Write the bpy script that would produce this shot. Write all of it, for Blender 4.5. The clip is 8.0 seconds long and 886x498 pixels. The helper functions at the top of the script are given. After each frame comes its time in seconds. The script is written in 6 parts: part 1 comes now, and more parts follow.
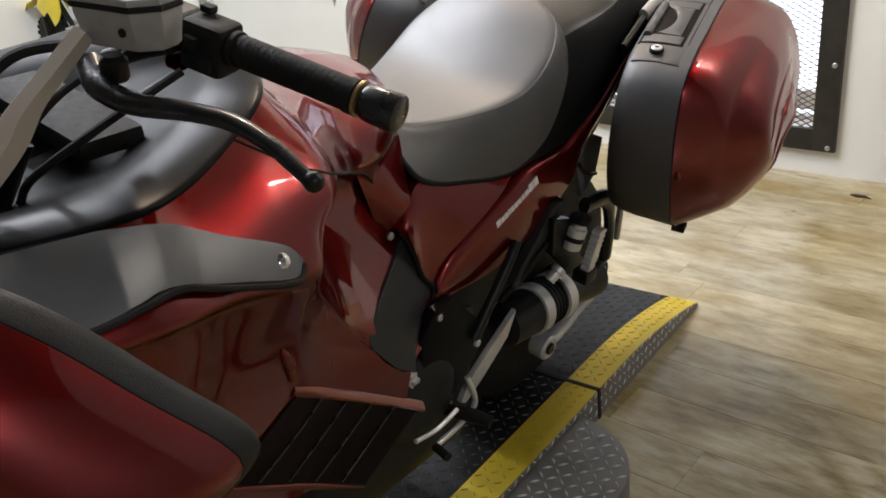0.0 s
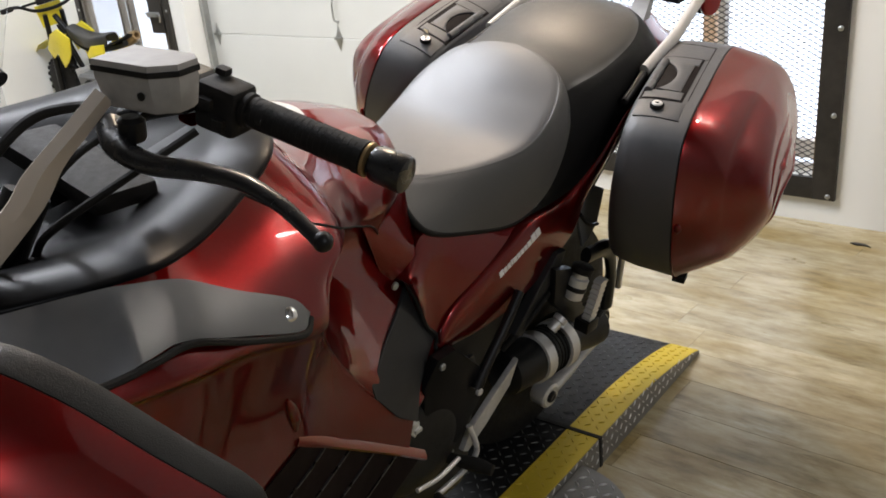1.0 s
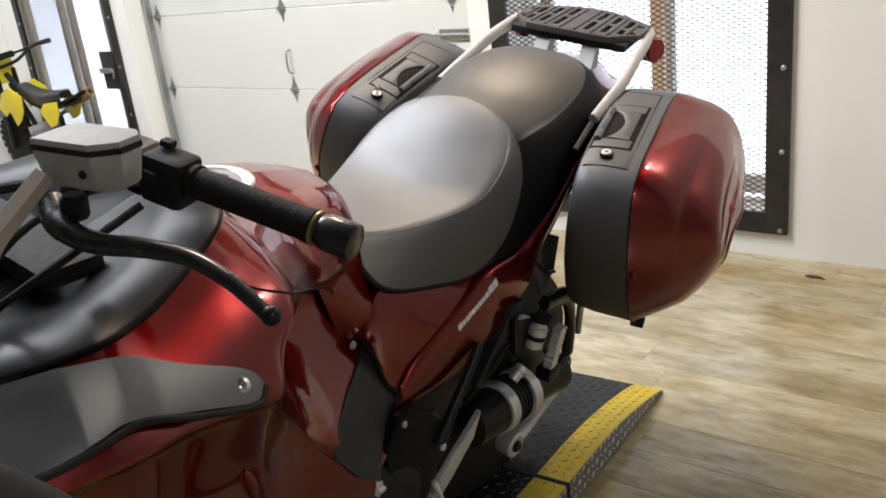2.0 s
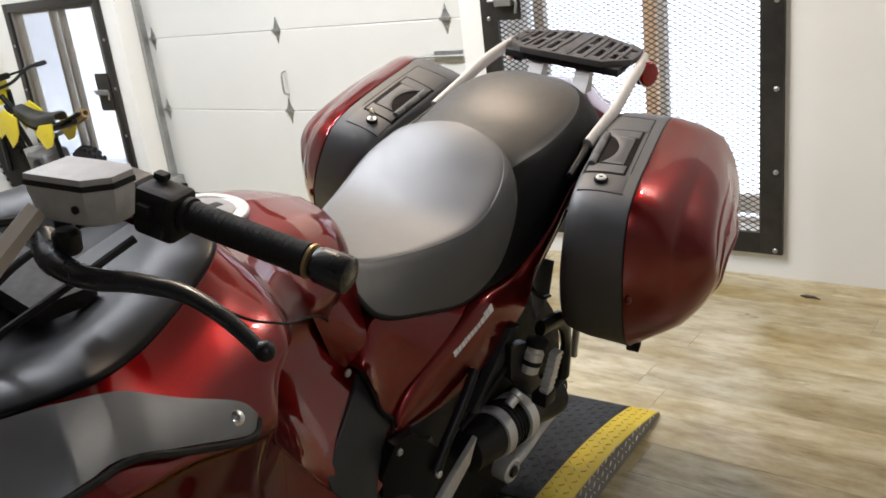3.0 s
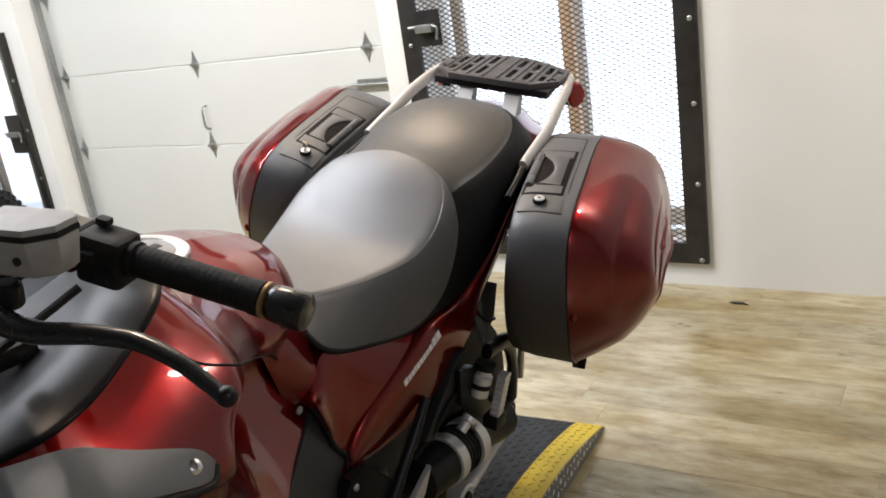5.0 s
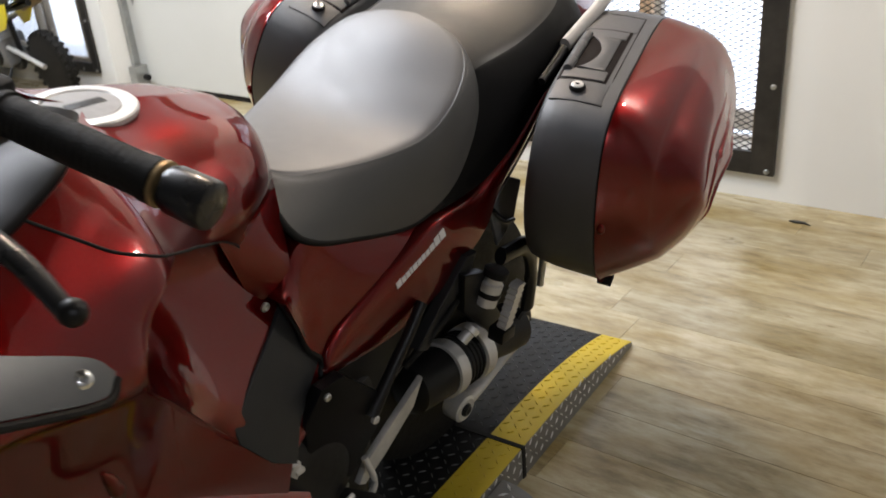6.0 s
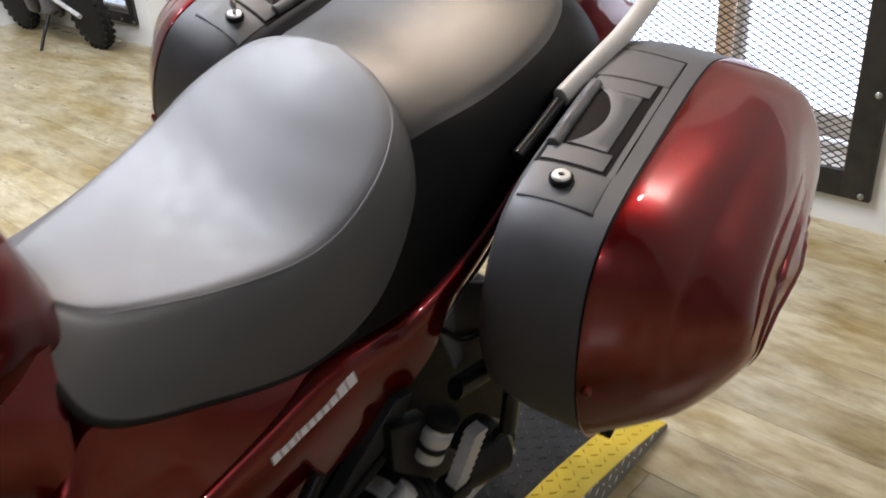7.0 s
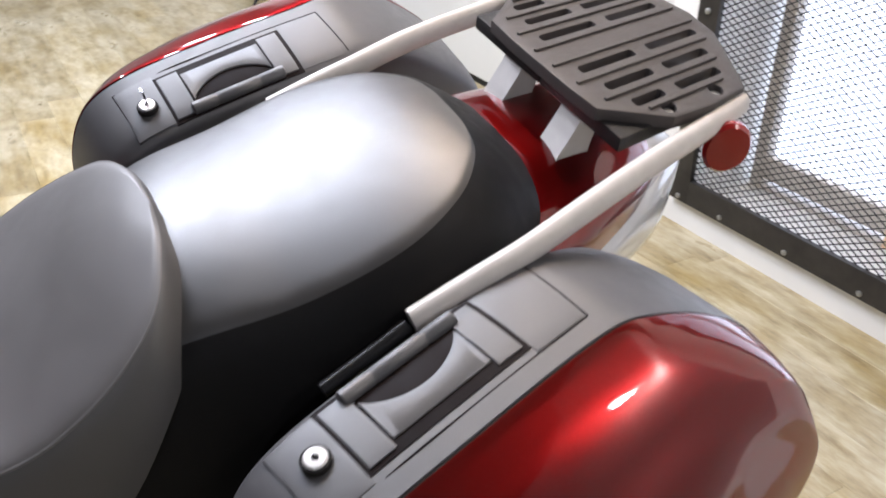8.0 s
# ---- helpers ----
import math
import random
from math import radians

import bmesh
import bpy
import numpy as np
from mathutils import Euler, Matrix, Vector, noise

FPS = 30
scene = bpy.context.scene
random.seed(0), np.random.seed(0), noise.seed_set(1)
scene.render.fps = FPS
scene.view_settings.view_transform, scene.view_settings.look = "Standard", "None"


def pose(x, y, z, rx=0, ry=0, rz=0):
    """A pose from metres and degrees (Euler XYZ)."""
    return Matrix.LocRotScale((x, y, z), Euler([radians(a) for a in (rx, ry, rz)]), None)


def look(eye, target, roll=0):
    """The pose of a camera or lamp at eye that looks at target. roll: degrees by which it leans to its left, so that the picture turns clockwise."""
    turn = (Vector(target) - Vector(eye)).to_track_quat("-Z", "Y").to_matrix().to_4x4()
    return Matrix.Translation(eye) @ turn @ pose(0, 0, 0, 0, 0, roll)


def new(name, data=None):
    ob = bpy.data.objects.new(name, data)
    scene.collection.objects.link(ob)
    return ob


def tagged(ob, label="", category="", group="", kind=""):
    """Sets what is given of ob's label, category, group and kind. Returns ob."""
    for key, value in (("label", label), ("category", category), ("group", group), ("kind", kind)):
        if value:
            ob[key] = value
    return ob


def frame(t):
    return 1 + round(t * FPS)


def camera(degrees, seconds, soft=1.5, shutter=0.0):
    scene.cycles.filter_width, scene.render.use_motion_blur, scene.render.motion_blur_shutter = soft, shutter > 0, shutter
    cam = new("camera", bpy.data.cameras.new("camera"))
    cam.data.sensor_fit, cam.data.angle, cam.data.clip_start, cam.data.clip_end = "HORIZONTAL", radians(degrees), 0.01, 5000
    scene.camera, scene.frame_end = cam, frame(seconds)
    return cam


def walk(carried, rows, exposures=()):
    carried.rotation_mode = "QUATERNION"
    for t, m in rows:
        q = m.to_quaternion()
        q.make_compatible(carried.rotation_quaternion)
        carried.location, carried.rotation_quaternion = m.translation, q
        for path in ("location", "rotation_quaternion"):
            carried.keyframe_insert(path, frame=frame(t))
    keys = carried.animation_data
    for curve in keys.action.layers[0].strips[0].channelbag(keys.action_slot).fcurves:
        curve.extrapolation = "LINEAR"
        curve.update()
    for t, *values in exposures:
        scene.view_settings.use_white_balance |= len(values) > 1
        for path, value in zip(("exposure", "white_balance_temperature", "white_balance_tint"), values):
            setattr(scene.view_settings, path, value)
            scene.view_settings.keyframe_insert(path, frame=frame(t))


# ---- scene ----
cam = camera(54.4, 8.0, soft=1.7, shutter=0.3)
PATH = [
    (0, (0.991, -0.151, 1.285), (-0.232, 1.193, 0.449), -6.2),
    (0.5, (0.993, -0.157, 1.288), (-0.232, 1.18, 0.446), -5.6),
    (0.7, (0.991, -0.156, 1.302), (-0.244, 1.202, 0.509), -5.5),
    (1, (0.999, -0.161, 1.31), (-0.245, 1.213, 0.558), -5.6),
    (1.5, (1.006, -0.153, 1.319), (-0.208, 1.268, 0.609), -6.3),
    (3, (1.004, -0.137, 1.342), (-0.187, 1.339, 0.709), -6.9),
    (3.5, (1.001, -0.136, 1.344), (-0.191, 1.341, 0.712), -7.0),
    (4, (1.009, -0.131, 1.355), (-0.145, 1.399, 0.784), -7.3),
    (5.3, (0.951, -0.15, 1.341), (-0.053, 1.452, 0.689), -7.5),
    (5.5, (0.929, -0.127, 1.322), (-0.04, 1.456, 0.578), -6.6),
    (5.7, (0.916, -0.066, 1.306), (-0.102, 1.465, 0.518), -6.7),
    (6, (0.922, 0.065, 1.283), (-0.207, 1.485, 0.441), -4.7),
    (6.3, (0.913, 0.205, 1.257), (-0.226, 1.572, 0.344), -3.1),
    (6.5, (0.861, 0.304, 1.258), (-0.316, 1.627, 0.327), -3.0),
    (6.7, (0.822, 0.410, 1.261), (-0.414, 1.704, 0.368), -1.2),
    (7, (0.756, 0.574, 1.288), (-0.479, 1.831, 0.344), -4.1),
    (7.2, (0.738, 0.658, 1.286), (-0.512, 1.948, 0.406), -2.5),
    (7.5, (0.758, 0.833, 1.311), (-0.607, 1.948, 0.366), -0.4),
    (7.7, (0.770, 0.933, 1.329), (-0.673, 1.963, 0.402), 1.0),
    (8, (0.753, 1.063, 1.38), (-0.769, 1.935, 0.419), 1.2),
]
walk(cam, [(t, look(eye, target, roll)) for t, eye, target, roll in PATH],
     exposures=[(0, 0.32, 6350, 13), (6.0, 0.31, 6350, 13), (6.5, 0.27, 6350, 13), (7.0, 0.24, 6150, 15), (7.5, 0.38, 6050, 17), (8.0, 0.53, 6000, 18)])

# ---------- world, light ----------
world = bpy.data.worlds.new("world")
scene.world = world
world.use_nodes = True
wn = world.node_tree.nodes
sky = wn.new("ShaderNodeTexSky")
sky.sky_type, sky.sun_disc = "NISHITA", False
sky.sun_elevation, sky.sun_rotation = radians(35), radians(200)
world.node_tree.links.new(sky.outputs[0], wn["Background"].inputs[0])
wn["Background"].inputs[1].default_value = 0.12
scene.view_settings.exposure = 0.0


def lamp(name, kind, m, energy, colour, size=0.2, size_y=None, spread=180):
    data = bpy.data.lights.new(name, kind)
    data.energy, data.color = energy, colour
    if kind == "AREA":
        data.size = size
        data.spread = radians(spread)
        if size_y:
            data.shape, data.size_y = "RECTANGLE", size_y
    elif kind == "SUN":
        data.angle = radians(10)
    else:
        data.shadow_soft_size = size
    ob = new(name, data)
    ob.matrix_world = m
    return ob


# daylight in the two gated openings
lamp("daylight_east", "AREA", look((-0.605, 3.56, 1.12), (-0.605, 0, 1.12)), 6.6, (0.86, 0.93, 1.0), 1.17, 2.0)
lamp("daylight_west", "AREA", look((-4.83, 3.56, 0.76), (-4.83, 0, 0.76)), 3.6, (0.86, 0.93, 1.0), 1.06, 1.18)
WARM = (1.0, 0.93, 0.83)
AMBER = (1.0, 0.80, 0.58)
COOL = (0.93, 0.965, 1.0)

# ---------- materials ----------


def material(name, colour, rough=0.5, metal=0.0, vary=0.15, scale=30.0, bump=0.0, bump_scale=200.0, coat=0.0, spec=0.5, stretch=(1, 1, 1), tint=None, dirt=0.0):
    """Principled surface with variation at two scales, optional relief and clear coat."""
    mat = bpy.data.materials.new(name)
    mat.use_nodes = True
    nt = mat.node_tree
    b = nt.nodes["Principled BSDF"]
    link = nt.links.new
    b.inputs["Roughness"].default_value, b.inputs["Metallic"].default_value = rough, metal
    b.inputs["Coat Weight"].default_value, b.inputs["Coat Roughness"].default_value = coat, 0.03
    b.inputs["Specular IOR Level"].default_value = spec
    b.inputs["Coat IOR"].default_value = 1.55 if coat >= 1 else 1.5
    tc = nt.nodes.new("ShaderNodeTexCoord")
    mp = nt.nodes.new("ShaderNodeMapping")
    mp.inputs["Scale"].default_value = stretch
    link(tc.outputs["Object"], mp.inputs[0])
    big, fine = nt.nodes.new("ShaderNodeTexNoise"), nt.nodes.new("ShaderNodeTexNoise")
    big.inputs["Scale"].default_value, big.inputs["Detail"].default_value = scale * 0.15, 4
    fine.inputs["Scale"].default_value, fine.inputs["Detail"].default_value = scale, 6
    link(mp.outputs[0], big.inputs[0]), link(mp.outputs[0], fine.inputs[0])
    mean = nt.nodes.new("ShaderNodeMix")
    mean.data_type = "FLOAT"
    mean.inputs[0].default_value = 0.5
    link(big.outputs[0], mean.inputs[2]), link(fine.outputs[0], mean.inputs[3])
    ramp = nt.nodes.new("ShaderNodeMapRange")
    ramp.inputs[1].default_value, ramp.inputs[2].default_value = 0.3, 0.7
    link(mean.outputs[0], ramp.inputs[0])
    mix = nt.nodes.new("ShaderNodeMix")
    mix.data_type = "RGBA"
    lo = tuple(c * (1 - vary) for c in colour)
    hi = tint or tuple(min(1, c * (1 + vary)) for c in colour)
    mix.inputs[6].default_value, mix.inputs[7].default_value = (*lo, 1), (*hi, 1)
    link(ramp.outputs[0], mix.inputs[0])
    link(mix.outputs[2], b.inputs["Base Color"])
    rr = nt.nodes.new("ShaderNodeMapRange")
    rr.inputs[3].default_value, rr.inputs[4].default_value = max(0, rough * (1 - 0.25 - dirt)), min(1, rough * (1.25 + dirt))
    link(fine.outputs[0], rr.inputs[0])
    link(rr.outputs[0], b.inputs["Roughness"])
    if bump:
        bn = nt.nodes.new("ShaderNodeTexNoise")
        bn.inputs["Scale"].default_value, bn.inputs["Detail"].default_value = bump_scale, 3
        link(mp.outputs[0], bn.inputs[0])
        bm_node = nt.nodes.new("ShaderNodeBump")
        bm_node.inputs["Strength"].default_value, bm_node.inputs["Distance"].default_value = bump, 0.002
        link(bn.outputs[0], bm_node.inputs["Height"])
        link(bm_node.outputs[0], b.inputs["Normal"])
    return mat


def glowing(name, colour, strength):
    mat = bpy.data.materials.new(name)
    mat.use_nodes = True
    b = mat.node_tree.nodes["Principled BSDF"]
    b.inputs["Base Color"].default_value = (*colour, 1)
    b.inputs["Emission Color"].default_value, b.inputs["Emission Strength"].default_value = (*colour, 1), strength
    return mat


RED = material("candy_red_paint", (0.155, 0.0037, 0.0036), 0.31, 0.86, 0.06, 1500, coat=1.0, spec=0.25)
RED.node_tree.nodes["Principled BSDF"].inputs["Specular Tint"].default_value = (0.55, 0.10, 0.09, 1)
BLACK_PLASTIC = material("grained_black_plastic", (0.010, 0.010, 0.0105), 0.5, 0, 0.12, 60, 0.25, 900, spec=0.3)
RACK_PLASTIC = material("weathered_black_plastic", (0.043, 0.036, 0.033), 0.5, 0, 0.2, 60, 0.25, 900)
GREY_PLASTIC = material("charcoal_plastic", (0.017, 0.0175, 0.0185), 0.48, 0, 0.12, 60, 0.2, 1100, spec=0.3)
STAY_PLASTIC = material("satin_charcoal_plastic", (0.070, 0.072, 0.076), 0.36, 0, 0.1, 60, 0.12, 1100, spec=0.9)
GLOSS_BLACK = material("gloss_black_plastic", (0.012, 0.012, 0.013), 0.28, 0, 0.1, 40, coat=0.15)
SATIN_BLACK = material("satin_black_plastic", (0.005, 0.005, 0.0055), 0.32, 0, 0.1, 4, spec=0.08)
CASE_PLASTIC = material("grained_charcoal_case", (0.066, 0.066, 0.069), 0.48, 0, 0.10, 60, 0.2, 1100, spec=0.75)
# near black that stands for the shade inside hollows, gaps and the vent
HOLLOW_BLACK = material("unlit_hollow_black", (0.006, 0.003, 0.003), 0.6, 0, 0.2, 40, spec=0.1)
RUBBER = material("worn_black_rubber", (0.0085, 0.0078, 0.007), 0.7, 0, 0.2, 80, 0.3, 600, spec=0.25)
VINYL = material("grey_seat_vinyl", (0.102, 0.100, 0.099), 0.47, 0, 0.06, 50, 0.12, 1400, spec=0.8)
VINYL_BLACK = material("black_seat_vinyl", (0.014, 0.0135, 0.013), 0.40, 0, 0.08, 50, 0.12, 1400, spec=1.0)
# skirt copies of both vinyls, the shade on the sides put into the colour
VINYL_SHADED = material("grey_seat_vinyl_shaded", (0.074, 0.073, 0.072), 0.5, 0, 0.06, 50, 0.12, 1400, spec=0.45)
VINYL_BLACK_SHADED = material("black_seat_vinyl_shaded", (0.0045, 0.0043, 0.0043), 0.55, 0, 0.08, 50, 0.12, 1400, spec=0.15)
ALU = material("brushed_aluminium", (0.66, 0.65, 0.64), 0.36, 0.5, 0.08, 120, 0.1, 500)
SILVER_PAINT = material("silver_grey_paint", (0.56, 0.535, 0.50), 0.5, 0.1, 0.10, 60)
BRASS = material("tarnished_brass", (0.34, 0.24, 0.12), 0.4, 0.8, 0.2, 60)
CHROME = material("worn_chrome", (0.75, 0.75, 0.76), 0.12, 1.0, 0.04, 60)
DARK_METAL = material("black_coated_metal", (0.010, 0.010, 0.0105), 0.38, 0.3, 0.2, 60, 0.15, 400, spec=0.3)
CAST_DARK = material("dull_cast_metal", (0.16, 0.16, 0.16), 0.5, 0.4, 0.2, 60, 0.2, 300)
CAST = material("cast_aluminium", (0.58, 0.57, 0.55), 0.42, 0.45, 0.15, 90, 0.2, 300)
WHITE_WALL = material("white_wall_paint", (0.74, 0.735, 0.70), 0.6, 0, 0.03, 3, 0.05, 60)
DOOR_WHITE = material("off_white_door_steel", (0.60, 0.605, 0.575), 0.45, 0, 0.025, 4, 0.08, 150)
STEEL_BLACK = material("black_oiled_steel", (0.03, 0.03, 0.03), 0.45, 0.4, 0.5, 20, 0.3, 90, tint=(0.05, 0.045, 0.04))
TAN_FRAME = material("tan_timber_frame", (0.78, 0.55, 0.35), 0.6, 0, 0.15, 12)
RES_GREY = material("dusty_silver_paint", (0.30, 0.29, 0.28), 0.65, 0.1, 0.22, 60, 0.1, 200, spec=0.3)
STEEL = material("galvanised_steel", (0.40, 0.41, 0.40), 0.4, 0.85, 0.2, 40)
PLATE_BLACK = material("black_painted_tread_plate", (0.008, 0.008, 0.008), 0.5, 0, 0.4, 14, 0.2, 200, spec=0.25)
PLATE_YELLOW = material("scuffed_yellow_paint", (0.64, 0.47, 0.012), 0.5, 0, 0.18, 14, 0.2, 200, spec=0.4, tint=(0.54, 0.40, 0.03))
PLATE_STEEL = material("bare_tread_plate", (0.17, 0.162, 0.148), 0.5, 0.3, 0.25, 14, 0.2, 200)
TREAD_BRIGHT = material("polished_tread", (0.72, 0.71, 0.69), 0.35, 0.5, 0.1, 14)
# lighter colour for wear and for the light the raised marks catch
TREAD_WORN_LIT = material("worn_lit_black_tread", (0.095, 0.095, 0.092), 0.35, 0.3, 0.4, 20)
RUST = material("rusty_steel", (0.17, 0.125, 0.07), 0.6, 0.3, 0.4, 30)
# dim tones for walls and ceiling out of view, so the paint reflects less
DIM_WALL = material("dimmed_unseen_wall", (0.30, 0.294, 0.284), 0.7, 0, 0.1, 3, 0.1, 40)
DIM_CEIL = material("dimmed_unseen_ceiling", (0.10, 0.10, 0.10), 0.7, 0, 0.15, 4, 0.1, 40)
CEILING = material("white_ceiling_panel", (0.72, 0.72, 0.70), 0.8, 0, 0.05, 5, 0.1, 40)
LETTER = material("white_decal", (0.72, 0.70, 0.70), 0.4, 0, 0.03, 40)
DAY = glowing("daylight_outside", (0.86, 0.92, 1.0), 0.80)
YELLOW = material("yellow_bike_plastic", (0.75, 0.62, 0.03), 0.3, 0, 0.06, 40)
LENS_RED = material("red_lens", (0.26, 0.010, 0.009), 0.15, 0, 0.05, 60, coat=0.6)
CONCRETE = material("dark_rubber_seal", (0.02, 0.02, 0.02), 0.7)


def wood_floor():
    """Weathered oak planks: grain along the board, each board its own shade, scuffs and dark stains."""
    mat = bpy.data.materials.new("weathered_oak_planks")
    mat.use_nodes = True
    nt, link = mat.node_tree, mat.node_tree.links.new
    b = nt.nodes["Principled BSDF"]
    geo = nt.nodes.new("ShaderNodeNewGeometry")
    info = nt.nodes.new("ShaderNodeObjectInfo")
    off = nt.nodes.new("ShaderNodeVectorMath")
    off.operation = "ADD"
    rnd = nt.nodes.new("ShaderNodeVectorMath")
    rnd.operation = "SCALE"
    rnd.inputs[0].default_value = (7.3, 31.0, 0)
    link(info.outputs["Random"], rnd.inputs["Scale"])
    link(geo.outputs["Position"], off.inputs[0]), link(rnd.outputs[0], off.inputs[1])
    mp = nt.nodes.new("ShaderNodeMapping")
    mp.inputs["Scale"].default_value = (2.8, 10, 1)
    link(off.outputs[0], mp.inputs[0])
    grain = nt.nodes.new("ShaderNodeTexNoise")
    grain.inputs["Scale"].default_value, grain.inputs["Detail"].default_value, grain.inputs["Roughness"].default_value = 2.4, 10, 0.68
    link(mp.outputs[0], grain.inputs[0])
    ramp = nt.nodes.new("ShaderNodeValToRGB")
    e = ramp.color_ramp.elements
    e[0].position, e[0].color = 0.26, (0.150, 0.108, 0.048, 1)
    e[1].position, e[1].color = 0.76, (0.53, 0.48, 0.345, 1)
    m = e.new(0.5)
    m.color = (0.36, 0.295, 0.172, 1)
    link(grain.outputs[0], ramp.inputs[0])
    shade = nt.nodes.new("ShaderNodeMapRange")
    shade.inputs[3].default_value, shade.inputs[4].default_value = 0.80, 1.12
    link(info.outputs["Random"], shade.inputs[0])
    mul = nt.nodes.new("ShaderNodeMix")
    mul.data_type, mul.blend_type = "RGBA", "MULTIPLY"
    mul.inputs[0].default_value = 1
    link(ramp.outputs[0], mul.inputs[6]), link(shade.outputs[0], mul.inputs[7])
    # greyer and yellower patches within the boards
    mp2 = nt.nodes.new("ShaderNodeMapping")
    mp2.inputs["Scale"].default_value = (4.5, 8.5, 1)
    link(off.outputs[0], mp2.inputs[0])
    pt = nt.nodes.new("ShaderNodeTexNoise")
    pt.inputs["Scale"].default_value, pt.inputs["Detail"].default_value = 1.6, 3
    link(mp2.outputs[0], pt.inputs[0])
    pr = nt.nodes.new("ShaderNodeMapRange")
    pr.inputs[1].default_value, pr.inputs[2].default_value, pr.inputs[3].default_value, pr.inputs[4].default_value = 0.42, 0.62, 0.0, 0.45
    link(pt.outputs[0], pr.inputs[0])
    gm = nt.nodes.new("ShaderNodeMix")
    gm.data_type = "RGBA"
    gm.inputs[7].default_value = (0.43, 0.37, 0.25, 1)
    link(pr.outputs[0], gm.inputs[0]), link(mul.outputs[2], gm.inputs[6])
    mul = gm
    # stains and tyre scuffs
    st = nt.nodes.new("ShaderNodeTexNoise")
    st.inputs["Scale"].default_value, st.inputs["Detail"].default_value, st.inputs["Roughness"].default_value = 2.3, 6, 0.62
    mp3 = nt.nodes.new("ShaderNodeMapping")
    mp3.inputs["Scale"].default_value = (0.9, 2.3, 1)
    link(geo.outputs["Position"], mp3.inputs[0]), link(mp3.outputs[0], st.inputs[0])
    sr = nt.nodes.new("ShaderNodeMapRange")
    sr.inputs[1].default_value, sr.inputs[2].default_value, sr.inputs[3].default_value, sr.inputs[4].default_value = 0.44, 0.66, 0.0, 1.0
    link(st.outputs[0], sr.inputs[0])
    tone = nt.nodes.new("ShaderNodeMix")
    tone.data_type = "RGBA"
    tone.inputs[6].default_value, tone.inputs[7].default_value = (1.06, 1.10, 1.14, 1), (0.68, 0.60, 0.36, 1)
    link(sr.outputs[0], tone.inputs[0])
    mul2 = nt.nodes.new("ShaderNodeMix")
    mul2.data_type, mul2.blend_type = "RGBA", "MULTIPLY"
    mul2.inputs[0].default_value = 1
    link(mul.outputs[2], mul2.inputs[6]), link(tone.outputs[2], mul2.inputs[7])
    # a curved tyre rub and an oily patch on the boards beside the lift
    scuff = mul2.outputs[2]
    for cx, cy, rad, wide, dark in ((-0.35, 0.55, 1.30, 0.030, 0.55), (-0.35, 0.50, 1.42, 0.022, 0.62), (0.62, 1.02, 0.0, 0.34, 0.62), (0.30, 1.52, 0.0, 0.22, 0.66)):
        dist = nt.nodes.new("ShaderNodeVectorMath")
        dist.operation = "DISTANCE"
        dist.inputs[1].default_value = (cx, cy, 0)
        link(geo.outputs["Position"], dist.inputs[0])
        band = nt.nodes.new("ShaderNodeMath")
        band.operation = "SUBTRACT"
        band.inputs[1].default_value = rad
        link(dist.outputs["Value"], band.inputs[0])
        ab = nt.nodes.new("ShaderNodeMath")
        ab.operation = "ABSOLUTE"
        link(band.outputs[0], ab.inputs[0])
        wob = nt.nodes.new("ShaderNodeMath")
        wob.operation = "MULTIPLY_ADD"
        wob.inputs[1].default_value = wide * 2.4
        link(grain.outputs[0], wob.inputs[0]), link(ab.outputs[0], wob.inputs[2])
        fall = nt.nodes.new("ShaderNodeMapRange")
        fall.inputs[1].default_value, fall.inputs[2].default_value, fall.inputs[3].default_value, fall.inputs[4].default_value = wide * 1.1, wide * 2.4, 0.0, 1.0
        link(wob.outputs[0], fall.inputs[0])
        soil = nt.nodes.new("ShaderNodeMix")
        soil.data_type = "RGBA"
        soil.inputs[6].default_value, soil.inputs[7].default_value = (dark, dark * 0.90, dark * 0.52, 1), (1, 1, 1, 1)
        link(fall.outputs[0], soil.inputs[0])
        mx = nt.nodes.new("ShaderNodeMix")
        mx.data_type, mx.blend_type = "RGBA", "MULTIPLY"
        mx.inputs[0].default_value = 1
        if rad:
            # the rub is only a short arc
            near = nt.nodes.new("ShaderNodeVectorMath")
            near.operation = "DISTANCE"
            near.inputs[1].default_value = (0.80, 1.20, 0)
            link(geo.outputs["Position"], near.inputs[0])
            arc = nt.nodes.new("ShaderNodeMapRange")
            arc.inputs[1].default_value, arc.inputs[2].default_value, arc.inputs[3].default_value, arc.inputs[4].default_value = 0.30, 0.55, 1.0, 0.0
            link(near.outputs["Value"], arc.inputs[0]), link(arc.outputs[0], mx.inputs[0])
        link(scuff, mx.inputs[6]), link(soil.outputs[2], mx.inputs[7])
        scuff = mx.outputs[2]
    link(scuff, b.inputs["Base Color"])
    rr = nt.nodes.new("ShaderNodeMapRange")
    rr.inputs[3].default_value, rr.inputs[4].default_value = 0.20, 0.40
    link(st.outputs[0], rr.inputs[0])
    link(rr.outputs[0], b.inputs["Roughness"])
    bp = nt.nodes.new("ShaderNodeBump")
    bp.inputs["Strength"].default_value, bp.inputs["Distance"].default_value = 0.15, 0.002
    link(grain.outputs[0], bp.inputs["Height"]), link(bp.outputs[0], b.inputs["Normal"])
    return mat


OAK = wood_floor()

# ---------- mesh tools ----------


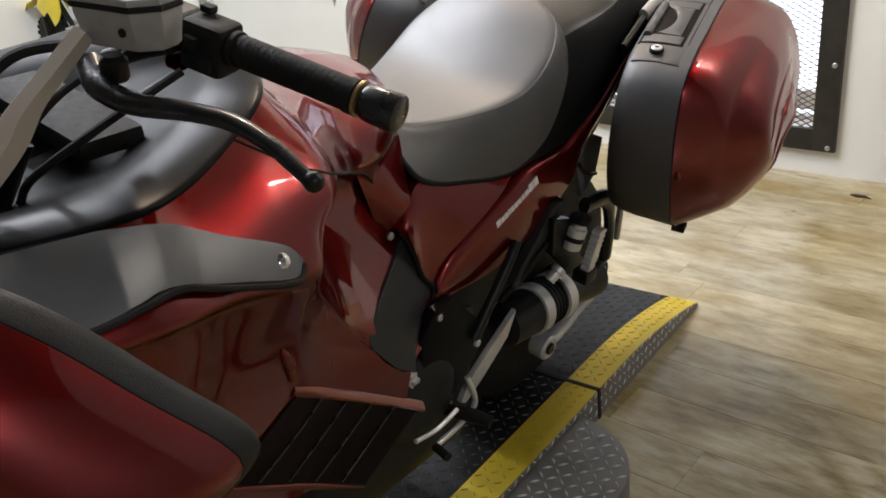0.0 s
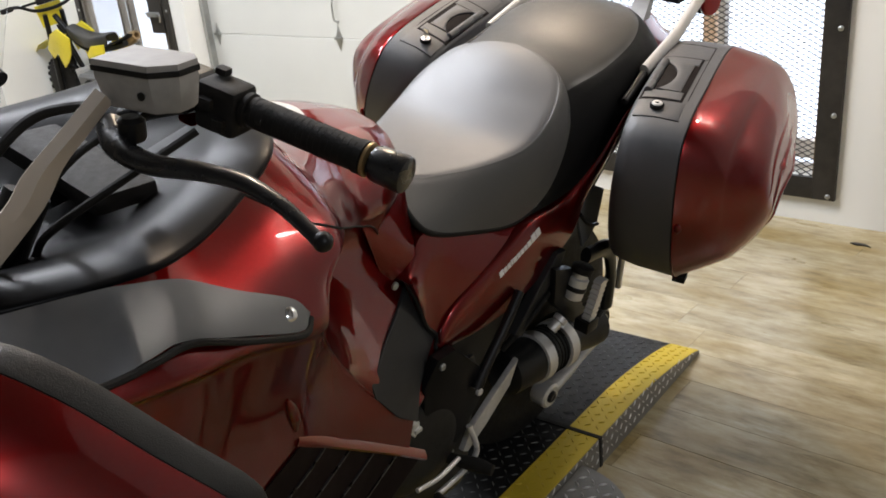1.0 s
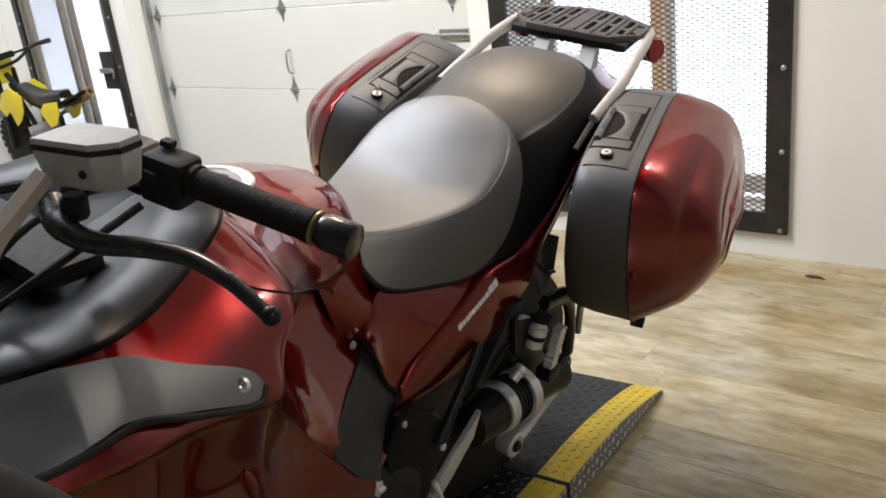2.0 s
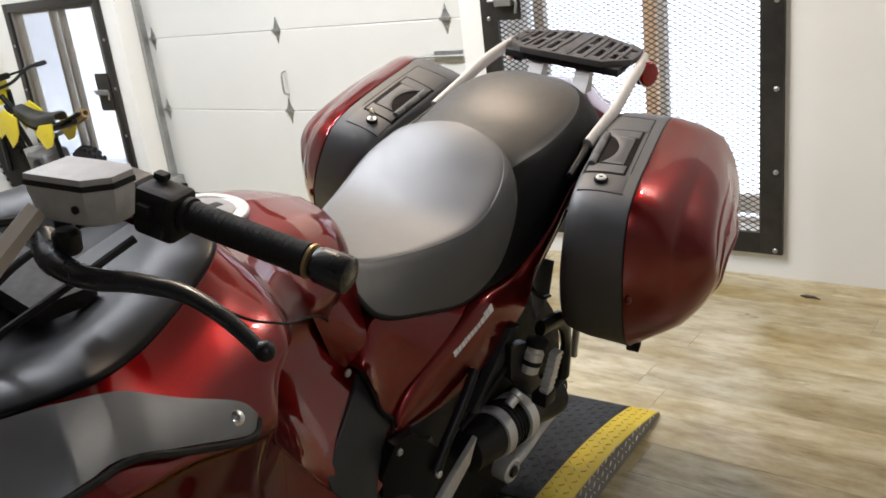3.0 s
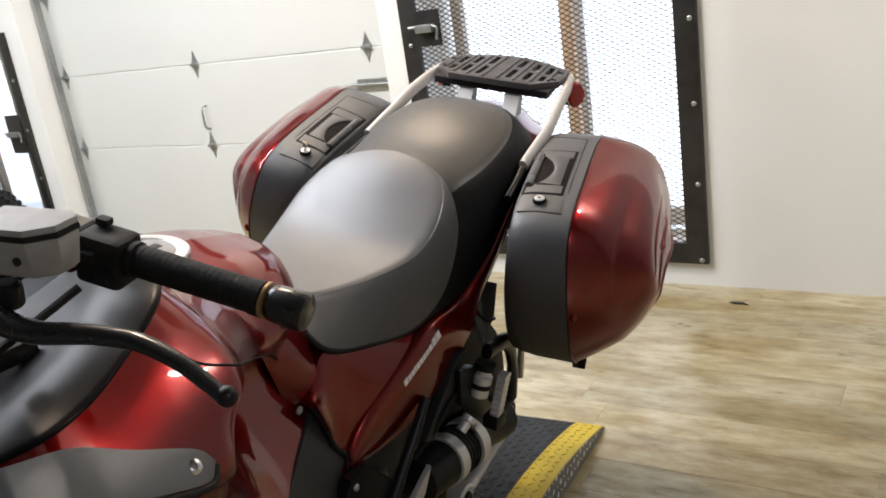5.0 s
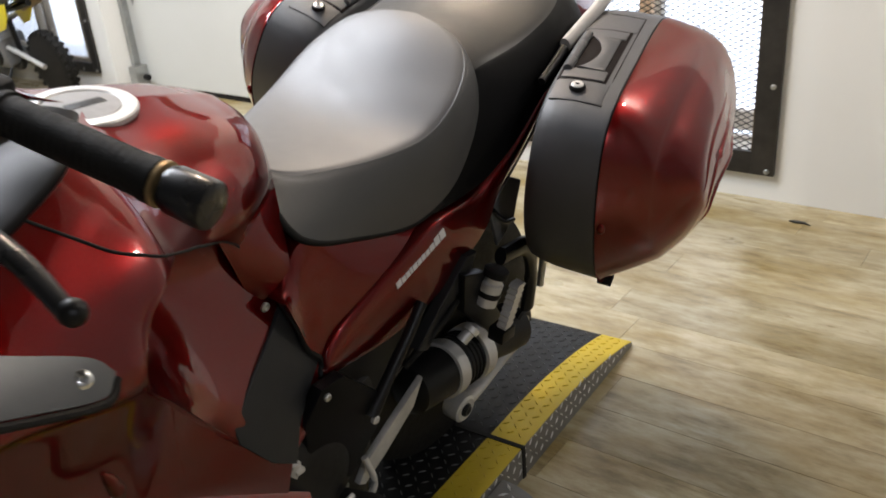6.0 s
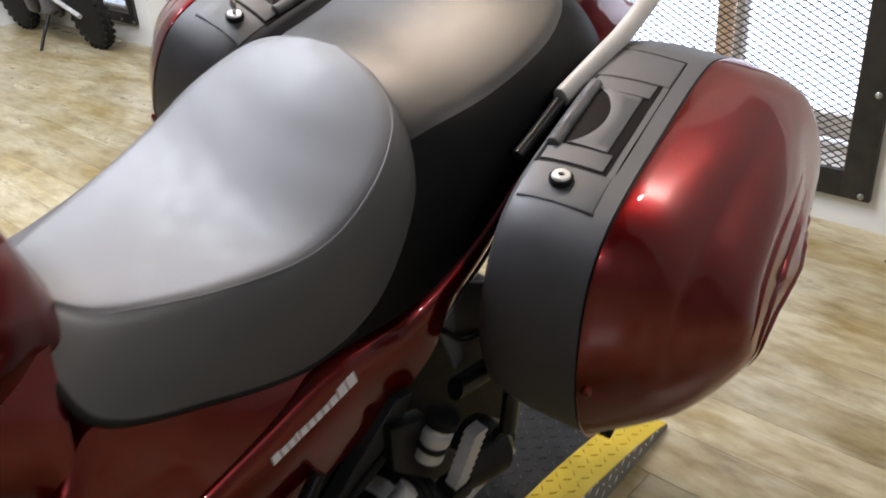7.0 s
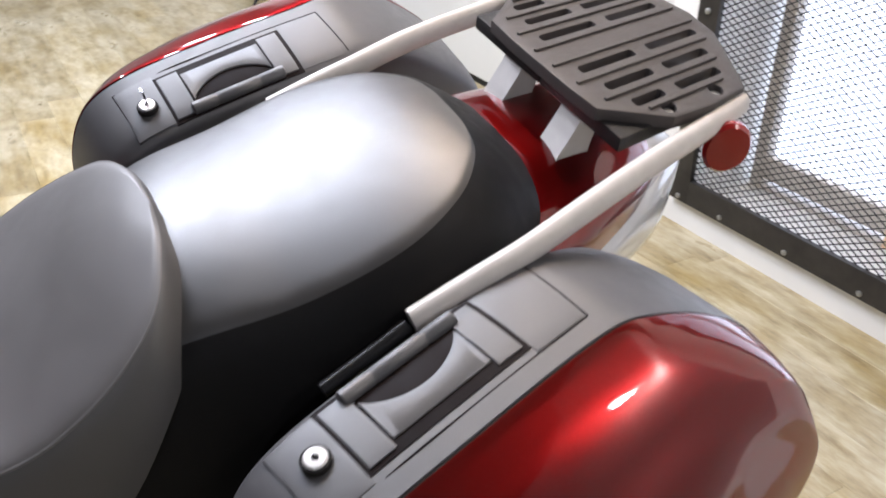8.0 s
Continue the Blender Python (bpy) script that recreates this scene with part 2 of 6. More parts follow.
def mesh_object(name, bm, mat, parent=None, label="", smooth=True, angle=38):
    """Link a bmesh as one object, under a parent if given."""
    bmesh.ops.recalc_face_normals(bm, faces=bm.faces)
    if smooth:
        for f in bm.faces:
            f.smooth = True
        lim = radians(angle)
        for e in bm.edges:
            if len(e.link_faces) == 2 and e.calc_face_angle(0) > lim:
                e.smooth = False
    me = bpy.data.meshes.new(name)
    bm.to_mesh(me)
    bm.free()
    for m in (mat if isinstance(mat, (list, tuple)) else [mat]):
        me.materials.append(m)
    ob = new(name, me)
    if parent:
        ob.parent = parent
    if label:
        tagged(ob, label)
    return ob


part = mesh_object


def thing(name, m, label, category, group="", kind=""):
    ob = new(name)
    ob.matrix_world = m
    return tagged(ob, label, category, group, kind)


def add_box(bm, lo, hi, bevel=0.0, m=None, seg=2):
    x0, y0, z0 = lo
    x1, y1, z1 = hi
    g = bmesh.ops.create_cube(bm, size=1.0)["verts"]
    for v in g:
        v.co = Vector(((x0 + x1) / 2 + v.co.x * (x1 - x0), (y0 + y1) / 2 + v.co.y * (y1 - y0), (z0 + z1) / 2 + v.co.z * (z1 - z0)))
    if bevel:
        es = list({e for v in g for e in v.link_edges})
        g = bmesh.ops.bevel(bm, geom=es, offset=bevel, segments=seg, profile=0.7, affect="EDGES", clamp_overlap=True)["verts"]
    if m is not None:
        bmesh.ops.transform(bm, matrix=m, verts=list({v for v in g}))
    return g


def box(lo, hi, bevel=0.0, m=None, seg=2):
    bm = bmesh.new()
    add_box(bm, lo, hi, bevel, m, seg)
    return bm


def spline(points, n):
    """Catmull-Rom through the points, n samples."""
    p = np.array(points, float)
    k = len(p)
    t = np.linspace(0, k - 1, n)
    i = np.minimum(t.astype(int), k - 2)
    f = (t - i)[:, None]
    p0, p1, p2, p3 = p[np.maximum(i - 1, 0)], p[i], p[i + 1], p[np.minimum(i + 2, k - 1)]
    p0 = np.where((i == 0)[:, None], 2 * p1 - p2, p0)
    p3 = np.where((i == k - 2)[:, None], 2 * p2 - p1, p3)
    return 0.5 * (2 * p1 + (p2 - p0) * f + (2 * p0 - 5 * p1 + 4 * p2 - p3) * f ** 2 + (3 * p1 - p0 - 3 * p2 + p3) * f ** 3)


def closed_spline(points, n):
    p = list(points)
    ring = spline(p[-2:] + p + p[:3], (len(p) + 4) * 16 + 1)
    ring = ring[32:32 + len(p) * 16]
    seg = np.linalg.norm(np.diff(np.vstack([ring, ring[:1]]), axis=0), axis=1)
    s = np.concatenate([[0], np.cumsum(seg)])
    want = np.linspace(0, s[-1], n, endpoint=False)
    closed = np.vstack([ring, ring[:1]])
    return np.stack([np.interp(want, s, closed[:, k]) for k in range(closed.shape[1])], 1)


def add_grid(bm, g, close=False, cap=False):
    """Quads over a grid of points (rows, columns, 3); close joins the last column to the first; cap fills the end rows."""
    rows = [[bm.verts.new(p) for p in r] for r in g]
    n = len(rows[0])
    for a, b in zip(rows, rows[1:]):
        for j in range(n if close else n - 1):
            k = (j + 1) % n
            bm.faces.new((a[j], a[k], b[k], b[j]))
    if cap:
        bm.faces.new(rows[0]), bm.faces.new(rows[-1])
    return rows


def tube_bm(points, radius, n=40, seg=12, bm=None, flat=1.0, ends=True):
    """A round or flattened tube along a smooth curve; radius may be a list along it."""
    bm = bm or bmesh.new()
    c = spline(points, n)
    r = np.interp(np.linspace(0, 1, n), np.linspace(0, 1, len(radius)), radius) if isinstance(radius, (list, tuple)) else np.full(n, radius)
    g = []
    up = Vector((0, 0, 1))
    for i in range(n):
        d = Vector(c[min(i + 1, n - 1)] - c[max(i - 1, 0)]).normalized()
        if abs(d.dot(up)) > 0.97:
            up = Vector((0, 1, 0))
        s = d.cross(up).normalized()
        w = s.cross(d).normalized()
        g.append([Vector(c[i]) + (s * math.cos(a) + w * math.sin(a) * flat) * r[i] for a in np.linspace(0, 2 * math.pi, seg, endpoint=False)])
    add_grid(bm, g, True, ends)
    return bm


def lathe(profile, axis_from, axis_to, seg=28, bm=None):
    """A turned shape: profile of (distance along the axis, radius)."""
    bm = bm or bmesh.new()
    a, b = Vector(axis_from), Vector(axis_to)
    d = (b - a).normalized()
    s = d.orthogonal().normalized()
    w = d.cross(s)
    g = [[a + d * h + (s * math.cos(q) + w * math.sin(q)) * max(r, 1e-4) for q in np.linspace(0, 2 * math.pi, seg, endpoint=False)] for h, r in profile]
    add_grid(bm, g, True, True)
    return bm


def prism(outline, lo, hi, axis="x", bevel=0.0, bm=None):
    """A plate: a 2D outline drawn out along an axis from lo to hi."""
    bm = bm or bmesh.new()
    put = {"x": lambda p, h: (h, p[0], p[1]), "y": lambda p, h: (p[0], h, p[1]), "z": lambda p, h: (p[0], p[1], h)}[axis]
    a = [bm.verts.new(put(p, lo)) for p in outline]
    b = [bm.verts.new(put(p, hi)) for p in outline]
    n = len(a)
    fs = [bm.faces.new(a), bm.faces.new(b)] + [bm.faces.new((a[i], a[(i + 1) % n], b[(i + 1) % n], b[i])) for i in range(n)]
    bmesh.ops.recalc_face_normals(bm, faces=fs)
    if bevel:
        es = list({e for f in fs[:2] for e in f.edges})
        bmesh.ops.bevel(bm, geom=es, offset=bevel, segments=2, profile=0.7, affect="EDGES", clamp_overlap=True)
    return bm


def shell(bm, thickness):
    """Give an open surface a thickness inwards."""
    bmesh.ops.recalc_face_normals(bm, faces=bm.faces)
    bmesh.ops.solidify(bm, geom=bm.faces[:], thickness=thickness)
    return bm


def flip_x(bm):
    for v in bm.verts:
        v.co.x = -v.co.x
    bmesh.ops.reverse_faces(bm, faces=bm.faces[:])
    return bm


# ---------- the room ----------
WALL_Y, DOOR_Y = 3.15, 3.34
CEIL = 4.1
X0, X1, Y0 = -8.2, 6.0, -7.0


def structure(name, bm, mat, label, category):
    ob = mesh_object(name, bm, mat, smooth=False)
    return tagged(ob, label, category, kind="structure")


HIGH = 2.75
# back wall with the roll-up door bay and two gated openings; thickness 0.34
wall_north = bmesh.new()
for lo, hi in [
    ((X0, WALL_Y, 0), (-5.36, 3.21, HIGH)), ((-5.36, WALL_Y, 0), (-4.30, 3.21, 0.17)), ((-5.36, WALL_Y, 1.34), (-4.30, 3.21, HIGH)),
    ((-4.30, WALL_Y, 0), (-4.07, 3.49, HIGH)), ((-1.385, WALL_Y, 0), (-1.19, 3.49, HIGH)),
    ((-1.19, WALL_Y, 0), (-0.02, 3.49, 0.13)), ((-1.19, WALL_Y, 2.12), (-0.02, 3.49, HIGH)), ((-0.02, WALL_Y, 0), (X1, 3.49, HIGH))]:
    add_box(wall_north, lo, hi)
structure("wall_north", wall_north, WHITE_WALL, "white painted wall with gated openings and a door bay", "wall")
# unseen band added in a dim tone to darken reflections in the tank
structure("wall_upper", box((X0, WALL_Y, HIGH), (X1, 3.49, CEIL)), DIM_WALL, "unseen wall band above the door, darkened to dim reflections", "wall")
structure("wall_pier", box((0.82, 2.51, 0), (X1, 3.149, CEIL), 0.004), WHITE_WALL, "white painted pier standing out from the wall", "wall")
structure("wall_west", box((X0 - 0.2, Y0, 0), (X0, 3.49, CEIL)), DIM_WALL, "unseen plain side wall, kept dim for reflections", "wall")
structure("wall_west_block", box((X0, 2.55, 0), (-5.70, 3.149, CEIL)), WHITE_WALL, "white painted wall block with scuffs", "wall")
structure("wall_east", box((X1, Y0, 0), (X1 + 0.2, 3.49, CEIL)), DIM_WALL, "unseen plain side wall, kept dim for reflections", "wall")
structure("wall_south", box((X0, Y0 - 0.2, 0), (X1, Y0, CEIL)), DIM_WALL, "unseen plain wall across the shop, kept dim for reflections", "wall")
structure("ceiling", box((X0, Y0, CEIL), (X1, 3.49, CEIL + 0.15)), DIM_CEIL, "unseen workshop ceiling, kept dark for reflections", "ceiling")
structure("floor", box((X0, Y0, -0.1), (X1, 3.49, -0.006)), CONCRETE, "floor of weathered oak-look planks", "floor")
structure("ground", box((-60, 3.5, -0.5), (60, 60, -0.12)), CONCRETE, "dark ground outside the building", "ground")
structure("backdrop_east", box((-2.6, 5.2, -0.1), (1.4, 5.22, 3.2)), DAY, "overexposed daylight outside the gated door", "backdrop")
structure("backdrop_ground", box((-9.6, 3.52, -0.115), (1.4, 5.19, -0.1)), DAY, "overexposed pale ground outside the openings", "backdrop")
structure("backdrop_west", box((-9.6, 5.2, -0.1), (-4.4, 5.22, 3.2)), DAY, "overexposed daylight outside the gated window", "backdrop")

# ---------- the touring motorcycle ----------
BIKE = pose(-0.203, 0, 0.08, 0, 10.8, -1.6)
bike = thing("motorcycle", BIKE, "dark red touring motorcycle with hard panniers leaning on its side stand", "motorcycle")

# half cross-sections of the bodywork, from the top inwards edge down the side: distance along the bike, then (out, up)
SECTIONS = [
    (0.02, [(0.20, 0.98), (0.25, 0.965), (0.29, 0.945), (0.322, 0.915), (0.307, 0.893), (0.300, 0.82), (0.290, 0.75), (0.280, 0.65), (0.262, 0.48)]),
    (0.20, [(0.262, 0.985), (0.30, 0.965), (0.337, 0.943), (0.358, 0.915), (0.344, 0.892), (0.330, 0.825), (0.316, 0.755), (0.303, 0.66), (0.285, 0.48)]),
    (0.30, [(0.250, 0.982), (0.285, 0.955), (0.318, 0.925), (0.340, 0.895), (0.327, 0.871), (0.309, 0.80), (0.296, 0.73), (0.287, 0.64), (0.274, 0.47)]),
    (0.40, [(0.212, 1.000), (0.255, 0.970), (0.297, 0.926), (0.325, 0.866), (0.310, 0.836), (0.287, 0.77), (0.277, 0.71), (0.272, 0.62), (0.262, 0.45)]),
    (0.46, [(0.178, 1.015), (0.229, 0.980), (0.280, 0.936), (0.313, 0.862), (0.298, 0.812), (0.272, 0.738), (0.264, 0.67), (0.262, 0.58), (0.252, 0.43)]),
    (0.495, [(0.146, 1.014), (0.208, 0.982), (0.266, 0.938), (0.300, 0.862), (0.284, 0.802), (0.260, 0.735), (0.257, 0.66), (0.258, 0.57), (0.248, 0.425)]),
    (0.53, [(0.085, 0.997), (0.178, 0.973), (0.238, 0.926), (0.262, 0.862), (0.225, 0.80), (0.232, 0.725), (0.250, 0.65), (0.254, 0.56), (0.243, 0.415)]),
    (0.60, [(0.000, 0.981), (0.112, 0.968), (0.172, 0.930), (0.196, 0.870), (0.152, 0.80), (0.144, 0.73), (0.170, 0.645), (0.222, 0.565), (0.240, 0.41)]),
    (0.68, [(0.000, 0.972), (0.095, 0.959), (0.150, 0.925), (0.172, 0.872), (0.140, 0.80), (0.134, 0.73), (0.165, 0.655), (0.213, 0.56), (0.225, 0.41)]),
    (0.74, [(0.000, 0.958), (0.075, 0.949), (0.119, 0.924), (0.140, 0.878), (0.114, 0.80), (0.122, 0.72), (0.156, 0.64), (0.198, 0.55), (0.214, 0.41)]),
    (0.785, [(0.000, 0.938), (0.045, 0.930), (0.078, 0.908), (0.098, 0.860), (0.094, 0.785), (0.112, 0.70), (0.150, 0.62), (0.185, 0.54), (0.205, 0.41)]),
    (0.815, [(0.000, 0.865), (0.030, 0.860), (0.055, 0.840), (0.078, 0.800), (0.098, 0.75), (0.118, 0.69), (0.142, 0.61), (0.175, 0.53), (0.200, 0.41)]),
]
NU, NV = 177, 121
_prof = np.stack([spline(p, NV) for _, p in SECTIONS])
_ys = spline([(y, 0) for y, _ in SECTIONS], NU)[:, 0]
_cols = np.stack([spline(_prof[:, j], NU) for j in range(NV)], 1)
SURF = np.concatenate([_cols[:, :, :1], np.repeat(_ys[:, None, None], NV, 1), _cols[:, :, 1:]], 2)

# behind the fairing's curled lip a leaf-shaped scoop is sunk between the tank and the frame
LEAF = closed_spline([(0.80, 0.68), (0.778, 0.765), (0.725, 0.806), (0.662, 0.850), (0.600, 0.888), (0.555, 0.911), (0.516, 0.922), (0.486, 0.916), (0.460, 0.902), (0.443, 0.881), (0.437, 0.857), (0.445, 0.827), (0.468, 0.788), (0.507, 0.732), (0.548, 0.670), (0.60, 0.60), (0.68, 0.52), (0.78, 0.56)], 200)
TANK = SURF.copy()


def ease(t):
    t = np.clip(t, 0, 1)
    return t * t * (3 - 2 * t)


def leaf_depth(y, z):
    """Distance inside the scoop's outline, negative outside."""
    a, b = LEAF, np.roll(LEAF, -1, 0)
    d = b - a
    p = np.stack([y, z], -1)[..., None, :]
    t = np.clip(((p - a) * d).sum(-1) / (d * d).sum(-1), 0, 1)
    dist = np.linalg.norm(p - a - d * t[..., None], axis=-1).min(-1)
    cross = ((a[:, 1] > p[..., 1]) != (b[:, 1] > p[..., 1])) & (p[..., 0] < a[:, 0] + (p[..., 1] - a[:, 1]) * d[:, 0] / np.where(abs(d[:, 1]) < 1e-9, 1e-9, d[:, 1]))
    return np.where(cross.sum(-1) % 2 == 1, dist, -dist)


def row_x(y, z):
    row = SURF[int(np.argmin(abs(_ys - y)))]
    return np.interp(-z, -row[:, 2], row[:, 0])


_Y, _Z = SURF[:, :, 1], SURF[:, :, 2]
_front, _back = row_x(0.43, _Z), row_x(0.775, _Z) + 0.025 * (1 - ease((_Z - 0.68) / 0.10))
_skin = _front + (_back - _front) * np.clip((_Y - 0.43) / 0.345, 0, 1)
_keep = np.maximum(ease((_Z - 0.88) / 0.045), (_Y <= 0.43) * 1.0)
_x = SURF[:, :, 0] * _keep + _skin * (1 - _keep)
for _ in range(10):
    _x[1:-1] = 0.25 * _x[:-2] + 0.5 * _x[1:-1] + 0.25 * _x[2:]
_near = ease((_Y - 0.38) / 0.03)
SURF[:, :, 0] = SURF[:, :, 0] * (1 - _near) + _x * _near


def surf(u, v, sheet=None):
    """A point of the left bodywork; u along it and v down it, both 0 to 1."""
    s = SURF if sheet is None else sheet
    a, b = min(max(u, 0), 1) * (NU - 1), min(max(v, 0), 1) * (NV - 1)
    i, j = min(int(a), NU - 2), min(int(b), NV - 2)
    f, g = a - i, b - j
    return (s[i, j] * (1 - f) + s[i + 1, j] * f) * (1 - g) + (s[i, j + 1] * (1 - f) + s[i + 1, j + 1] * f) * g


def surf_x(y, z):
    """How far out the left bodywork stands at y, z."""
    u = np.interp(y, _ys, np.arange(NU))
    i = min(int(u), NU - 2)
    row = SURF[i] * (1 - (u - i)) + SURF[i + 1] * (u - i)
    return float(np.interp(-z, -row[:, 2], row[:, 0]))


def u_at(y):
    return float(np.interp(y, _ys, np.linspace(0, 1, NU)))


def quad_patch(corners, n, m, proud, thick, on_body=True, bow=0.0):
    """A four-cornered panel lying on the bodywork: corners as (y, z), or (x, y, z) when free."""
    bm = bmesh.new()
    c = [np.array(p, float) for p in corners]
    g = []
    for s in np.linspace(0, 1, n):
        r = []
        for t in np.linspace(0, 1, m):
            p = (c[0] * (1 - s) + c[1] * s) * (1 - t) + (c[3] * (1 - s) + c[2] * s) * t
            if on_body:
                r.append(Vector((surf_x(p[0], p[1]) + proud, p[0], p[1])))
            else:
                r.append(Vector((p[0] + proud + bow * (1 - (2 * s - 1) ** 2) * (1 - (2 * t - 1) ** 2), p[1], p[2])))
        g.append(r)
    add_grid(bm, g)
    bmesh.ops.recalc_face_normals(bm, faces=bm.faces)
    bm.normal_update()
    if sum(f.normal.x for f in bm.faces) < 0:
        bmesh.ops.reverse_faces(bm, faces=bm.faces[:])
    bmesh.ops.solidify(bm, geom=bm.faces[:], thickness=thick)
    return bm


def both_sides(name, make, mat, parent, label=""):
    part(name, make(), mat, parent, label)
    return part(name, flip_x(make()), mat, parent, label)


JOIN = u_at(0.505)


def join_v(u):
    """Where the tank ends and the knee panel begins."""
    y = float(np.interp(u, np.linspace(0, 1, NU), _ys))
    z = float(np.interp(y, (0.505, 0.53, 0.57, 0.60, 0.643, 0.69, 0.72, 0.82), (0.934, 0.918, 0.895, 0.876, 0.852, 0.810, 0.765, 0.62)))
    row = SURF[int(round(u * (NU - 1)))]
    return float(np.interp(-z, -row[:, 2], np.linspace(0, 1, NV)))


def knee_low(u):
    """The knee panel ends behind the frame cover."""
    y = float(np.interp(u, np.linspace(0, 1, NU), _ys))
    z = float(np.interp(y, (0.50, 0.66, 0.71, 0.82), (0.36, 0.40, 0.57, 0.60)))
    row = SURF[int(round(u * (NU - 1)))]
    return float(np.interp(-z, -row[:, 2], np.linspace(0, 1, NV)))


def cover_x(y, z):
    """The plane of the frame cover."""
    return 0.144 - (y - 0.692) * 0.29 - (z - 0.745) * 0.40


def side_fairing():
    """The flank from the nose to behind the scoop, with the scoop's leaf cut out of it."""
    end = u_at(0.70)
    bm = bmesh.new()
    g = [[Vector(surf(u, v)) for v in np.linspace(0 if u < JOIN else join_v(u) + 0.003, 1.0 if u < JOIN else knee_low(u), 120)] for u in np.linspace(0, end, 160)]
    add_grid(bm, g)
    bm.normal_update()
    if sum(f.normal.x for f in bm.faces) < 0:
        bmesh.ops.reverse_faces(bm, faces=bm.faces[:])
    co = np.array([tuple(v.co) for v in bm.verts])
    inside = leaf_depth(co[:, 1], co[:, 2]) > -0.001
    bm.verts.index_update()
    bmesh.ops.delete(bm, geom=[f for f in bm.faces if any(inside[v.index] for v in f.verts)], context="FACES")
    bmesh.ops.solidify(bm, geom=bm.faces[:], thickness=0.004)
    return bm


def scoop():
    """A smooth hollow behind a rolled lip."""
    mid = np.array((0.612, 0.725))
    rim = np.array([surf_x(y, z) for y, z in LEAF])
    under = ease((LEAF[:, 0] - 0.515) / 0.03) * ease((LEAF[:, 1] - 0.70) / 0.05)
    tank_x = np.array([float(np.interp(-z, -TANK[k][:, 2], TANK[k][:, 0])) for (y, z), k in zip(LEAF, [int(np.argmin(abs(_ys - p[0]))) for p in LEAF])])
    rim = rim * (1 - under) + (tank_x - 0.006) * under
    low = ease((LEAF[:, 0] - 0.55) / 0.05) * ease((0.72 - LEAF[:, 1]) / 0.04)
    rim = rim * (1 - low) + np.minimum(rim, cover_x(LEAF[:, 0], LEAF[:, 1]) - 0.004) * low
    for _ in range(12):
        rim = 0.25 * np.roll(rim, 1) + 0.5 * rim + 0.25 * np.roll(rim, -1)
    toward = mid - LEAF
    reach = np.linalg.norm(toward, axis=1)[:, None]
    toward = toward / reach
    rings = []
    for d, lift in ((-0.009, -0.001), (-0.007, 0.0008), (-0.004, 0.0016), (-0.001, 0.0018), (0.001, 0.0012)):
        p = LEAF + toward * d
        rings.append((p, rim + lift * (1 - under) - 0.002 * under))
    for k in range(1, 34):
        p = LEAF + toward * (0.001 + (reach - 0.004) * (k / 33.0) ** 1.35)
        w = 1 / np.linalg.norm(p[:, None] - LEAF[None], axis=-1) ** 3
        edge = (w * rim).sum(1) / w.sum(1)
        floor_x = cover_x(p[:, 0], p[:, 1]) - 0.006
        near = np.exp(-np.maximum(leaf_depth(p[:, 0], p[:, 1]) - 0.001, 0) / 0.029)
        rings.append((p, floor_x + (edge - floor_x) * near))
    bm = bmesh.new()
    rows = [[bm.verts.new((x, y, z)) for x, (y, z) in zip(xs, p)] for p, xs in rings]
    n = len(LEAF)
    for a, b in zip(rows[:-1], rows[1:]):
        for i in range(n):
            bm.faces.new((a[i], a[(i + 1) % n], b[(i + 1) % n], b[i]))
    bm.faces.new(rows[-1])
    bm.normal_update()
    if sum(f.normal.x for f in bm.faces) < 0:
        bmesh.ops.reverse_faces(bm, faces=bm.faces[:])
    bmesh.ops.solidify(bm, geom=bm.faces[:], thickness=0.002)
    return bm


both_sides("side_fairing", side_fairing, RED, bike, "glossy dark red side fairing")
both_sides("knee_panel", scoop, RED, bike, "glossy dark red knee panel sunk as a smooth scoop")
both_sides("tank_flank", lambda: quad_patch([(0.138, 0.655, 0.842), (0.102, 0.785, 0.845), (0.152, 0.768, 0.735), (0.136, 0.712, 0.705)], 14, 14, 0.002, 0.003, False, 0.010), RED, bike, "dark red flank under the rear of the tank")
# tank halves meet at the crown
tank = bmesh.new()
for side in (1, -1):
    g = []
    for u in np.linspace(JOIN, 1.0, 80):
        r = [surf(u, v, TANK) for v in np.linspace(0, join_v(u), 60)]
        r += [r[-1] + np.array((-0.004, 0, -0.002)), r[-1] + np.array((-0.022, 0, -0.003))]
        g.append([Vector((side * p[0], p[1], p[2])) for p in r])
    add_grid(tank, g)
bmesh.ops.remove_doubles(tank, verts=tank.verts, dist=0.0005)
part("fuel_tank", shell(tank, 0.003), RED, bike, "glossy dark red fuel tank")


def slab(outline, x_at, thick, bevel=0.003):
    """A flat plate on the bike's flank: outline as (along, up), standing out by x_at."""
    bm = bmesh.new()
    a = [bm.verts.new((x_at(y, z), y, z)) for y, z in outline]
    b = [bm.verts.new((x_at(y, z) - thick, y, z)) for y, z in outline]
    n = len(a)
    top = bm.faces.new(a)
    bm.faces.new(b)
    for i in range(n):
        bm.faces.new((a[i], a[(i + 1) % n], b[(i + 1) % n], b[i]))
    bmesh.ops.recalc_face_normals(bm, faces=bm.faces)
    if bevel:
        bmesh.ops.bevel(bm, geom=list(top.edges), offset=bevel, segments=3, profile=0.6, affect="EDGES", clamp_overlap=True)
    return bm


def lower_cover():
    out = [(0.750, 0.692), (0.776, 0.634), (0.794, 0.606), (0.800, 0.590), (0.766, 0.572), (0.716, 0.540), (0.688, 0.502), (0.645, 0.535), (0.602, 0.592), (0.600, 0.616), (0.655, 0.645), (0.705, 0.667)]
    return slab(out, cover_x, 0.03)


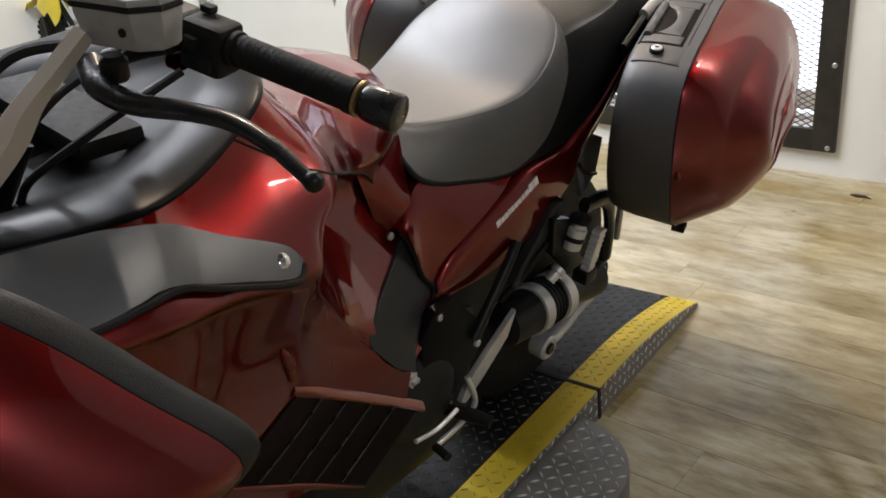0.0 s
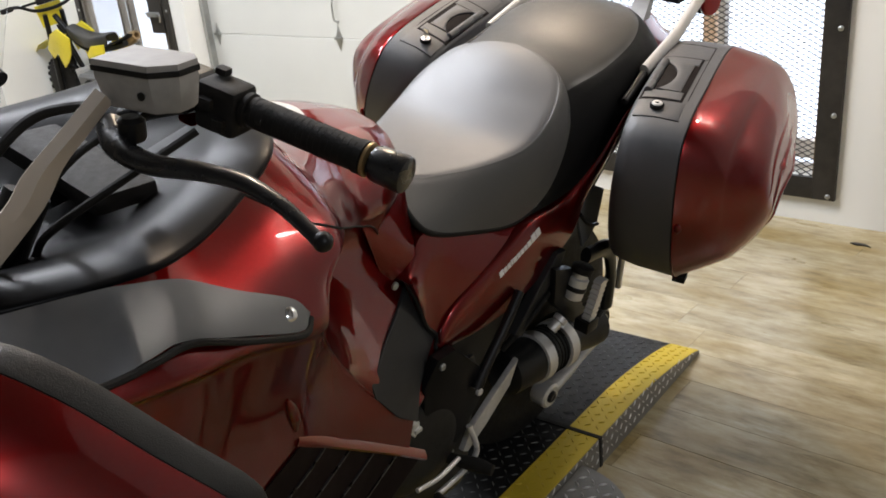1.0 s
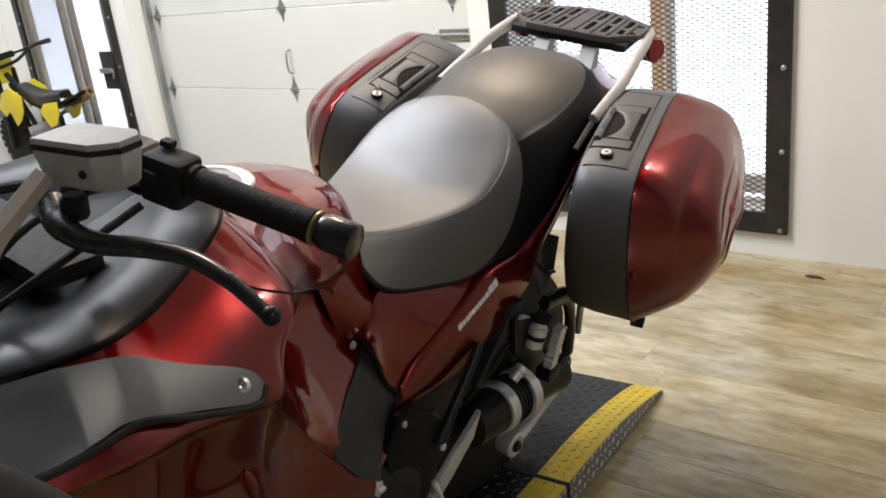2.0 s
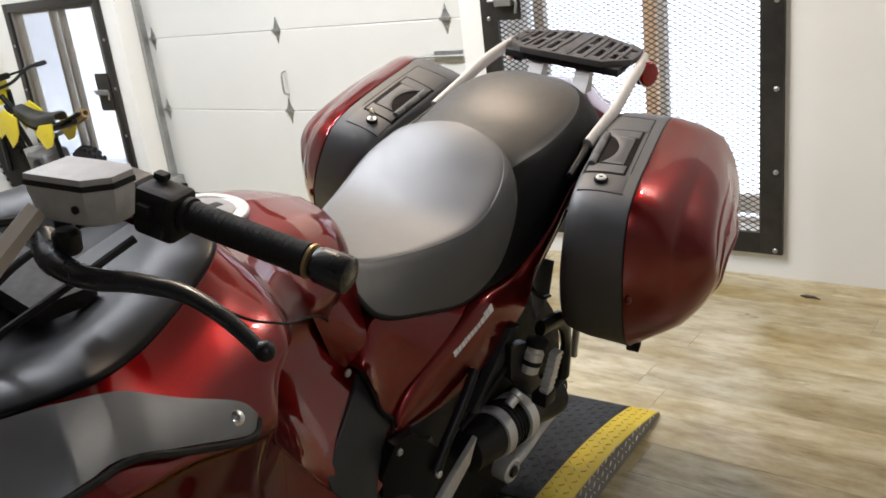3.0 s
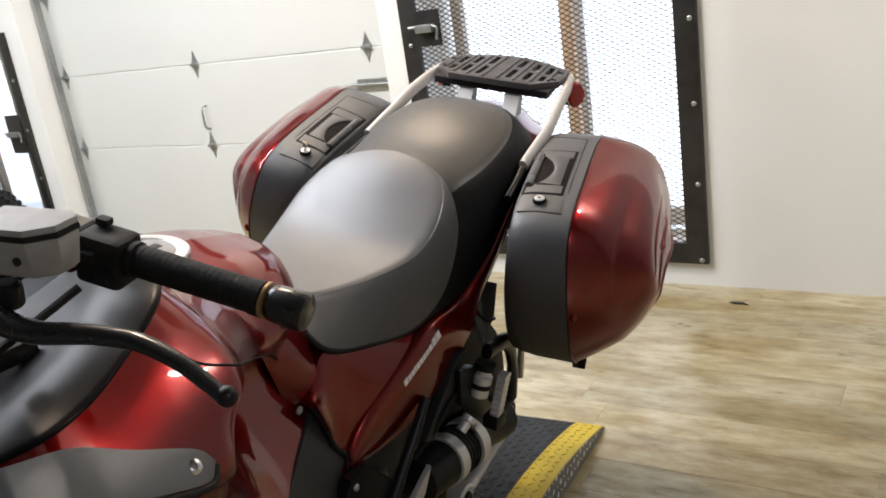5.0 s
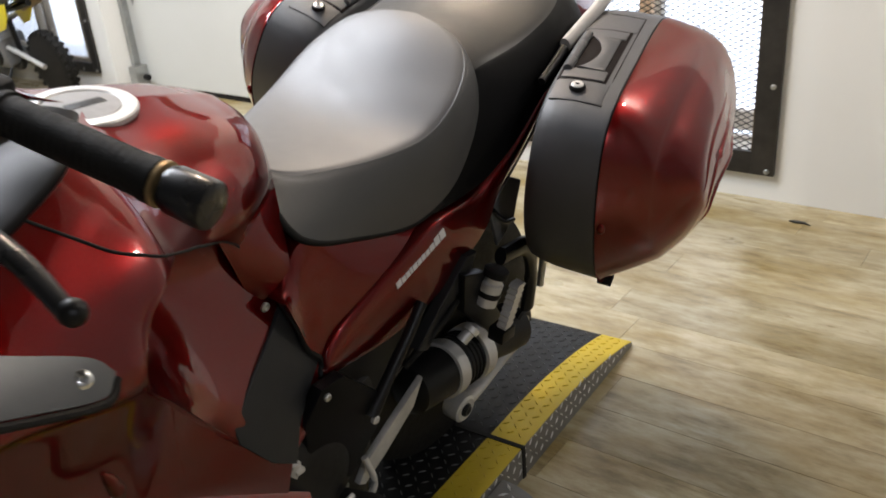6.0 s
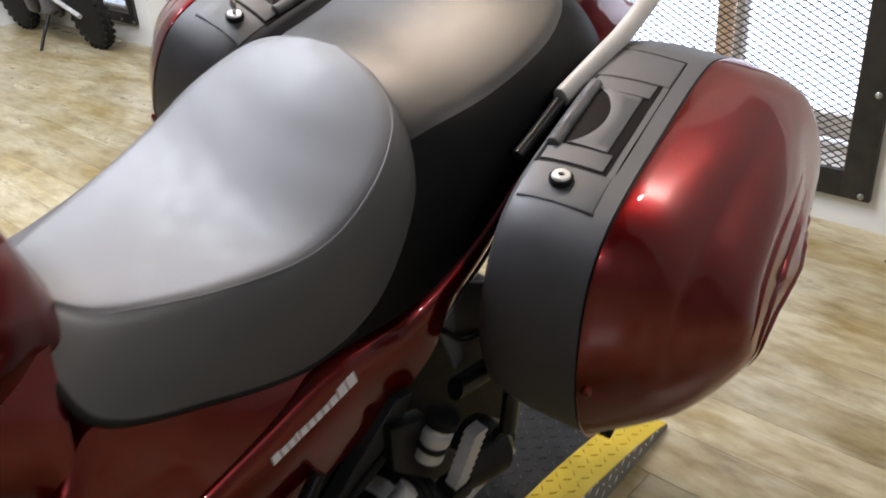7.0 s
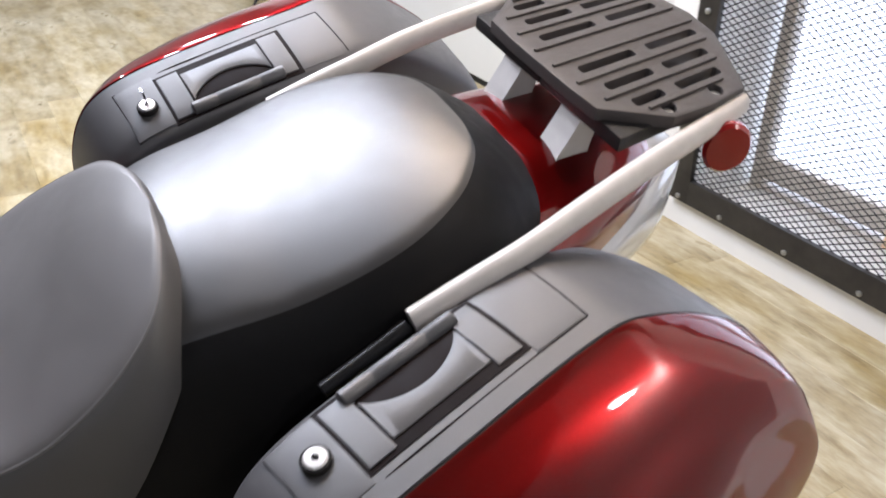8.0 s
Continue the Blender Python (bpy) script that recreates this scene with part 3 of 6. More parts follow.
both_sides("frame_cover", lower_cover, GREY_PLASTIC, bike, "matt charcoal frame cover")

# ---- seat ----


def skew(bm):
    """The tail swings a little to the right of the bike's middle line."""
    for v in bm.verts:
        d = v.co.y - 1.467
        v.co.x -= 0.125 * (d + math.sqrt(d * d + 0.0016))
    return bm



def lobe_seat(rim, crown, skirt, n=48, m=22, dish=0.0):
    """Padding with a crisp rim: top from the middle line out to the rim, then the skirt down; left half as curves, mirrored."""
    R, C, S = spline(rim, n), spline(crown, n), spline(skirt, n)
    rows = []
    for i in range(n):
        half = []
        for t in np.linspace(0, 1, m):
            p = C[i] * (1 - t) + R[i] * t
            p[1] = C[i][1] + (R[i][1] - C[i][1]) * t * t
            p[2] = C[i][2] + (R[i][2] - C[i][2]) * t * t - 0.0025 * math.exp(-((t - 1) / 0.04) ** 2)
            half.append(p)
        for t in np.linspace(0, 1, 16)[1:]:
            p = R[i] * (1 - t) + S[i] * t
            p[2] -= 0.0025 * math.exp(-(t / 0.05) ** 2)
            out = math.sin(math.pi * t) * 0.007 + 0.007 * (1 - (1 - t) ** 8) * (1 - t)
            p[0] += out * min(1.0, R[i][0] / 0.05)
            half.append(p)
        rows.append(half)
    g = [[Vector((-p[0], p[1], p[2])) for p in r[:0:-1]] + [Vector(p) for p in r] for r in rows]
    return g


def seat_mesh(g, m=22):
    """The padding's top and its skirt, the skirt in a copy darkened for shade."""
    bm = bmesh.new()
    add_grid(bm, g)
    bm.faces.ensure_lookup_table()
    n = len(g[0]) - 1
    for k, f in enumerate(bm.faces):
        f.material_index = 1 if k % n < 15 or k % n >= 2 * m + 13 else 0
    bmesh.ops.remove_doubles(bm, verts=bm.verts, dist=0.0004)
    return bm


seat_g = lobe_seat(
    rim=[(0.030, 0.800, 0.850), (0.080, 0.845, 0.838), (0.125, 0.94, 0.845), (0.156, 1.03, 0.866), (0.156, 1.10, 0.910), (0.122, 1.157, 0.954), (0.060, 1.180, 0.977), (0.0, 1.185, 0.982)],
    crown=[(0, 0.800, 0.856), (0, 0.845, 0.846), (0, 0.94, 0.848), (0, 1.01, 0.866), (0, 1.07, 0.905), (0, 1.12, 0.945), (0, 1.158, 0.970), (0, 1.185, 0.982)],
    skirt=[(0.098, 0.772, 0.828), (0.145, 0.800, 0.775), (0.157, 0.90, 0.744), (0.165, 1.00, 0.726), (0.174, 1.095, 0.772), (0.158, 1.160, 0.878), (0.075, 1.205, 0.915), (0.0, 1.215, 0.92)])
SEAT_EDGE = [(0.092, 0.765, 0.850), (0.110, 0.776, 0.815), (0.145, 0.800, 0.774), (0.157, 0.90, 0.743), (0.165, 1.00, 0.725), (0.172, 1.07, 0.742)]
both_sides("seat_trim", lambda: tube_bm([(x + 0.002, y, z) for x, y, z in SEAT_EDGE], 0.0055, 40, 10), RUBBER, bike)
part("rider_seat", seat_mesh([[p + Vector((0.006, 0, 0)) for p in r] for r in seat_g]), [VINYL, VINYL_SHADED], bike, "grey vinyl rider seat with a raised rear edge", angle=75)
SEAT_RIM = [(0.080, 0.845, 0.838), (0.125, 0.94, 0.845), (0.156, 1.03, 0.866), (0.156, 1.10, 0.910), (0.122, 1.157, 0.954), (0.060, 1.180, 0.977), (0.0, 1.185, 0.982)]
piping = spline(SEAT_RIM, 60)
part("piping", tube_bm([tuple(p - np.array((-0.006, 0, 0.0042))) for p in piping] + [(0.006 - x, y, z - 0.0042) for x, y, z in piping[-2::-1]], 0.0019, 220, 8), VINYL, bike)
pil_g = lobe_seat(
    rim=[(0.10, 1.10, 0.87), (0.135, 1.18, 0.925), (0.150, 1.28, 0.952), (0.150, 1.37, 0.985), (0.125, 1.435, 1.008), (0.085, 1.475, 1.018), (0.045, 1.490, 1.020), (0.0, 1.492, 1.020)],
    crown=[(0, 1.10, 0.90), (0, 1.18, 0.955), (0, 1.28, 0.975), (0, 1.37, 1.003), (0, 1.43, 1.018), (0, 1.465, 1.022), (0, 1.485, 1.021), (0, 1.492, 1.020)],
    skirt=[(0.170, 1.00, 0.722), (0.190, 1.15, 0.752), (0.200, 1.28, 0.822), (0.195, 1.38, 0.875), (0.175, 1.48, 0.915), (0.13, 1.55, 0.94), (0.07, 1.585, 0.952), (0.0, 1.59, 0.955)])
part("pillion_seat", skew(seat_mesh(pil_g)), [VINYL_BLACK, VINYL_BLACK_SHADED], bike, "black vinyl pillion seat", angle=75)

# ---- side panels under the seat ----


FACET_TOP = [(0.154, 0.741, 0.722), (0.148, 0.762, 0.744), (0.143, 0.786, 0.770), (0.144, 0.826, 0.771), (0.147, 0.890, 0.756), (0.150, 0.970, 0.741), (0.152, 1.05, 0.724), (0.160, 1.15, 0.740)]
FACET_LOW = [(0.175, 0.735, 0.715), (0.177, 0.755, 0.668), (0.179, 0.774, 0.622), (0.183, 0.805, 0.591), (0.185, 0.860, 0.640), (0.187, 0.945, 0.672), (0.189, 1.03, 0.702), (0.191, 1.15, 0.712)]
BLADE_TOP = [(0.189, 0.793, 0.580), (0.189, 0.801, 0.604), (0.190, 0.842, 0.640), (0.191, 0.935, 0.682), (0.192, 1.03, 0.722), (0.193, 1.12, 0.731), (0.196, 1.17, 0.760), (0.197, 1.23, 0.802), (0.193, 1.30, 0.864), (0.186, 1.355, 0.892)]
BLADE_LOW = [(0.189, 0.792, 0.560), (0.191, 0.832, 0.559), (0.195, 0.93, 0.560), (0.198, 1.02, 0.580), (0.199, 1.10, 0.618), (0.200, 1.165, 0.665), (0.200, 1.195, 0.728), (0.199, 1.245, 0.775), (0.194, 1.31, 0.842), (0.186, 1.36, 0.880)]


def out_turned(bm):
    bmesh.ops.recalc_face_normals(bm, faces=bm.faces)
    bm.normal_update()
    if sum(f.normal.x for f in bm.faces) < 0:
        bmesh.ops.reverse_faces(bm, faces=bm.faces[:])
    return bm


def side_panel():
    """Upper facet of the side panel, from the seat's edge down to the crease, turned in at its front."""
    g = []
    for a, b in zip(spline(FACET_TOP, 50), spline(FACET_LOW, 50)):
        r = [Vector((a[0] - 0.03, a[1], a[2] + 0.006))]
        for t in np.linspace(0, 1, 20):
            p = a * (1 - t) + b * t
            p[0] += 0.004 * math.sin(math.pi * t)
            r.append(Vector(p))
        r.append(Vector((b[0] - 0.02, b[1], b[2] - 0.002)))
        g.append(r)
    g.insert(0, [p + Vector((-0.004, -0.003, 0)) for p in g[0]])
    g.insert(0, [p + Vector((-0.04, 0, 0)) for p in g[0]])
    bm = bmesh.new()
    add_grid(bm, g)
    bmesh.ops.solidify(out_turned(bm), geom=bm.faces[:], thickness=0.003)
    return bm


def blade_grid():
    g = []
    for a, b in zip(spline(BLADE_TOP, 70), spline(BLADE_LOW, 70)):
        r = [Vector((a[0] - 0.022, a[1], a[2] + 0.001)), Vector((a[0] - 0.006, a[1], a[2] + 0.001))]
        for t in np.linspace(0.0, 1, 26):
            p = a * (1 - t) + b * t
            p[0] += 0.006 * math.sin(math.pi * t ** 0.7) - 0.004 * (1 - t) ** 10
            r.append(Vector(p))
        r += [Vector((b[0] - 0.005, b[1], b[2] - 0.002)), Vector((b[0] - 0.03, b[1], b[2] - 0.002))]
        g.append(r)
    return g


PANEL = np.array([[tuple(p) for p in r[2:-2]] for r in blade_grid()])


def panel_x(y, z):
    """How far out the side panel's blade stands at y, z."""
    d = (PANEL[:, :, 1] - y) ** 2 + (PANEL[:, :, 2] - z) ** 2
    near = np.argsort(d, axis=None)[:4]
    return float(np.average(PANEL[:, :, 0].ravel()[near], weights=1 / (d.ravel()[near] + 1e-8)))


def panel_blade():
    """Proud lower blade of the side panel, running up into a narrow tail."""
    g = blade_grid()
    g.insert(0, [p + Vector((-0.004, -0.003, 0)) for p in g[0]])
    g.insert(0, [p + Vector((-0.03, 0.0, 0)) for p in g[0]])
    bm = bmesh.new()
    add_grid(bm, g)
    bmesh.ops.solidify(out_turned(bm), geom=bm.faces[:], thickness=0.003)
    return bm


both_sides("panel_blade", panel_blade, RED, bike, "dark red raised blade along the side panel")
both_sides("side_panel", side_panel, RED, bike, "dark red side panel under the seat")

# black tube stands for the shaded gap between frame cover and side panel
both_sides("gap_shade", lambda: tube_bm([(0.158, 0.741, 0.712), (0.165, 0.749, 0.690), (0.171, 0.760, 0.660), (0.174, 0.774, 0.618), (0.180, 0.796, 0.588), (0.186, 0.789, 0.566), (0.188, 0.796, 0.552)], 0.0055, 50, 8), RUBBER, bike)

# ---- panniers ----
EA = Vector((-0.249, 0.948, 0.199)).normalized()
EN = (Vector((0, 0, 1)) - EA * EA.z).normalized()
EO = EA.cross(EN).normalized()
PAN = Matrix((EA, EO, EN)).transposed().to_4x4()
PAN.translation = (0.323, 1.269, 0.938)
# the case where it meets the lid, the lid's shoulder and the edge of its outer face: along, out, up
SEAM_RING = [(-0.05, 0.027, -0.013), (0.08, 0.028, -0.002), (0.20, 0.029, -0.002), (0.26, 0.037, -0.010), (0.35, 0.058, -0.068), (0.45, 0.06, -0.203),
             (0.367, 0.056, -0.328), (0.144, 0.052, -0.371), (-0.026, 0.051, -0.372), (-0.102, 0.045, -0.30), (-0.134, 0.038, -0.17), (-0.108, 0.029, -0.062)]
SHOULDER = [(-0.032, 0.104, -0.056), (0.077, 0.113, -0.046), (0.199, 0.114, -0.046), (0.283, 0.116, -0.050), (0.362, 0.141, -0.096), (0.418, 0.146, -0.204),
            (0.345, 0.142, -0.312), (0.146, 0.146, -0.362), (-0.004, 0.142, -0.360), (-0.066, 0.130, -0.285), (-0.084, 0.117, -0.173), (-0.074, 0.110, -0.095)]
FACE_RING = [(0.008, 0.156, -0.094), (0.087, 0.160, -0.088), (0.192, 0.157, -0.088), (0.279, 0.150, -0.104), (0.345, 0.160, -0.148), (0.408, 0.174, -0.210),
             (0.335, 0.186, -0.275), (0.176, 0.189, -0.301), (0.055, 0.187, -0.287), (0.002, 0.189, -0.216), (-0.020, 0.178, -0.158), (-0.018, 0.165, -0.119)]
CEN = np.array((0.13, -0.185))
NR = 120


def even_ring(points, n=NR):
    """A closed curve through the points, with the same share of samples between each two."""
    p = np.array(points, float)
    k = len(p)
    t = np.linspace(0, k, n, endpoint=False)
    i = t.astype(int)
    f = (t - i)[:, None]
    p0, p1, p2, p3 = p[(i - 1) % k], p[i % k], p[(i + 1) % k], p[(i + 2) % k]
    return 0.5 * (2 * p1 + (p2 - p0) * f + (2 * p0 - 5 * p1 + 4 * p2 - p3) * f ** 2 + (3 * p1 - p0 - 3 * p2 + p3) * f ** 3)


def soften(r, sigma, front=0.0):
    """A closed curve with its waves taken out, more so towards the front."""
    def blur(width):
        k = np.arange(-24, 25)
        w = np.exp(-0.5 * (k / width) ** 2)
        return sum(np.roll(r, int(j), 0) * a for j, a in zip(k, w)) / w.sum()
    t = np.clip((0.24 - r[:, :1]) / 0.16, 0, 1)
    return blur(sigma) * (1 - t) + blur(front or sigma) * t


_seam, _shoulder, _face = soften(even_ring(SEAM_RING), 1.5), soften(even_ring(SHOULDER), 4.0, 9.0), soften(even_ring(FACE_RING), 5.0, 11.0)


def case_ring(d, sc, fixed=None):
    """The case outline drawn in by d from the seam (or at a fixed distance out) and shrunk to its middle."""
    r = _seam.copy()
    r[:, 1] = r[:, 1] - d if fixed is None else fixed
    r[:, 0] = CEN[0] + (r[:, 0] - CEN[0]) * sc
    r[:, 2] = CEN[1] + (r[:, 2] - CEN[1]) * sc
    return r


def pan_rings(rings, side, cap=True):
    bm = bmesh.new()
    add_grid(bm, [[PAN @ Vector(p) for p in r] for r in rings], True, cap)
    return bm if side > 0 else flip_x(bm)


def pan_piece(bm, side):
    bmesh.ops.transform(bm, matrix=PAN, verts=bm.verts)
    return bm if side > 0 else flip_x(bm)


_up = _seam[_seam[:, 2] > -0.16]
_up = _up[np.argsort(_up[:, 0])]


def deck(u, o):
    """Height of the case's top: nearly flat, falling a little towards the bike."""
    v = float(np.interp(u, _up[:, 0], _up[:, 2]))
    sc = float(np.interp(o, (-0.086, -0.078, -0.06, -0.03, 0.02), (0.93, 0.955, 0.978, 0.994, 1.0)))
    return CEN[1] + (v - CEN[1]) * sc


def on_top(u0, u1, o0, o1, lift0, lift1, side, bevel=0.0008, n=8, m=6):
    """A slab that follows the case's top."""
    bm = bmesh.new()
    us, os_ = np.linspace(u0, u1, n), np.linspace(o0, o1, m)
    rows = []
    for u in us:
        rows.append([PAN @ Vector((u, o, deck(u, o) + lift0)) for o in os_] + [PAN @ Vector((u, o, deck(u, o) + lift1)) for o in os_[::-1]])
    add_grid(bm, rows, True, True)
    bmesh.ops.recalc_face_normals(bm, faces=bm.faces)
    if bevel:
        es = [e for e in bm.edges if len(e.link_faces) == 2 and e.calc_face_angle(0) > 0.9]
        bmesh.ops.bevel(bm, geom=es, offset=bevel, segments=2, profile=0.7, affect="EDGES", clamp_overlap=True)
    return bm if side > 0 else flip_x(bm)


def groove(points, side, wide=0.0012):
    """A scribed line on the case's top."""
    bm = tube_bm([tuple(PAN @ Vector((u, o, deck(u, o) - 0.0002))) for u, o in points], wide, max(8, 6 * len(points)), 6)
    return bm if side > 0 else flip_x(bm)


# rings of the lid: out from the seam, over the shoulder, across the outer face
_mid = np.array((0.165, 0.199, -0.195))
LID_RINGS = [_seam + np.array((0, 0.0015, -0.006)), _seam + np.array((0, 0.001, 0.0)), _seam * 0.97 + _shoulder * 0.03 + np.array((0, 0.002, 0.001))]
LID_RINGS += [_seam * (1 - t) + _shoulder * t + np.array((0, 0.006, 0.004)) * math.sin(math.pi * t) for t in (0.15, 0.3, 0.45, 0.6, 0.75, 0.86)]
_steps = [_seam * 0.14 + _shoulder * 0.86 + np.array((0, 0.0026, 0.0017)), _shoulder * 0.96 + _face * 0.04, _shoulder * 0.52 + _face * 0.48 + np.array((0, 0.006, 0)), _face + np.array((0, 0.002, 0)), _face * 0.75 + _mid * 0.25 + np.array((0, 0.002, 0)), _face * 0.5 + _mid * 0.5]
_dense = np.array([spline([r[j] for r in _steps], 41) for j in range(NR)])
LID_RINGS += [_dense[:, k] for k in range(1, 41)]
LID_RINGS += [_face * (1 - t) + _mid * t for t in (0.62, 0.74, 0.86, 0.95)]
_lid = np.concatenate(LID_RINGS)


def lid_o(u, v):
    """How far out the lid's face stands at a place on it."""
    d = (_lid[:, 0] - u) ** 2 + (_lid[:, 2] - v) ** 2 + (_lid[:, 1] < 0.09)
    near = np.argsort(d)[:4]
    return float(np.average(_lid[near, 1], weights=1 / (d[near] + 1e-7)))


CREASES = ([(0.25, -0.120), (0.14, -0.113), (0.05, -0.125), (-0.008, -0.165)], [(0.27, -0.160), (0.17, -0.156), (0.07, -0.170), (0.008, -0.215)], [(0.29, -0.202), (0.19, -0.201), (0.09, -0.216), (0.03, -0.258)])


def crease(line, side, wide=0.008, deep=0.0045):
    """A long step pressed into the lid's face: one steep edge, one that runs out."""
    pts = spline(line, 30)
    rows = []
    for k, (u, v) in enumerate(pts):
        w = math.sin(math.pi * k / 29) ** 0.6
        t = pts[min(k + 1, 29)] - pts[max(k - 1, 0)]
        nu, nv = -t[1] / np.linalg.norm(t), t[0] / np.linalg.norm(t)
        row = []
        for s, h in ((-1.0, -0.002), (-0.85, 0.25), (-0.6, 0.8), (-0.35, 1.0), (-0.05, 0.85), (0.5, 0.4), (1.2, 0.0), (1.6, -0.3)):
            a, b = u + nu * s * wide * max(w, 0.15), v + nv * s * wide * max(w, 0.15)
            row.append(PAN @ Vector((a, lid_o(a, b) + h * deep * w - 0.0006, b)))
        rows.append(row)
    bm = bmesh.new()
    add_grid(bm, rows)
    return bm if side > 0 else flip_x(bm)


def pannier(side):
    rings = [case_ring(0, 0.80, -0.086), case_ring(0, 0.90, -0.0855), case_ring(0, 0.93, -0.084), case_ring(0, 0.955, -0.078), case_ring(0, 0.978, -0.06), case_ring(0, 0.994, -0.03),
             case_ring(0.012, 1.0), case_ring(0.0022, 1.0), case_ring(0.0016, 0.994), case_ring(0.0016, 0.96)]
    case = part("pannier", pan_rings(rings, side), CASE_PLASTIC, bike, "hard pannier with a charcoal body and a dark red lid")
    part("gasket", pan_rings([case_ring(0.004, 0.95), case_ring(0.004, 0.993), case_ring(-0.0022, 0.993), case_ring(-0.0022, 0.95)], side), RUBBER, case)
    lid = part("lid", pan_rings(LID_RINGS, side), RED, case, "glossy dark red pannier lid", angle=50)
    # three long creases sweeping down the lid's outer face
    for line in CREASES:
        part("crease", crease(line, side), RED, lid, angle=80)
    # panels on the deck parted by shade-black lines, a sunk handle between them
    for a, b in (((-0.053, 0.007), (0.2205, 0.007)), ((-0.053, 0.007), (-0.048, -0.072)), ((0.2205, 0.007), (0.226, -0.072))):
        part("panel_line", groove([(a[0] + (b[0] - a[0]) * t, a[1] + (b[1] - a[1]) * t) for t in (0, 0.25, 0.5, 0.75, 1)], side, 0.0009), HOLLOW_BLACK, case)
    part("lock_panel", on_top(-0.051, -0.0035, -0.076, 0.0055, -0.004, 0.0008, side), CASE_PLASTIC, case)
    part("rear_panel", on_top(0.1625, 0.2185, -0.076, 0.0055, -0.004, 0.0008, side), CASE_PLASTIC, case)
    # black sheet on the deck, painted shade for the hollow around the handle
    part("recess_shade", on_top(-0.0035, 0.1625, -0.079, -0.001, -0.004, 0.0010, side, 0), HOLLOW_BLACK, case)
    part("handle_frame", on_top(0.0, 0.026, -0.074, -0.0055, -0.004, 0.0026, side), CASE_PLASTIC, case)
    part("handle_bar", on_top(0.131, 0.157, -0.074, -0.0055, -0.004, 0.0026, side), CASE_PLASTIC, case)
    # grip flap with a hollowed inner edge
    bm = bmesh.new()
    rows = []
    for u in np.linspace(0.0285, 0.1285, 25):
        c = (u - 0.0785) / 0.05
        inner = -0.058 + 0.024 * max(0.0, 1 - c * c) ** 0.8
        rows.append([PAN @ Vector((u, o, deck(u, o) + h)) for o, h in ((inner, -0.002), (-0.0125, -0.002), (-0.0125, 0.0022), (-0.0135, 0.003), (inner + 0.006, 0.0045), (inner, 0.003))])
    add_grid(bm, rows, True, True)
    part("grip_flap", bm if side > 0 else flip_x(bm), CASE_PLASTIC, case)
    a, b = PAN @ Vector((0.020, -0.070, deck(0.02, -0.07) + 0.003)), PAN @ Vector((0.138, -0.070, deck(0.138, -0.07) + 0.003))
    bm = lathe([(0, 0.004), (0.002, 0.0078), (0.03, 0.0078), (0.031, 0.0072), (0.033, 0.0072), (0.034, 0.0078), (0.085, 0.0078), (0.086, 0.0072), (0.088, 0.0072), (0.089, 0.0078), (0.118, 0.0078), (0.12, 0.004)], a, b, 16)
    part("hinge_barrel", bm if side > 0 else flip_x(bm), CASE_PLASTIC, case)
    c = Vector((-0.024, -0.040, deck(-0.024, -0.040)))
    bm = lathe([(0, 0.0125), (0.005, 0.0125), (0.0065, 0.0115), (0.0068, 0.0098)], PAN @ c, PAN @ (c + Vector((0, 0, 0.01))), 24)
    part("lock_collar", bm if side > 0 else flip_x(bm), RUBBER, case)
    bm = lathe([(0, 0.0098), (0.0072, 0.0098), (0.0085, 0.0085), (0.0087, 0.003), (0.0065, 0.0028)], PAN @ c, PAN @ (c + Vector((0, 0, 0.01))), 24)
    part("lock", bm if side > 0 else flip_x(bm), ALU, case, "chromed key lock")
    bm = box((c.x - 0.0008, c.y - 0.0035, c.z + 0.006), (c.x + 0.0008, c.y + 0.0035, c.z + 0.0091))
    part("keyhole", pan_piece(bm, side), RUBBER, case)
    if side < 0:
        bm = box((c.x - 0.001, c.y - 0.004, c.z + 0.008), (c.x + 0.001, c.y + 0.004, c.z + 0.016), 0.0005)
        add_box(bm, (c.x - 0.0011, c.y - 0.006, c.z + 0.015), (c.x + 0.0011, c.y + 0.006, c.z + 0.030), 0.001)
        part("key", pan_piece(bm, side), CHROME, case, "key left standing in the lock")
    # pale catch moulded beside the seam and two feet under the case
    bm = bmesh.new()
    bmesh.ops.create_uvsphere(bm, u_segments=16, v_segments=10, radius=0.009)
    bmesh.ops.transform(bm, matrix=Matrix.Translation((-0.128, 0.048, -0.185)) @ Matrix.Diagonal((0.6, 0.8, 1.1, 1.0)), verts=bm.verts)
    part("catch", pan_piece(bm, side), RED, lid)
    for u in (-0.035, 0.012):
        bm = box((u - 0.012, 0.040, -0.379), (u + 0.012, 0.066, -0.362), 0.003)
        part("case_foot", pan_piece(bm, side), RUBBER, case)
    return case


pannier(1)
# the other case hangs a little askew on its mount
HUNG = Vector((-0.30, 1.33, 0.80))
ASKEW = Matrix.Translation(HUNG + Vector((-0.034, -0.010, 0.003))) @ Matrix.Rotation(radians(24.06), 4, Vector((2.43, 10.47, 21.53)).normalized()) @ Matrix.Translation(-HUNG)
pannier(-1).matrix_local = ASKEW

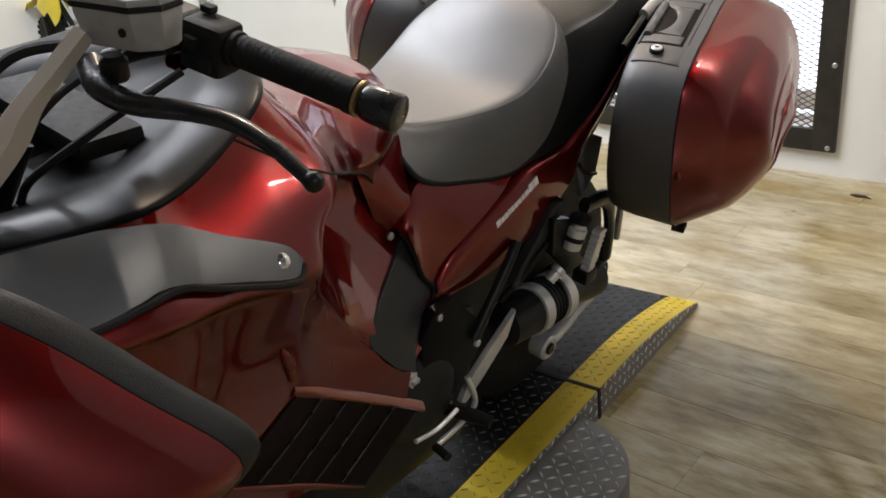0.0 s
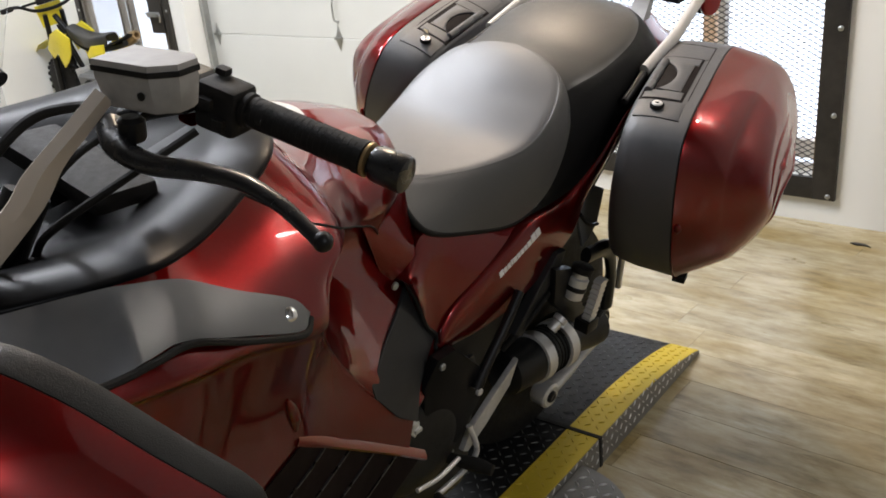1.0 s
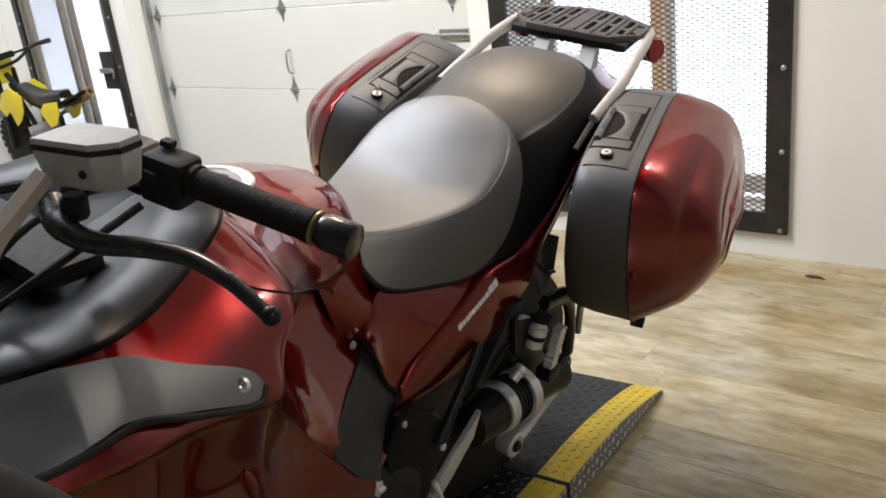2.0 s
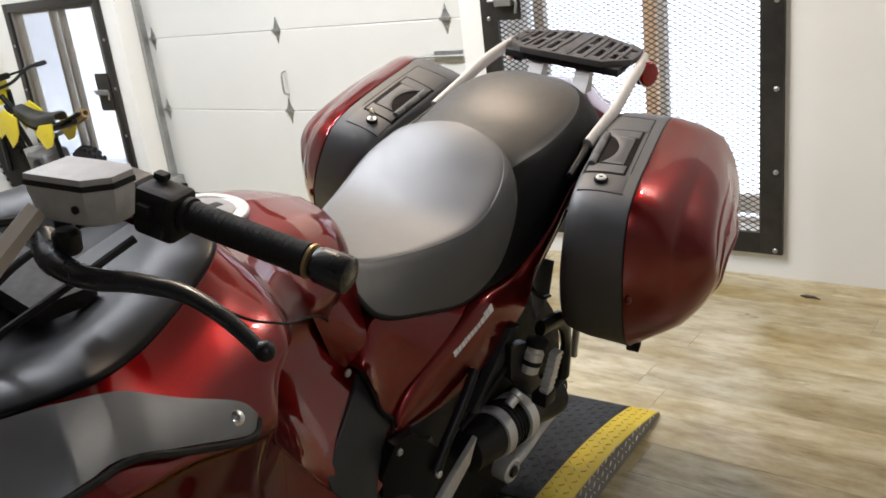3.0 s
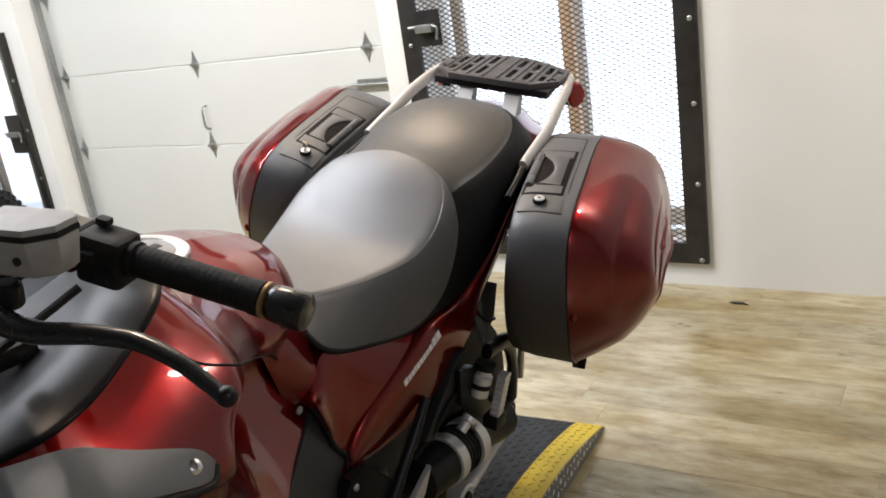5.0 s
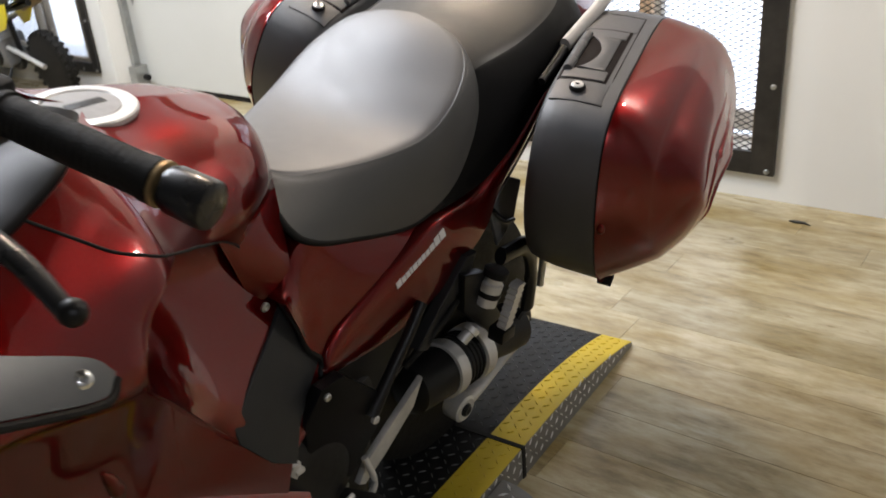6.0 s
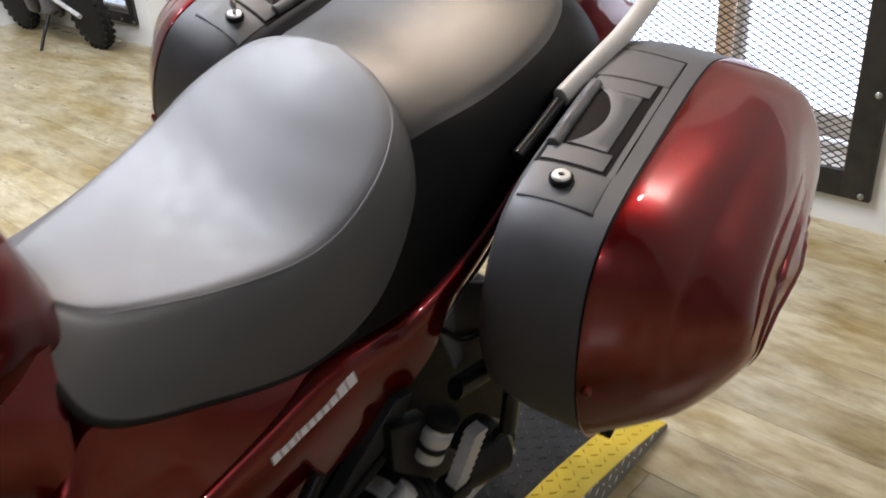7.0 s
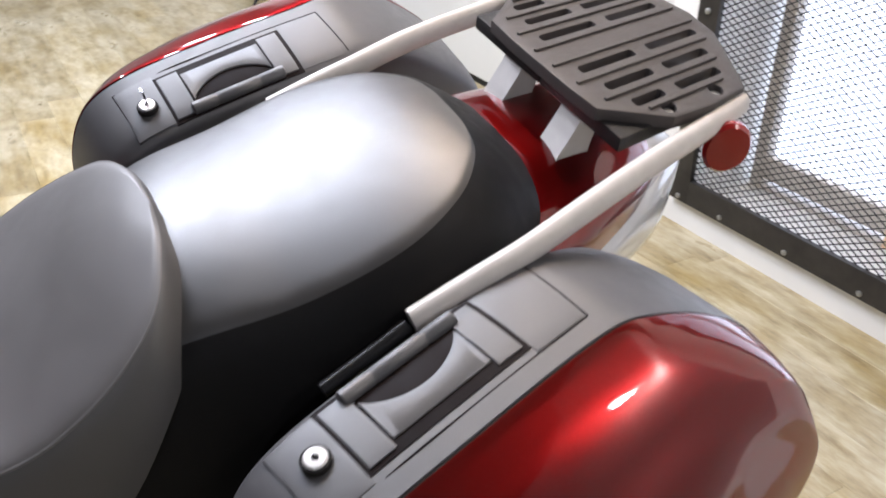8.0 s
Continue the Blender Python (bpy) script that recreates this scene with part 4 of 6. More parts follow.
# ---- grab rails, rack, tail ----
RAIL = [(0.192, 1.361, 0.939), (0.190, 1.44, 0.969), (0.188, 1.53, 0.994), (0.182, 1.64, 1.010), (0.176, 1.73, 1.017), (0.166, 1.815, 1.020)]
both_sides("grab_rail", lambda: tube_bm(RAIL, [0.0105, 0.0115, 0.012, 0.012, 0.012, 0.011], 50, 14, flat=1.25), SILVER_PAINT, bike, "matt silver grab rail")
for rail in [o for o in bike.children if o.name.startswith("grab_rail")]:
    for v in rail.data.vertices:
        d = v.co.y - 1.467
        v.co.x -= 0.125 * (d + math.sqrt(d * d + 0.0016))
both_sides("rail_sleeve", lambda: tube_bm([(0.205, 1.275, 0.900), (0.198, 1.32, 0.918), (0.192, 1.358, 0.934)], [0.007, 0.0075, 0.0085], 14, 12), DARK_METAL, bike)


RACK_Z = 1.029
SLOTS = ((0.040, 1.648, 1.738, 1.762, 1.852), (0.082, 1.655, 1.730, 1.752, 1.830), (0.121, 1.664, 1.712, 1.736, 1.812))
RACK_HOLES = ((0.146, 1.697), (0.149, 1.776))


def rack_plate():
    """A plate pierced by long slots and four bolt holes."""
    half = [(0.0, 1.612), (0.060, 1.613), (0.108, 1.617), (0.163, 1.690), (0.168, 1.750), (0.163, 1.815), (0.118, 1.842), (0.056, 1.876), (0.0, 1.884)]
    out = half + [(-x, y) for x, y in half[-2:0:-1]]
    holes = []
    for sx in (1, -1):
        for x, y0, y1, y2, y3 in SLOTS:
            for a, b in ((y0, y1), (y2, y3)):
                w = 0.0068
                holes.append([(sx * x - w, a + 0.003), (sx * x - w + 0.003, a), (sx * x + w - 0.003, a), (sx * x + w, a + 0.003), (sx * x + w, b - 0.003), (sx * x + w - 0.003, b), (sx * x - w + 0.003, b), (sx * x - w, b - 0.003)])
        for x, y in RACK_HOLES:
            holes.append([(sx * x + 0.0095 * math.cos(q), y + 0.0095 * math.sin(q)) for q in np.linspace(0, 2 * math.pi, 14, endpoint=False)])
    bm = bmesh.new()
    for loop in [out] + holes:
        vs = [bm.verts.new((x, y, RACK_Z + 0.013 - 0.10 * x * x)) for x, y in loop]
        for i in range(len(vs)):
            bm.edges.new((vs[i], vs[(i + 1) % len(vs)]))
    bmesh.ops.triangle_fill(bm, use_beauty=True, use_dissolve=False, edges=bm.edges[:], normal=(0, 0, 1))
    ex = bmesh.ops.extrude_face_region(bm, geom=bm.faces[:])
    for v in ex["geom"]:
        if isinstance(v, bmesh.types.BMVert):
            v.co.z -= 0.014
    bmesh.ops.recalc_face_normals(bm, faces=bm.faces)
    rim = [e for e in bm.edges if len(e.link_faces) == 2 and e.calc_face_angle(0) > 1.2 and min(v.co.z for v in e.verts) > RACK_Z + 0.005]
    bmesh.ops.bevel(bm, geom=rim, offset=0.0022, segments=2, profile=0.6, affect="EDGES", clamp_overlap=True)
    return skew(bm)


rack = part("luggage_rack", rack_plate(), RACK_PLASTIC, bike, "black slotted luggage rack", angle=32)
for sgn in (1, -1):
    for x, y0, y1 in ((0.019, 1.622, 1.868), (0.061, 1.626, 1.852), (0.101, 1.636, 1.828), (0.138, 1.672, 1.80)):
        bm = box((x - 0.0022, y0, RACK_Z + 0.010 - 0.10 * x * x), (x + 0.0022, y1, RACK_Z + 0.0158 - 0.10 * x * x), 0.0012)
        bmesh.ops.subdivide_edges(bm, edges=[e for e in bm.edges if e.calc_length() > 0.1], cuts=6)
        part("rib", skew(bm if sgn > 0 else flip_x(bm)), RACK_PLASTIC, rack)
    for x, y in RACK_HOLES:
        bm = lathe([(0, 0.0075), (0.004, 0.0075), (0.0045, 0.004)], (x, y, RACK_Z + 0.001), (x, y, RACK_Z + 0.02), 14)
        part("bolt", skew(bm if sgn > 0 else flip_x(bm)), STEEL, rack)
    # ledge under the plate's front
    bm = box((0.0, 1.622, RACK_Z - 0.018), (0.150, 1.80, RACK_Z - 0.0012), 0.004)
    part("under_frame", skew(bm if sgn > 0 else flip_x(bm)), BLACK_PLASTIC, rack)


def rack_foot():
    bm = bmesh.new()
    rows = [[Vector((x, y + dy, z)) for x, dy in ((0.042, 0), (0.080, 0), (0.080, w), (0.042, w))] for y, z, w in ((1.588, 0.945, 0.062), (1.602, 0.972, 0.050), (1.622, 1.000, 0.038), (1.630, 1.014, 0.036))]
    add_grid(bm, rows, True, True)
    es = [e for e in bm.edges if len(e.link_faces) == 2 and e.calc_face_angle(0) > 0.8]
    bmesh.ops.bevel(bm, geom=es, offset=0.004, segments=2, profile=0.7, affect="EDGES", clamp_overlap=True)
    return skew(bm)


for sgn in (1, -1):
    bm = rack_foot() if sgn > 0 else None
    if bm is None:
        bm = bmesh.new()
        rows = [[Vector((-x, y + dy, z)) for x, dy in ((0.042, 0), (0.080, 0), (0.080, w), (0.042, w))] for y, z, w in ((1.588, 0.945, 0.062), (1.602, 0.972, 0.050), (1.622, 1.000, 0.038), (1.630, 1.014, 0.036))]
        add_grid(bm, rows, True, True)
        bmesh.ops.bevel(bm, geom=[e for e in bm.edges if len(e.link_faces) == 2 and e.calc_face_angle(0) > 0.8], offset=0.004, segments=2, profile=0.7, affect="EDGES", clamp_overlap=True)
        skew(bm)
    part("rack_foot", bm, SILVER_PAINT, rack, "cast silver rack foot")

# tail cowl behind the pillion seat
bm = bmesh.new()
rows = []
for y, w, zt, zs, zb in ((1.44, 0.165, 0.955, 0.935, 0.84), (1.52, 0.165, 0.965, 0.945, 0.85), (1.60, 0.155, 0.967, 0.945, 0.86), (1.68, 0.135, 0.962, 0.938, 0.865), (1.75, 0.112, 0.950, 0.925, 0.87), (1.79, 0.09, 0.932, 0.91, 0.88)):
    half = [(0, zt + 0.006), (w * 0.45, zt + 0.003), (w * 0.78, zs), (w, (zs + zb) / 2 + 0.015), (w * 0.98, zb)]
    rows.append([(-x, y, z) for x, z in half[:0:-1]] + [(x, y, z) for x, z in half])
rows = np.array(rows)
dense = np.stack([spline(rows[:, j], 30) for j in range(rows.shape[1])], 1)
add_grid(bm, [[Vector(p) for p in spline(r, 40)] for r in dense])
part("tail_cowl", skew(shell(bm, 0.004)), RED, bike, "dark red tail cowl")
bm = bmesh.new()
rows = []
for y, w, zt, zb in ((1.60, 0.150, 0.868, 0.80), (1.70, 0.128, 0.872, 0.78), (1.80, 0.100, 0.890, 0.755), (1.87, 0.07, 0.885, 0.755), (1.90, 0.02, 0.86, 0.775)):
    rows.append([(x * w, y, z) for x, z in ((-1, zb + 0.02), (-0.98, zt - 0.01), (-0.6, zt), (0.6, zt), (0.98, zt - 0.01), (1, zb + 0.02), (0.7, zb), (-0.7, zb))])
rows = np.array(rows)
dense = np.stack([spline(rows[:, j], 20) for j in range(8)], 1)
add_grid(bm, [[Vector(p) for p in closed_spline(r, 40)] for r in dense], True, True)
CLEAR_LENS = material("pale_tail_lens", (0.62, 0.64, 0.66), 0.12, 0.0, 0.04, 60, coat=0.6)
part("tail_lamp", skew(bm), CLEAR_LENS, bike, "pale clear tail lamp lens")
for sgn in (1, -1):
    bm = box((0.160, 1.772, 0.965), (0.186, 1.790, 1.012), 0.003)
    holder = part("reflector_bracket", skew(bm if sgn > 0 else flip_x(bm)), DARK_METAL, bike)
    bm = lathe([(0, 0.026), (0.004, 0.030), (0.010, 0.030), (0.014, 0.026), (0.015, 0.01)], (0.186, 1.774, 0.994), (0.224, 1.749, 0.996), 28)
    part("reflector", skew(bm if sgn > 0 else flip_x(bm)), LENS_RED, holder, "round red reflector")
bm = box((-0.09, 1.765, 0.60), (0.09, 1.773, 0.74), 0.003)
plate = part("number_plate", skew(bm), SILVER_PAINT, bike)
for k in range(5):
    part("bar", box((-0.146 + k * 0.028, 1.773, 0.64), (-0.128 + k * 0.028, 1.777, 0.69)), DARK_METAL, plate)
bm = bmesh.new()
rows = [[Vector((x, y, z)) for x in (-w, -w * 0.5, 0, w * 0.5, w)] for y, z, w in ((1.45, 0.79, 0.12), (1.58, 0.79, 0.11), (1.69, 0.78, 0.10), (1.75, 0.73, 0.095), (1.763, 0.62, 0.09))]
add_grid(bm, rows)
part("rear_mudguard", skew(shell(bm, 0.006)), BLACK_PLASTIC, bike)

# dark body under the seat and the tank, so that nothing shows through
bm = bmesh.new()
rows = []
for y, w, zt, zb in ((0.60, 0.12, 0.86, 0.30), (0.75, 0.115, 0.80, 0.30), (0.80, 0.11, 0.78, 0.32), (0.95, 0.125, 0.77, 0.40), (1.10, 0.135, 0.80, 0.55), (1.25, 0.15, 0.87, 0.70), (1.40, 0.155, 0.92, 0.80), (1.58, 0.14, 0.92, 0.81)):
    rows.append([(-w, y, zb + 0.03), (-w, y, zt - 0.03), (-w * 0.8, y, zt), (w * 0.8, y, zt), (w, y, zt - 0.03), (w, y, zb + 0.03), (w * 0.8, y, zb), (-w * 0.8, y, zb)])
rows = np.array(rows)
dense = np.stack([spline(rows[:, j], 24) for j in range(8)], 1)
add_grid(bm, [[Vector(p) for p in r] for r in dense], True, True)
part("subframe", bm, DARK_METAL, bike)

# ---- fuel cap ----
CAP = pose(0, 0.590, 0.976, -1, 0, 0)
cap = part("fuel_cap", lathe([(0, 0.062), (0.006, 0.063), (0.0085, 0.061), (0.0095, 0.047), (0.007, 0.044), (0.007, 0.001)], CAP.translation, CAP @ Vector((0, 0, 0.02)), 40), CAST, bike, "round brushed metal fuel cap")
part("cap_disc", lathe([(0, 0.043), (0.0014, 0.043), (0.0018, 0.041), (0.0018, 0.001)], CAP @ Vector((0, 0, 0.0068)), CAP @ Vector((0, 0, 0.03)), 36), RES_GREY, cap)
bm = box((-0.008, -0.020, 0.006), (0.008, 0.028, 0.0095), 0.002)
bmesh.ops.transform(bm, matrix=CAP, verts=bm.verts)
part("key_flap", bm, DARK_METAL, cap)
for k in range(7):
    a = 2 * math.pi * k / 7 + 0.3
    p = CAP @ Vector((0.052 * math.cos(a), 0.052 * math.sin(a), 0.006))
    part("cap_screw", lathe([(0, 0.003), (0.002, 0.003), (0.0025, 0.002)], p, CAP @ Vector((0.052 * math.cos(a), 0.052 * math.sin(a), 0.02)), 10), STEEL, cap)

# ---- black inner panel between the tank and the screen ----


def inner_panel():
    edge = spline([(0.205, 0.0, 0.985), (0.262, 0.20, 0.989), (0.250, 0.30, 0.986), (0.212, 0.40, 1.004), (0.172, 0.47, 1.021), (0.09, 0.53, 1.022)], 40)
    mid = spline([(0.17, 0.0, 0.99), (0.20, 0.18, 0.985), (0.19, 0.28, 0.985), (0.16, 0.36, 0.995), (0.12, 0.43, 1.012), (0.05, 0.50, 1.018)], 40)
    inn = spline([(0.10, 0.0, 0.97), (0.10, 0.15, 0.95), (0.09, 0.25, 0.95), (0.08, 0.33, 0.965), (0.06, 0.40, 0.99), (0.02, 0.47, 1.005)], 40)
    c = spline([(0.0, 0.0, 0.96), (0.0, 0.15, 0.94), (0.0, 0.25, 0.94), (0.0, 0.33, 0.955), (0.0, 0.40, 0.98), (0.0, 0.47, 1.0)], 40)
    bm = bmesh.new()
    g = []
    for e, m, i, k in zip(edge, mid, inn, c):
        g.append([Vector(p) for p in spline([e - np.array((-0.004, 0, 0.012)), e, m + np.array((0, 0, 0.006)), i, k], 24)])
    add_grid(bm, g)
    return shell(bm, 0.004)


both_sides("inner_panel", inner_panel, SATIN_BLACK, bike, "smooth black inner fairing panel")

# ---- mirror stay and mirror ----


def stay():
    """A flat tapering arm lying on the fairing, rounded at its bolted tip."""
    top = spline([(0.318, 0.404, 0.884), (0.312, 0.384, 0.908), (0.306, 0.320, 0.944), (0.294, 0.262, 0.976), (0.290, 0.205, 0.990), (0.278, 0.155, 0.994), (0.262, 0.07, 0.998)], 50)
    low = spline([(0.320, 0.402, 0.880), (0.334, 0.378, 0.878), (0.342, 0.300, 0.914), (0.346, 0.225, 0.946), (0.350, 0.185, 0.947), (0.350, 0.140, 0.944), (0.345, 0.06, 0.95)], 50)
    g = []
    for a, b in zip(top, low):
        d = (b - a)
        n = np.array((0.75, -0.1, 0.65))
        w = np.linalg.norm(d)
        k = len(g) / 49
        fold = 0.016 * max(0.0, 1 - abs(k - 0.72) / 0.30)
        a, b = a + n * fold, b + n * fold
        r = [a - n * 0.022]
        for t in np.linspace(0, 1, 14):
            r.append(a + d * t + n * (0.002 + 0.035 * w * math.sin(math.pi * t) ** 0.7))
        r.append(b - n * 0.024)
        g.append([Vector(p) for p in r])
    bm = bmesh.new()
    add_grid(bm, g)
    return shell(bm, 0.003)


MIRROR_RIM = [(0.43, 0.035, 1.085), (0.47, 0.072, 1.058), (0.515, 0.115, 1.005), (0.548, 0.150, 0.962), (0.556, 0.158, 0.935), (0.535, 0.142, 0.900), (0.49, 0.095, 0.885), (0.43, 0.035, 0.90), (0.38, -0.015, 0.95), (0.375, -0.02, 1.03), (0.395, 0.0, 1.075)]
MIRROR_DIR = np.array((0.40, -0.91, -0.04))


def mirror_loft(levels):
    ring = closed_spline(MIRROR_RIM, 64)
    mid = ring.mean(0)
    bm = bmesh.new()
    g = [[Vector(p) for p in mid + (ring - mid) * sc + MIRROR_DIR * d] for d, sc in levels]
    add_grid(bm, g, True, True)
    return bm


for sgn in (1, -1):
    bm = stay()
    arm = part("mirror_stay", bm if sgn > 0 else flip_x(bm), STAY_PLASTIC, bike, "matt charcoal mirror stay")
    edge = [(0.320, 0.4035, 0.880), (0.336, 0.379, 0.876), (0.344, 0.300, 0.911), (0.349, 0.235, 0.944), (0.362, 0.185, 0.954), (0.364, 0.140, 0.955), (0.352, 0.06, 0.957)]
    bm = tube_bm([(x + 0.001, y, z - 0.002) for x, y, z in edge], 0.0042, 60, 8)
    part("stay_edge", bm if sgn > 0 else flip_x(bm), RUBBER, arm)
    bm = lathe([(0, 0.0085), (0.004, 0.0085), (0.006, 0.006), (0.0062, 0.003), (0.004, 0.002)], (0.324, 0.370, 0.899), (0.324 + 0.075, 0.360, 0.899 + 0.065), 18)
    part("stay_bolt", bm if sgn > 0 else flip_x(bm), CHROME, arm)
    bm = mirror_loft([(0.022, 0.975), (0.0235, 0.990), (0.034, 0.978), (0.048, 0.940), (0.062, 0.875), (0.076, 0.78), (0.089, 0.65), (0.099, 0.50), (0.105, 0.32), (0.108, 0.12)])
    head = part("mirror", bm if sgn > 0 else flip_x(bm), RED, bike, "dark red mirror housing with a black rim")
    bm = mirror_loft([(-0.003, 0.93), (-0.004, 0.965), (-0.003, 0.99), (0.000, 1.004), (0.006, 1.008), (0.0205, 1.0), (0.0225, 0.993), (0.0228, 0.97)])
    part("rim", bm if sgn > 0 else flip_x(bm), BLACK_PLASTIC, head, "matt black mirror rim")
    bm = mirror_loft([(-0.001, 0.935), (-0.0045, 0.93)])
    part("glass", bm if sgn > 0 else flip_x(bm), CHROME, head)
    bm = tube_bm([(0.31, 0.06, 0.975), (0.36, 0.03, 0.98), (0.41, -0.01, 0.985)], [0.026, 0.022, 0.024], 20, 16)
    part("neck", bm if sgn > 0 else flip_x(bm), GREY_PLASTIC, head)

# ---- handlebar, grip, lever, fluid reservoir ----
GRIP_A, GRIP_B = Vector((0.258, 0.380, 1.116)), Vector((0.394, 0.418, 1.094))
GD = (GRIP_B - GRIP_A).normalized()
GL = (GRIP_B - GRIP_A).length


def turned(profile, start, direction, seg=24):
    return lathe(profile, start, start + direction, seg)


def grip_profile():
    out = [(0, 0.014), (0.001, 0.0185), (0.006, 0.0185), (0.007, 0.0155)]
    n = 18
    for k in range(n):
        s = 0.009 + (GL - 0.018) * k / n
        d = (GL - 0.018) / n
        out += [(s, 0.0166), (s + d * 0.8, 0.0166), (s + d * 0.84, 0.0163), (s + d * 0.97, 0.0163)]
    out += [(GL - 0.009, 0.0178), (GL - 0.001, 0.0178), (GL, 0.014)]
    return out


for sgn in (1, -1):
    def sided(b):
        """The right half, with the bars turned a little to the left."""
        if sgn < 0:
            flip_x(b)
            bmesh.ops.transform(b, matrix=Matrix.Translation((0, 0.30, 0)) @ Matrix.Rotation(radians(25), 4, "Z") @ Matrix.Translation((0, -0.30, 0)), verts=b.verts)
        return b
    bar = part("handlebar", sided(tube_bm([(0.10, 0.33, 1.075), (0.16, 0.345, 1.10), (0.22, 0.366, 1.118), tuple(GRIP_A), tuple(GRIP_B), tuple(GRIP_B + GD * 0.02)], 0.011, 40, 14)), DARK_METAL, bike, "black handlebar half")
    part("grip", sided(turned(grip_profile(), GRIP_A, GD)), RUBBER, bar, "worn black rubber grip")
    part("collar", sided(turned([(0, 0.012), (0.001, 0.0182), (0.004, 0.0182), (0.0065, 0.012)], GRIP_B + GD * 0.0005, GD)), BRASS, bar)
    part("bar_end", sided(turned([(0, 0.010), (0.001, 0.0165), (0.006, 0.0185), (0.034, 0.0195), (0.038, 0.0185), (0.040, 0.015), (0.040, 0.004)], GRIP_B + GD * 0.0075, GD)), GLOSS_BLACK, bar, "gloss black bar-end weight")
    # switch housing
    M = Matrix.Translation(GRIP_A - GD * 0.026) @ GD.to_track_quat("X", "Z").to_matrix().to_4x4()
    bm = box((-0.026, -0.020, -0.032), (0.024, 0.021, 0.021), 0.011, M, 4)
    sw = part("switch_housing", sided(bm), RUBBER, bar)
    for lo, hi in (((-0.016, -0.028, -0.004), (0.0, -0.020, 0.008)), ((0.002, -0.027, -0.024), (0.016, -0.020, -0.010)), ((-0.020, 0.004, 0.022), (-0.006, 0.016, 0.030))):
        part("switch", sided(box(lo, hi, 0.003, M)), RUBBER, sw)
    clamp = part("lever_clamp", sided(box((-0.060, -0.028, -0.020), (-0.028, 0.020, 0.020), 0.007, M, 3)), DARK_METAL, bar)
    # reservoir: tapered box under a black rim and a flat cap
    M2 = Matrix.Translation((0.248, 0.284, 1.140)) @ Euler((radians(0), radians(-4), radians(14))).to_matrix().to_4x4()
    bm = bmesh.new()
    rows = []
    for z, sx, sy in ((0.0, 0.036, 0.020), (0.004, 0.040, 0.023), (0.030, 0.044, 0.027), (0.036, 0.044, 0.027)):
        c = [(-sx, -sy), (sx * 0.55, -sy), (sx, -sy * 0.35), (sx, sy * 0.6), (sx * 0.7, sy), (-sx, sy)]
        rows.append([M2 @ Vector((x, y, z)) for x, y in c])
    add_grid(bm, rows, True, True)
    bmesh.ops.bevel(bm, geom=[e for e in bm.edges if e.calc_face_angle(0) > 0.6], offset=0.003, segments=2, profile=0.7, affect="EDGES", clamp_overlap=True)
    res = part("fluid_reservoir", sided(bm), RES_GREY, bar, "silver-grey clutch fluid reservoir")
    for z0, z1, g, mat, nm in ((0.0355, 0.041, 1.03, RUBBER, "reservoir_seal"), (0.0405, 0.047, 1.0, RES_GREY, "reservoir_cap")):
        sx, sy = 0.0445 * g, 0.0275 * g
        c = [(-sx, -sy), (sx * 0.55, -sy), (sx, -sy * 0.35), (sx, sy * 0.6), (sx * 0.7, sy), (-sx, sy)]
        bm = prism(c, z0, z1, "z", 0.0015)
        bmesh.ops.transform(bm, matrix=M2, verts=bm.verts)
        part(nm, sided(bm), mat, res)
    bm = lathe([(0, 0.004), (0.002, 0.004), (0.0025, 0.002)], M2 @ Vector((0.012, -0.0265, 0.018)), M2 @ Vector((0.012, -0.04, 0.018)), 12)
    part("sight_glass", sided(bm), RUBBER, res)
    lever = part("clutch_lever", sided(tube_bm([(0.205, 0.256, 1.118), (0.240, 0.245, 1.106), (0.285, 0.250, 1.102), (0.325, 0.276, 1.100), (0.362, 0.295, 1.096), (0.405, 0.303, 1.086), (0.440, 0.305, 1.073), (0.452, 0.306, 1.066)], [0.013, 0.014, 0.0125, 0.011, 0.0095, 0.0085, 0.0075, 0.007], 60, 14, flat=0.8)), GLOSS_BLACK, bar, "black dog-leg hand lever")
    bm = bmesh.new()
    bmesh.ops.create_uvsphere(bm, u_segments=20, v_segments=14, radius=0.0095)
    bmesh.ops.transform(bm, matrix=Matrix.Translation((0.454, 0.308, 1.067)), verts=bm.verts)
    part("lever_ball", sided(bm), DARK_METAL, lever, "worn black metal ball end")
    bm = lathe([(0, 0.011), (0.003, 0.013), (0.020, 0.013), (0.024, 0.009)], (0.238, 0.262, 1.108), (0.238, 0.262, 1.16), 18)
    part("pivot", sided(bm), DARK_METAL, lever)
    # hoses and cables dropping to the headstock
    for pts, r in (([(0.20, 0.26, 1.135), (0.16, 0.20, 1.12), (0.14, 0.14, 1.05), (0.13, 0.12, 0.96)], 0.0055), ([(0.225, 0.30, 1.13), (0.20, 0.22, 1.09), (0.19, 0.15, 1.02), (0.16, 0.12, 0.95)], 0.004), ([(0.24, 0.33, 1.10), (0.22, 0.25, 1.06), (0.16, 0.20, 1.00), (0.11, 0.20, 0.95)], 0.0045)):
        part("cable", sided(tube_bm(pts, r, 30, 8)), RUBBER, bar)
top_yoke = part("top_yoke", box((-0.12, 0.27, 0.975), (0.12, 0.35, 1.000), 0.010), RUBBER, bike)

# ---- fairing vents ----
UL, UR, LR, LL = (0.423, 0.645), (0.700, 0.418), (0.565, 0.350), (0.290, 0.590)


def vent_panel():
    return quad_patch([LL, UL, UR, LR], 14, 20, 0.003, 0.002)


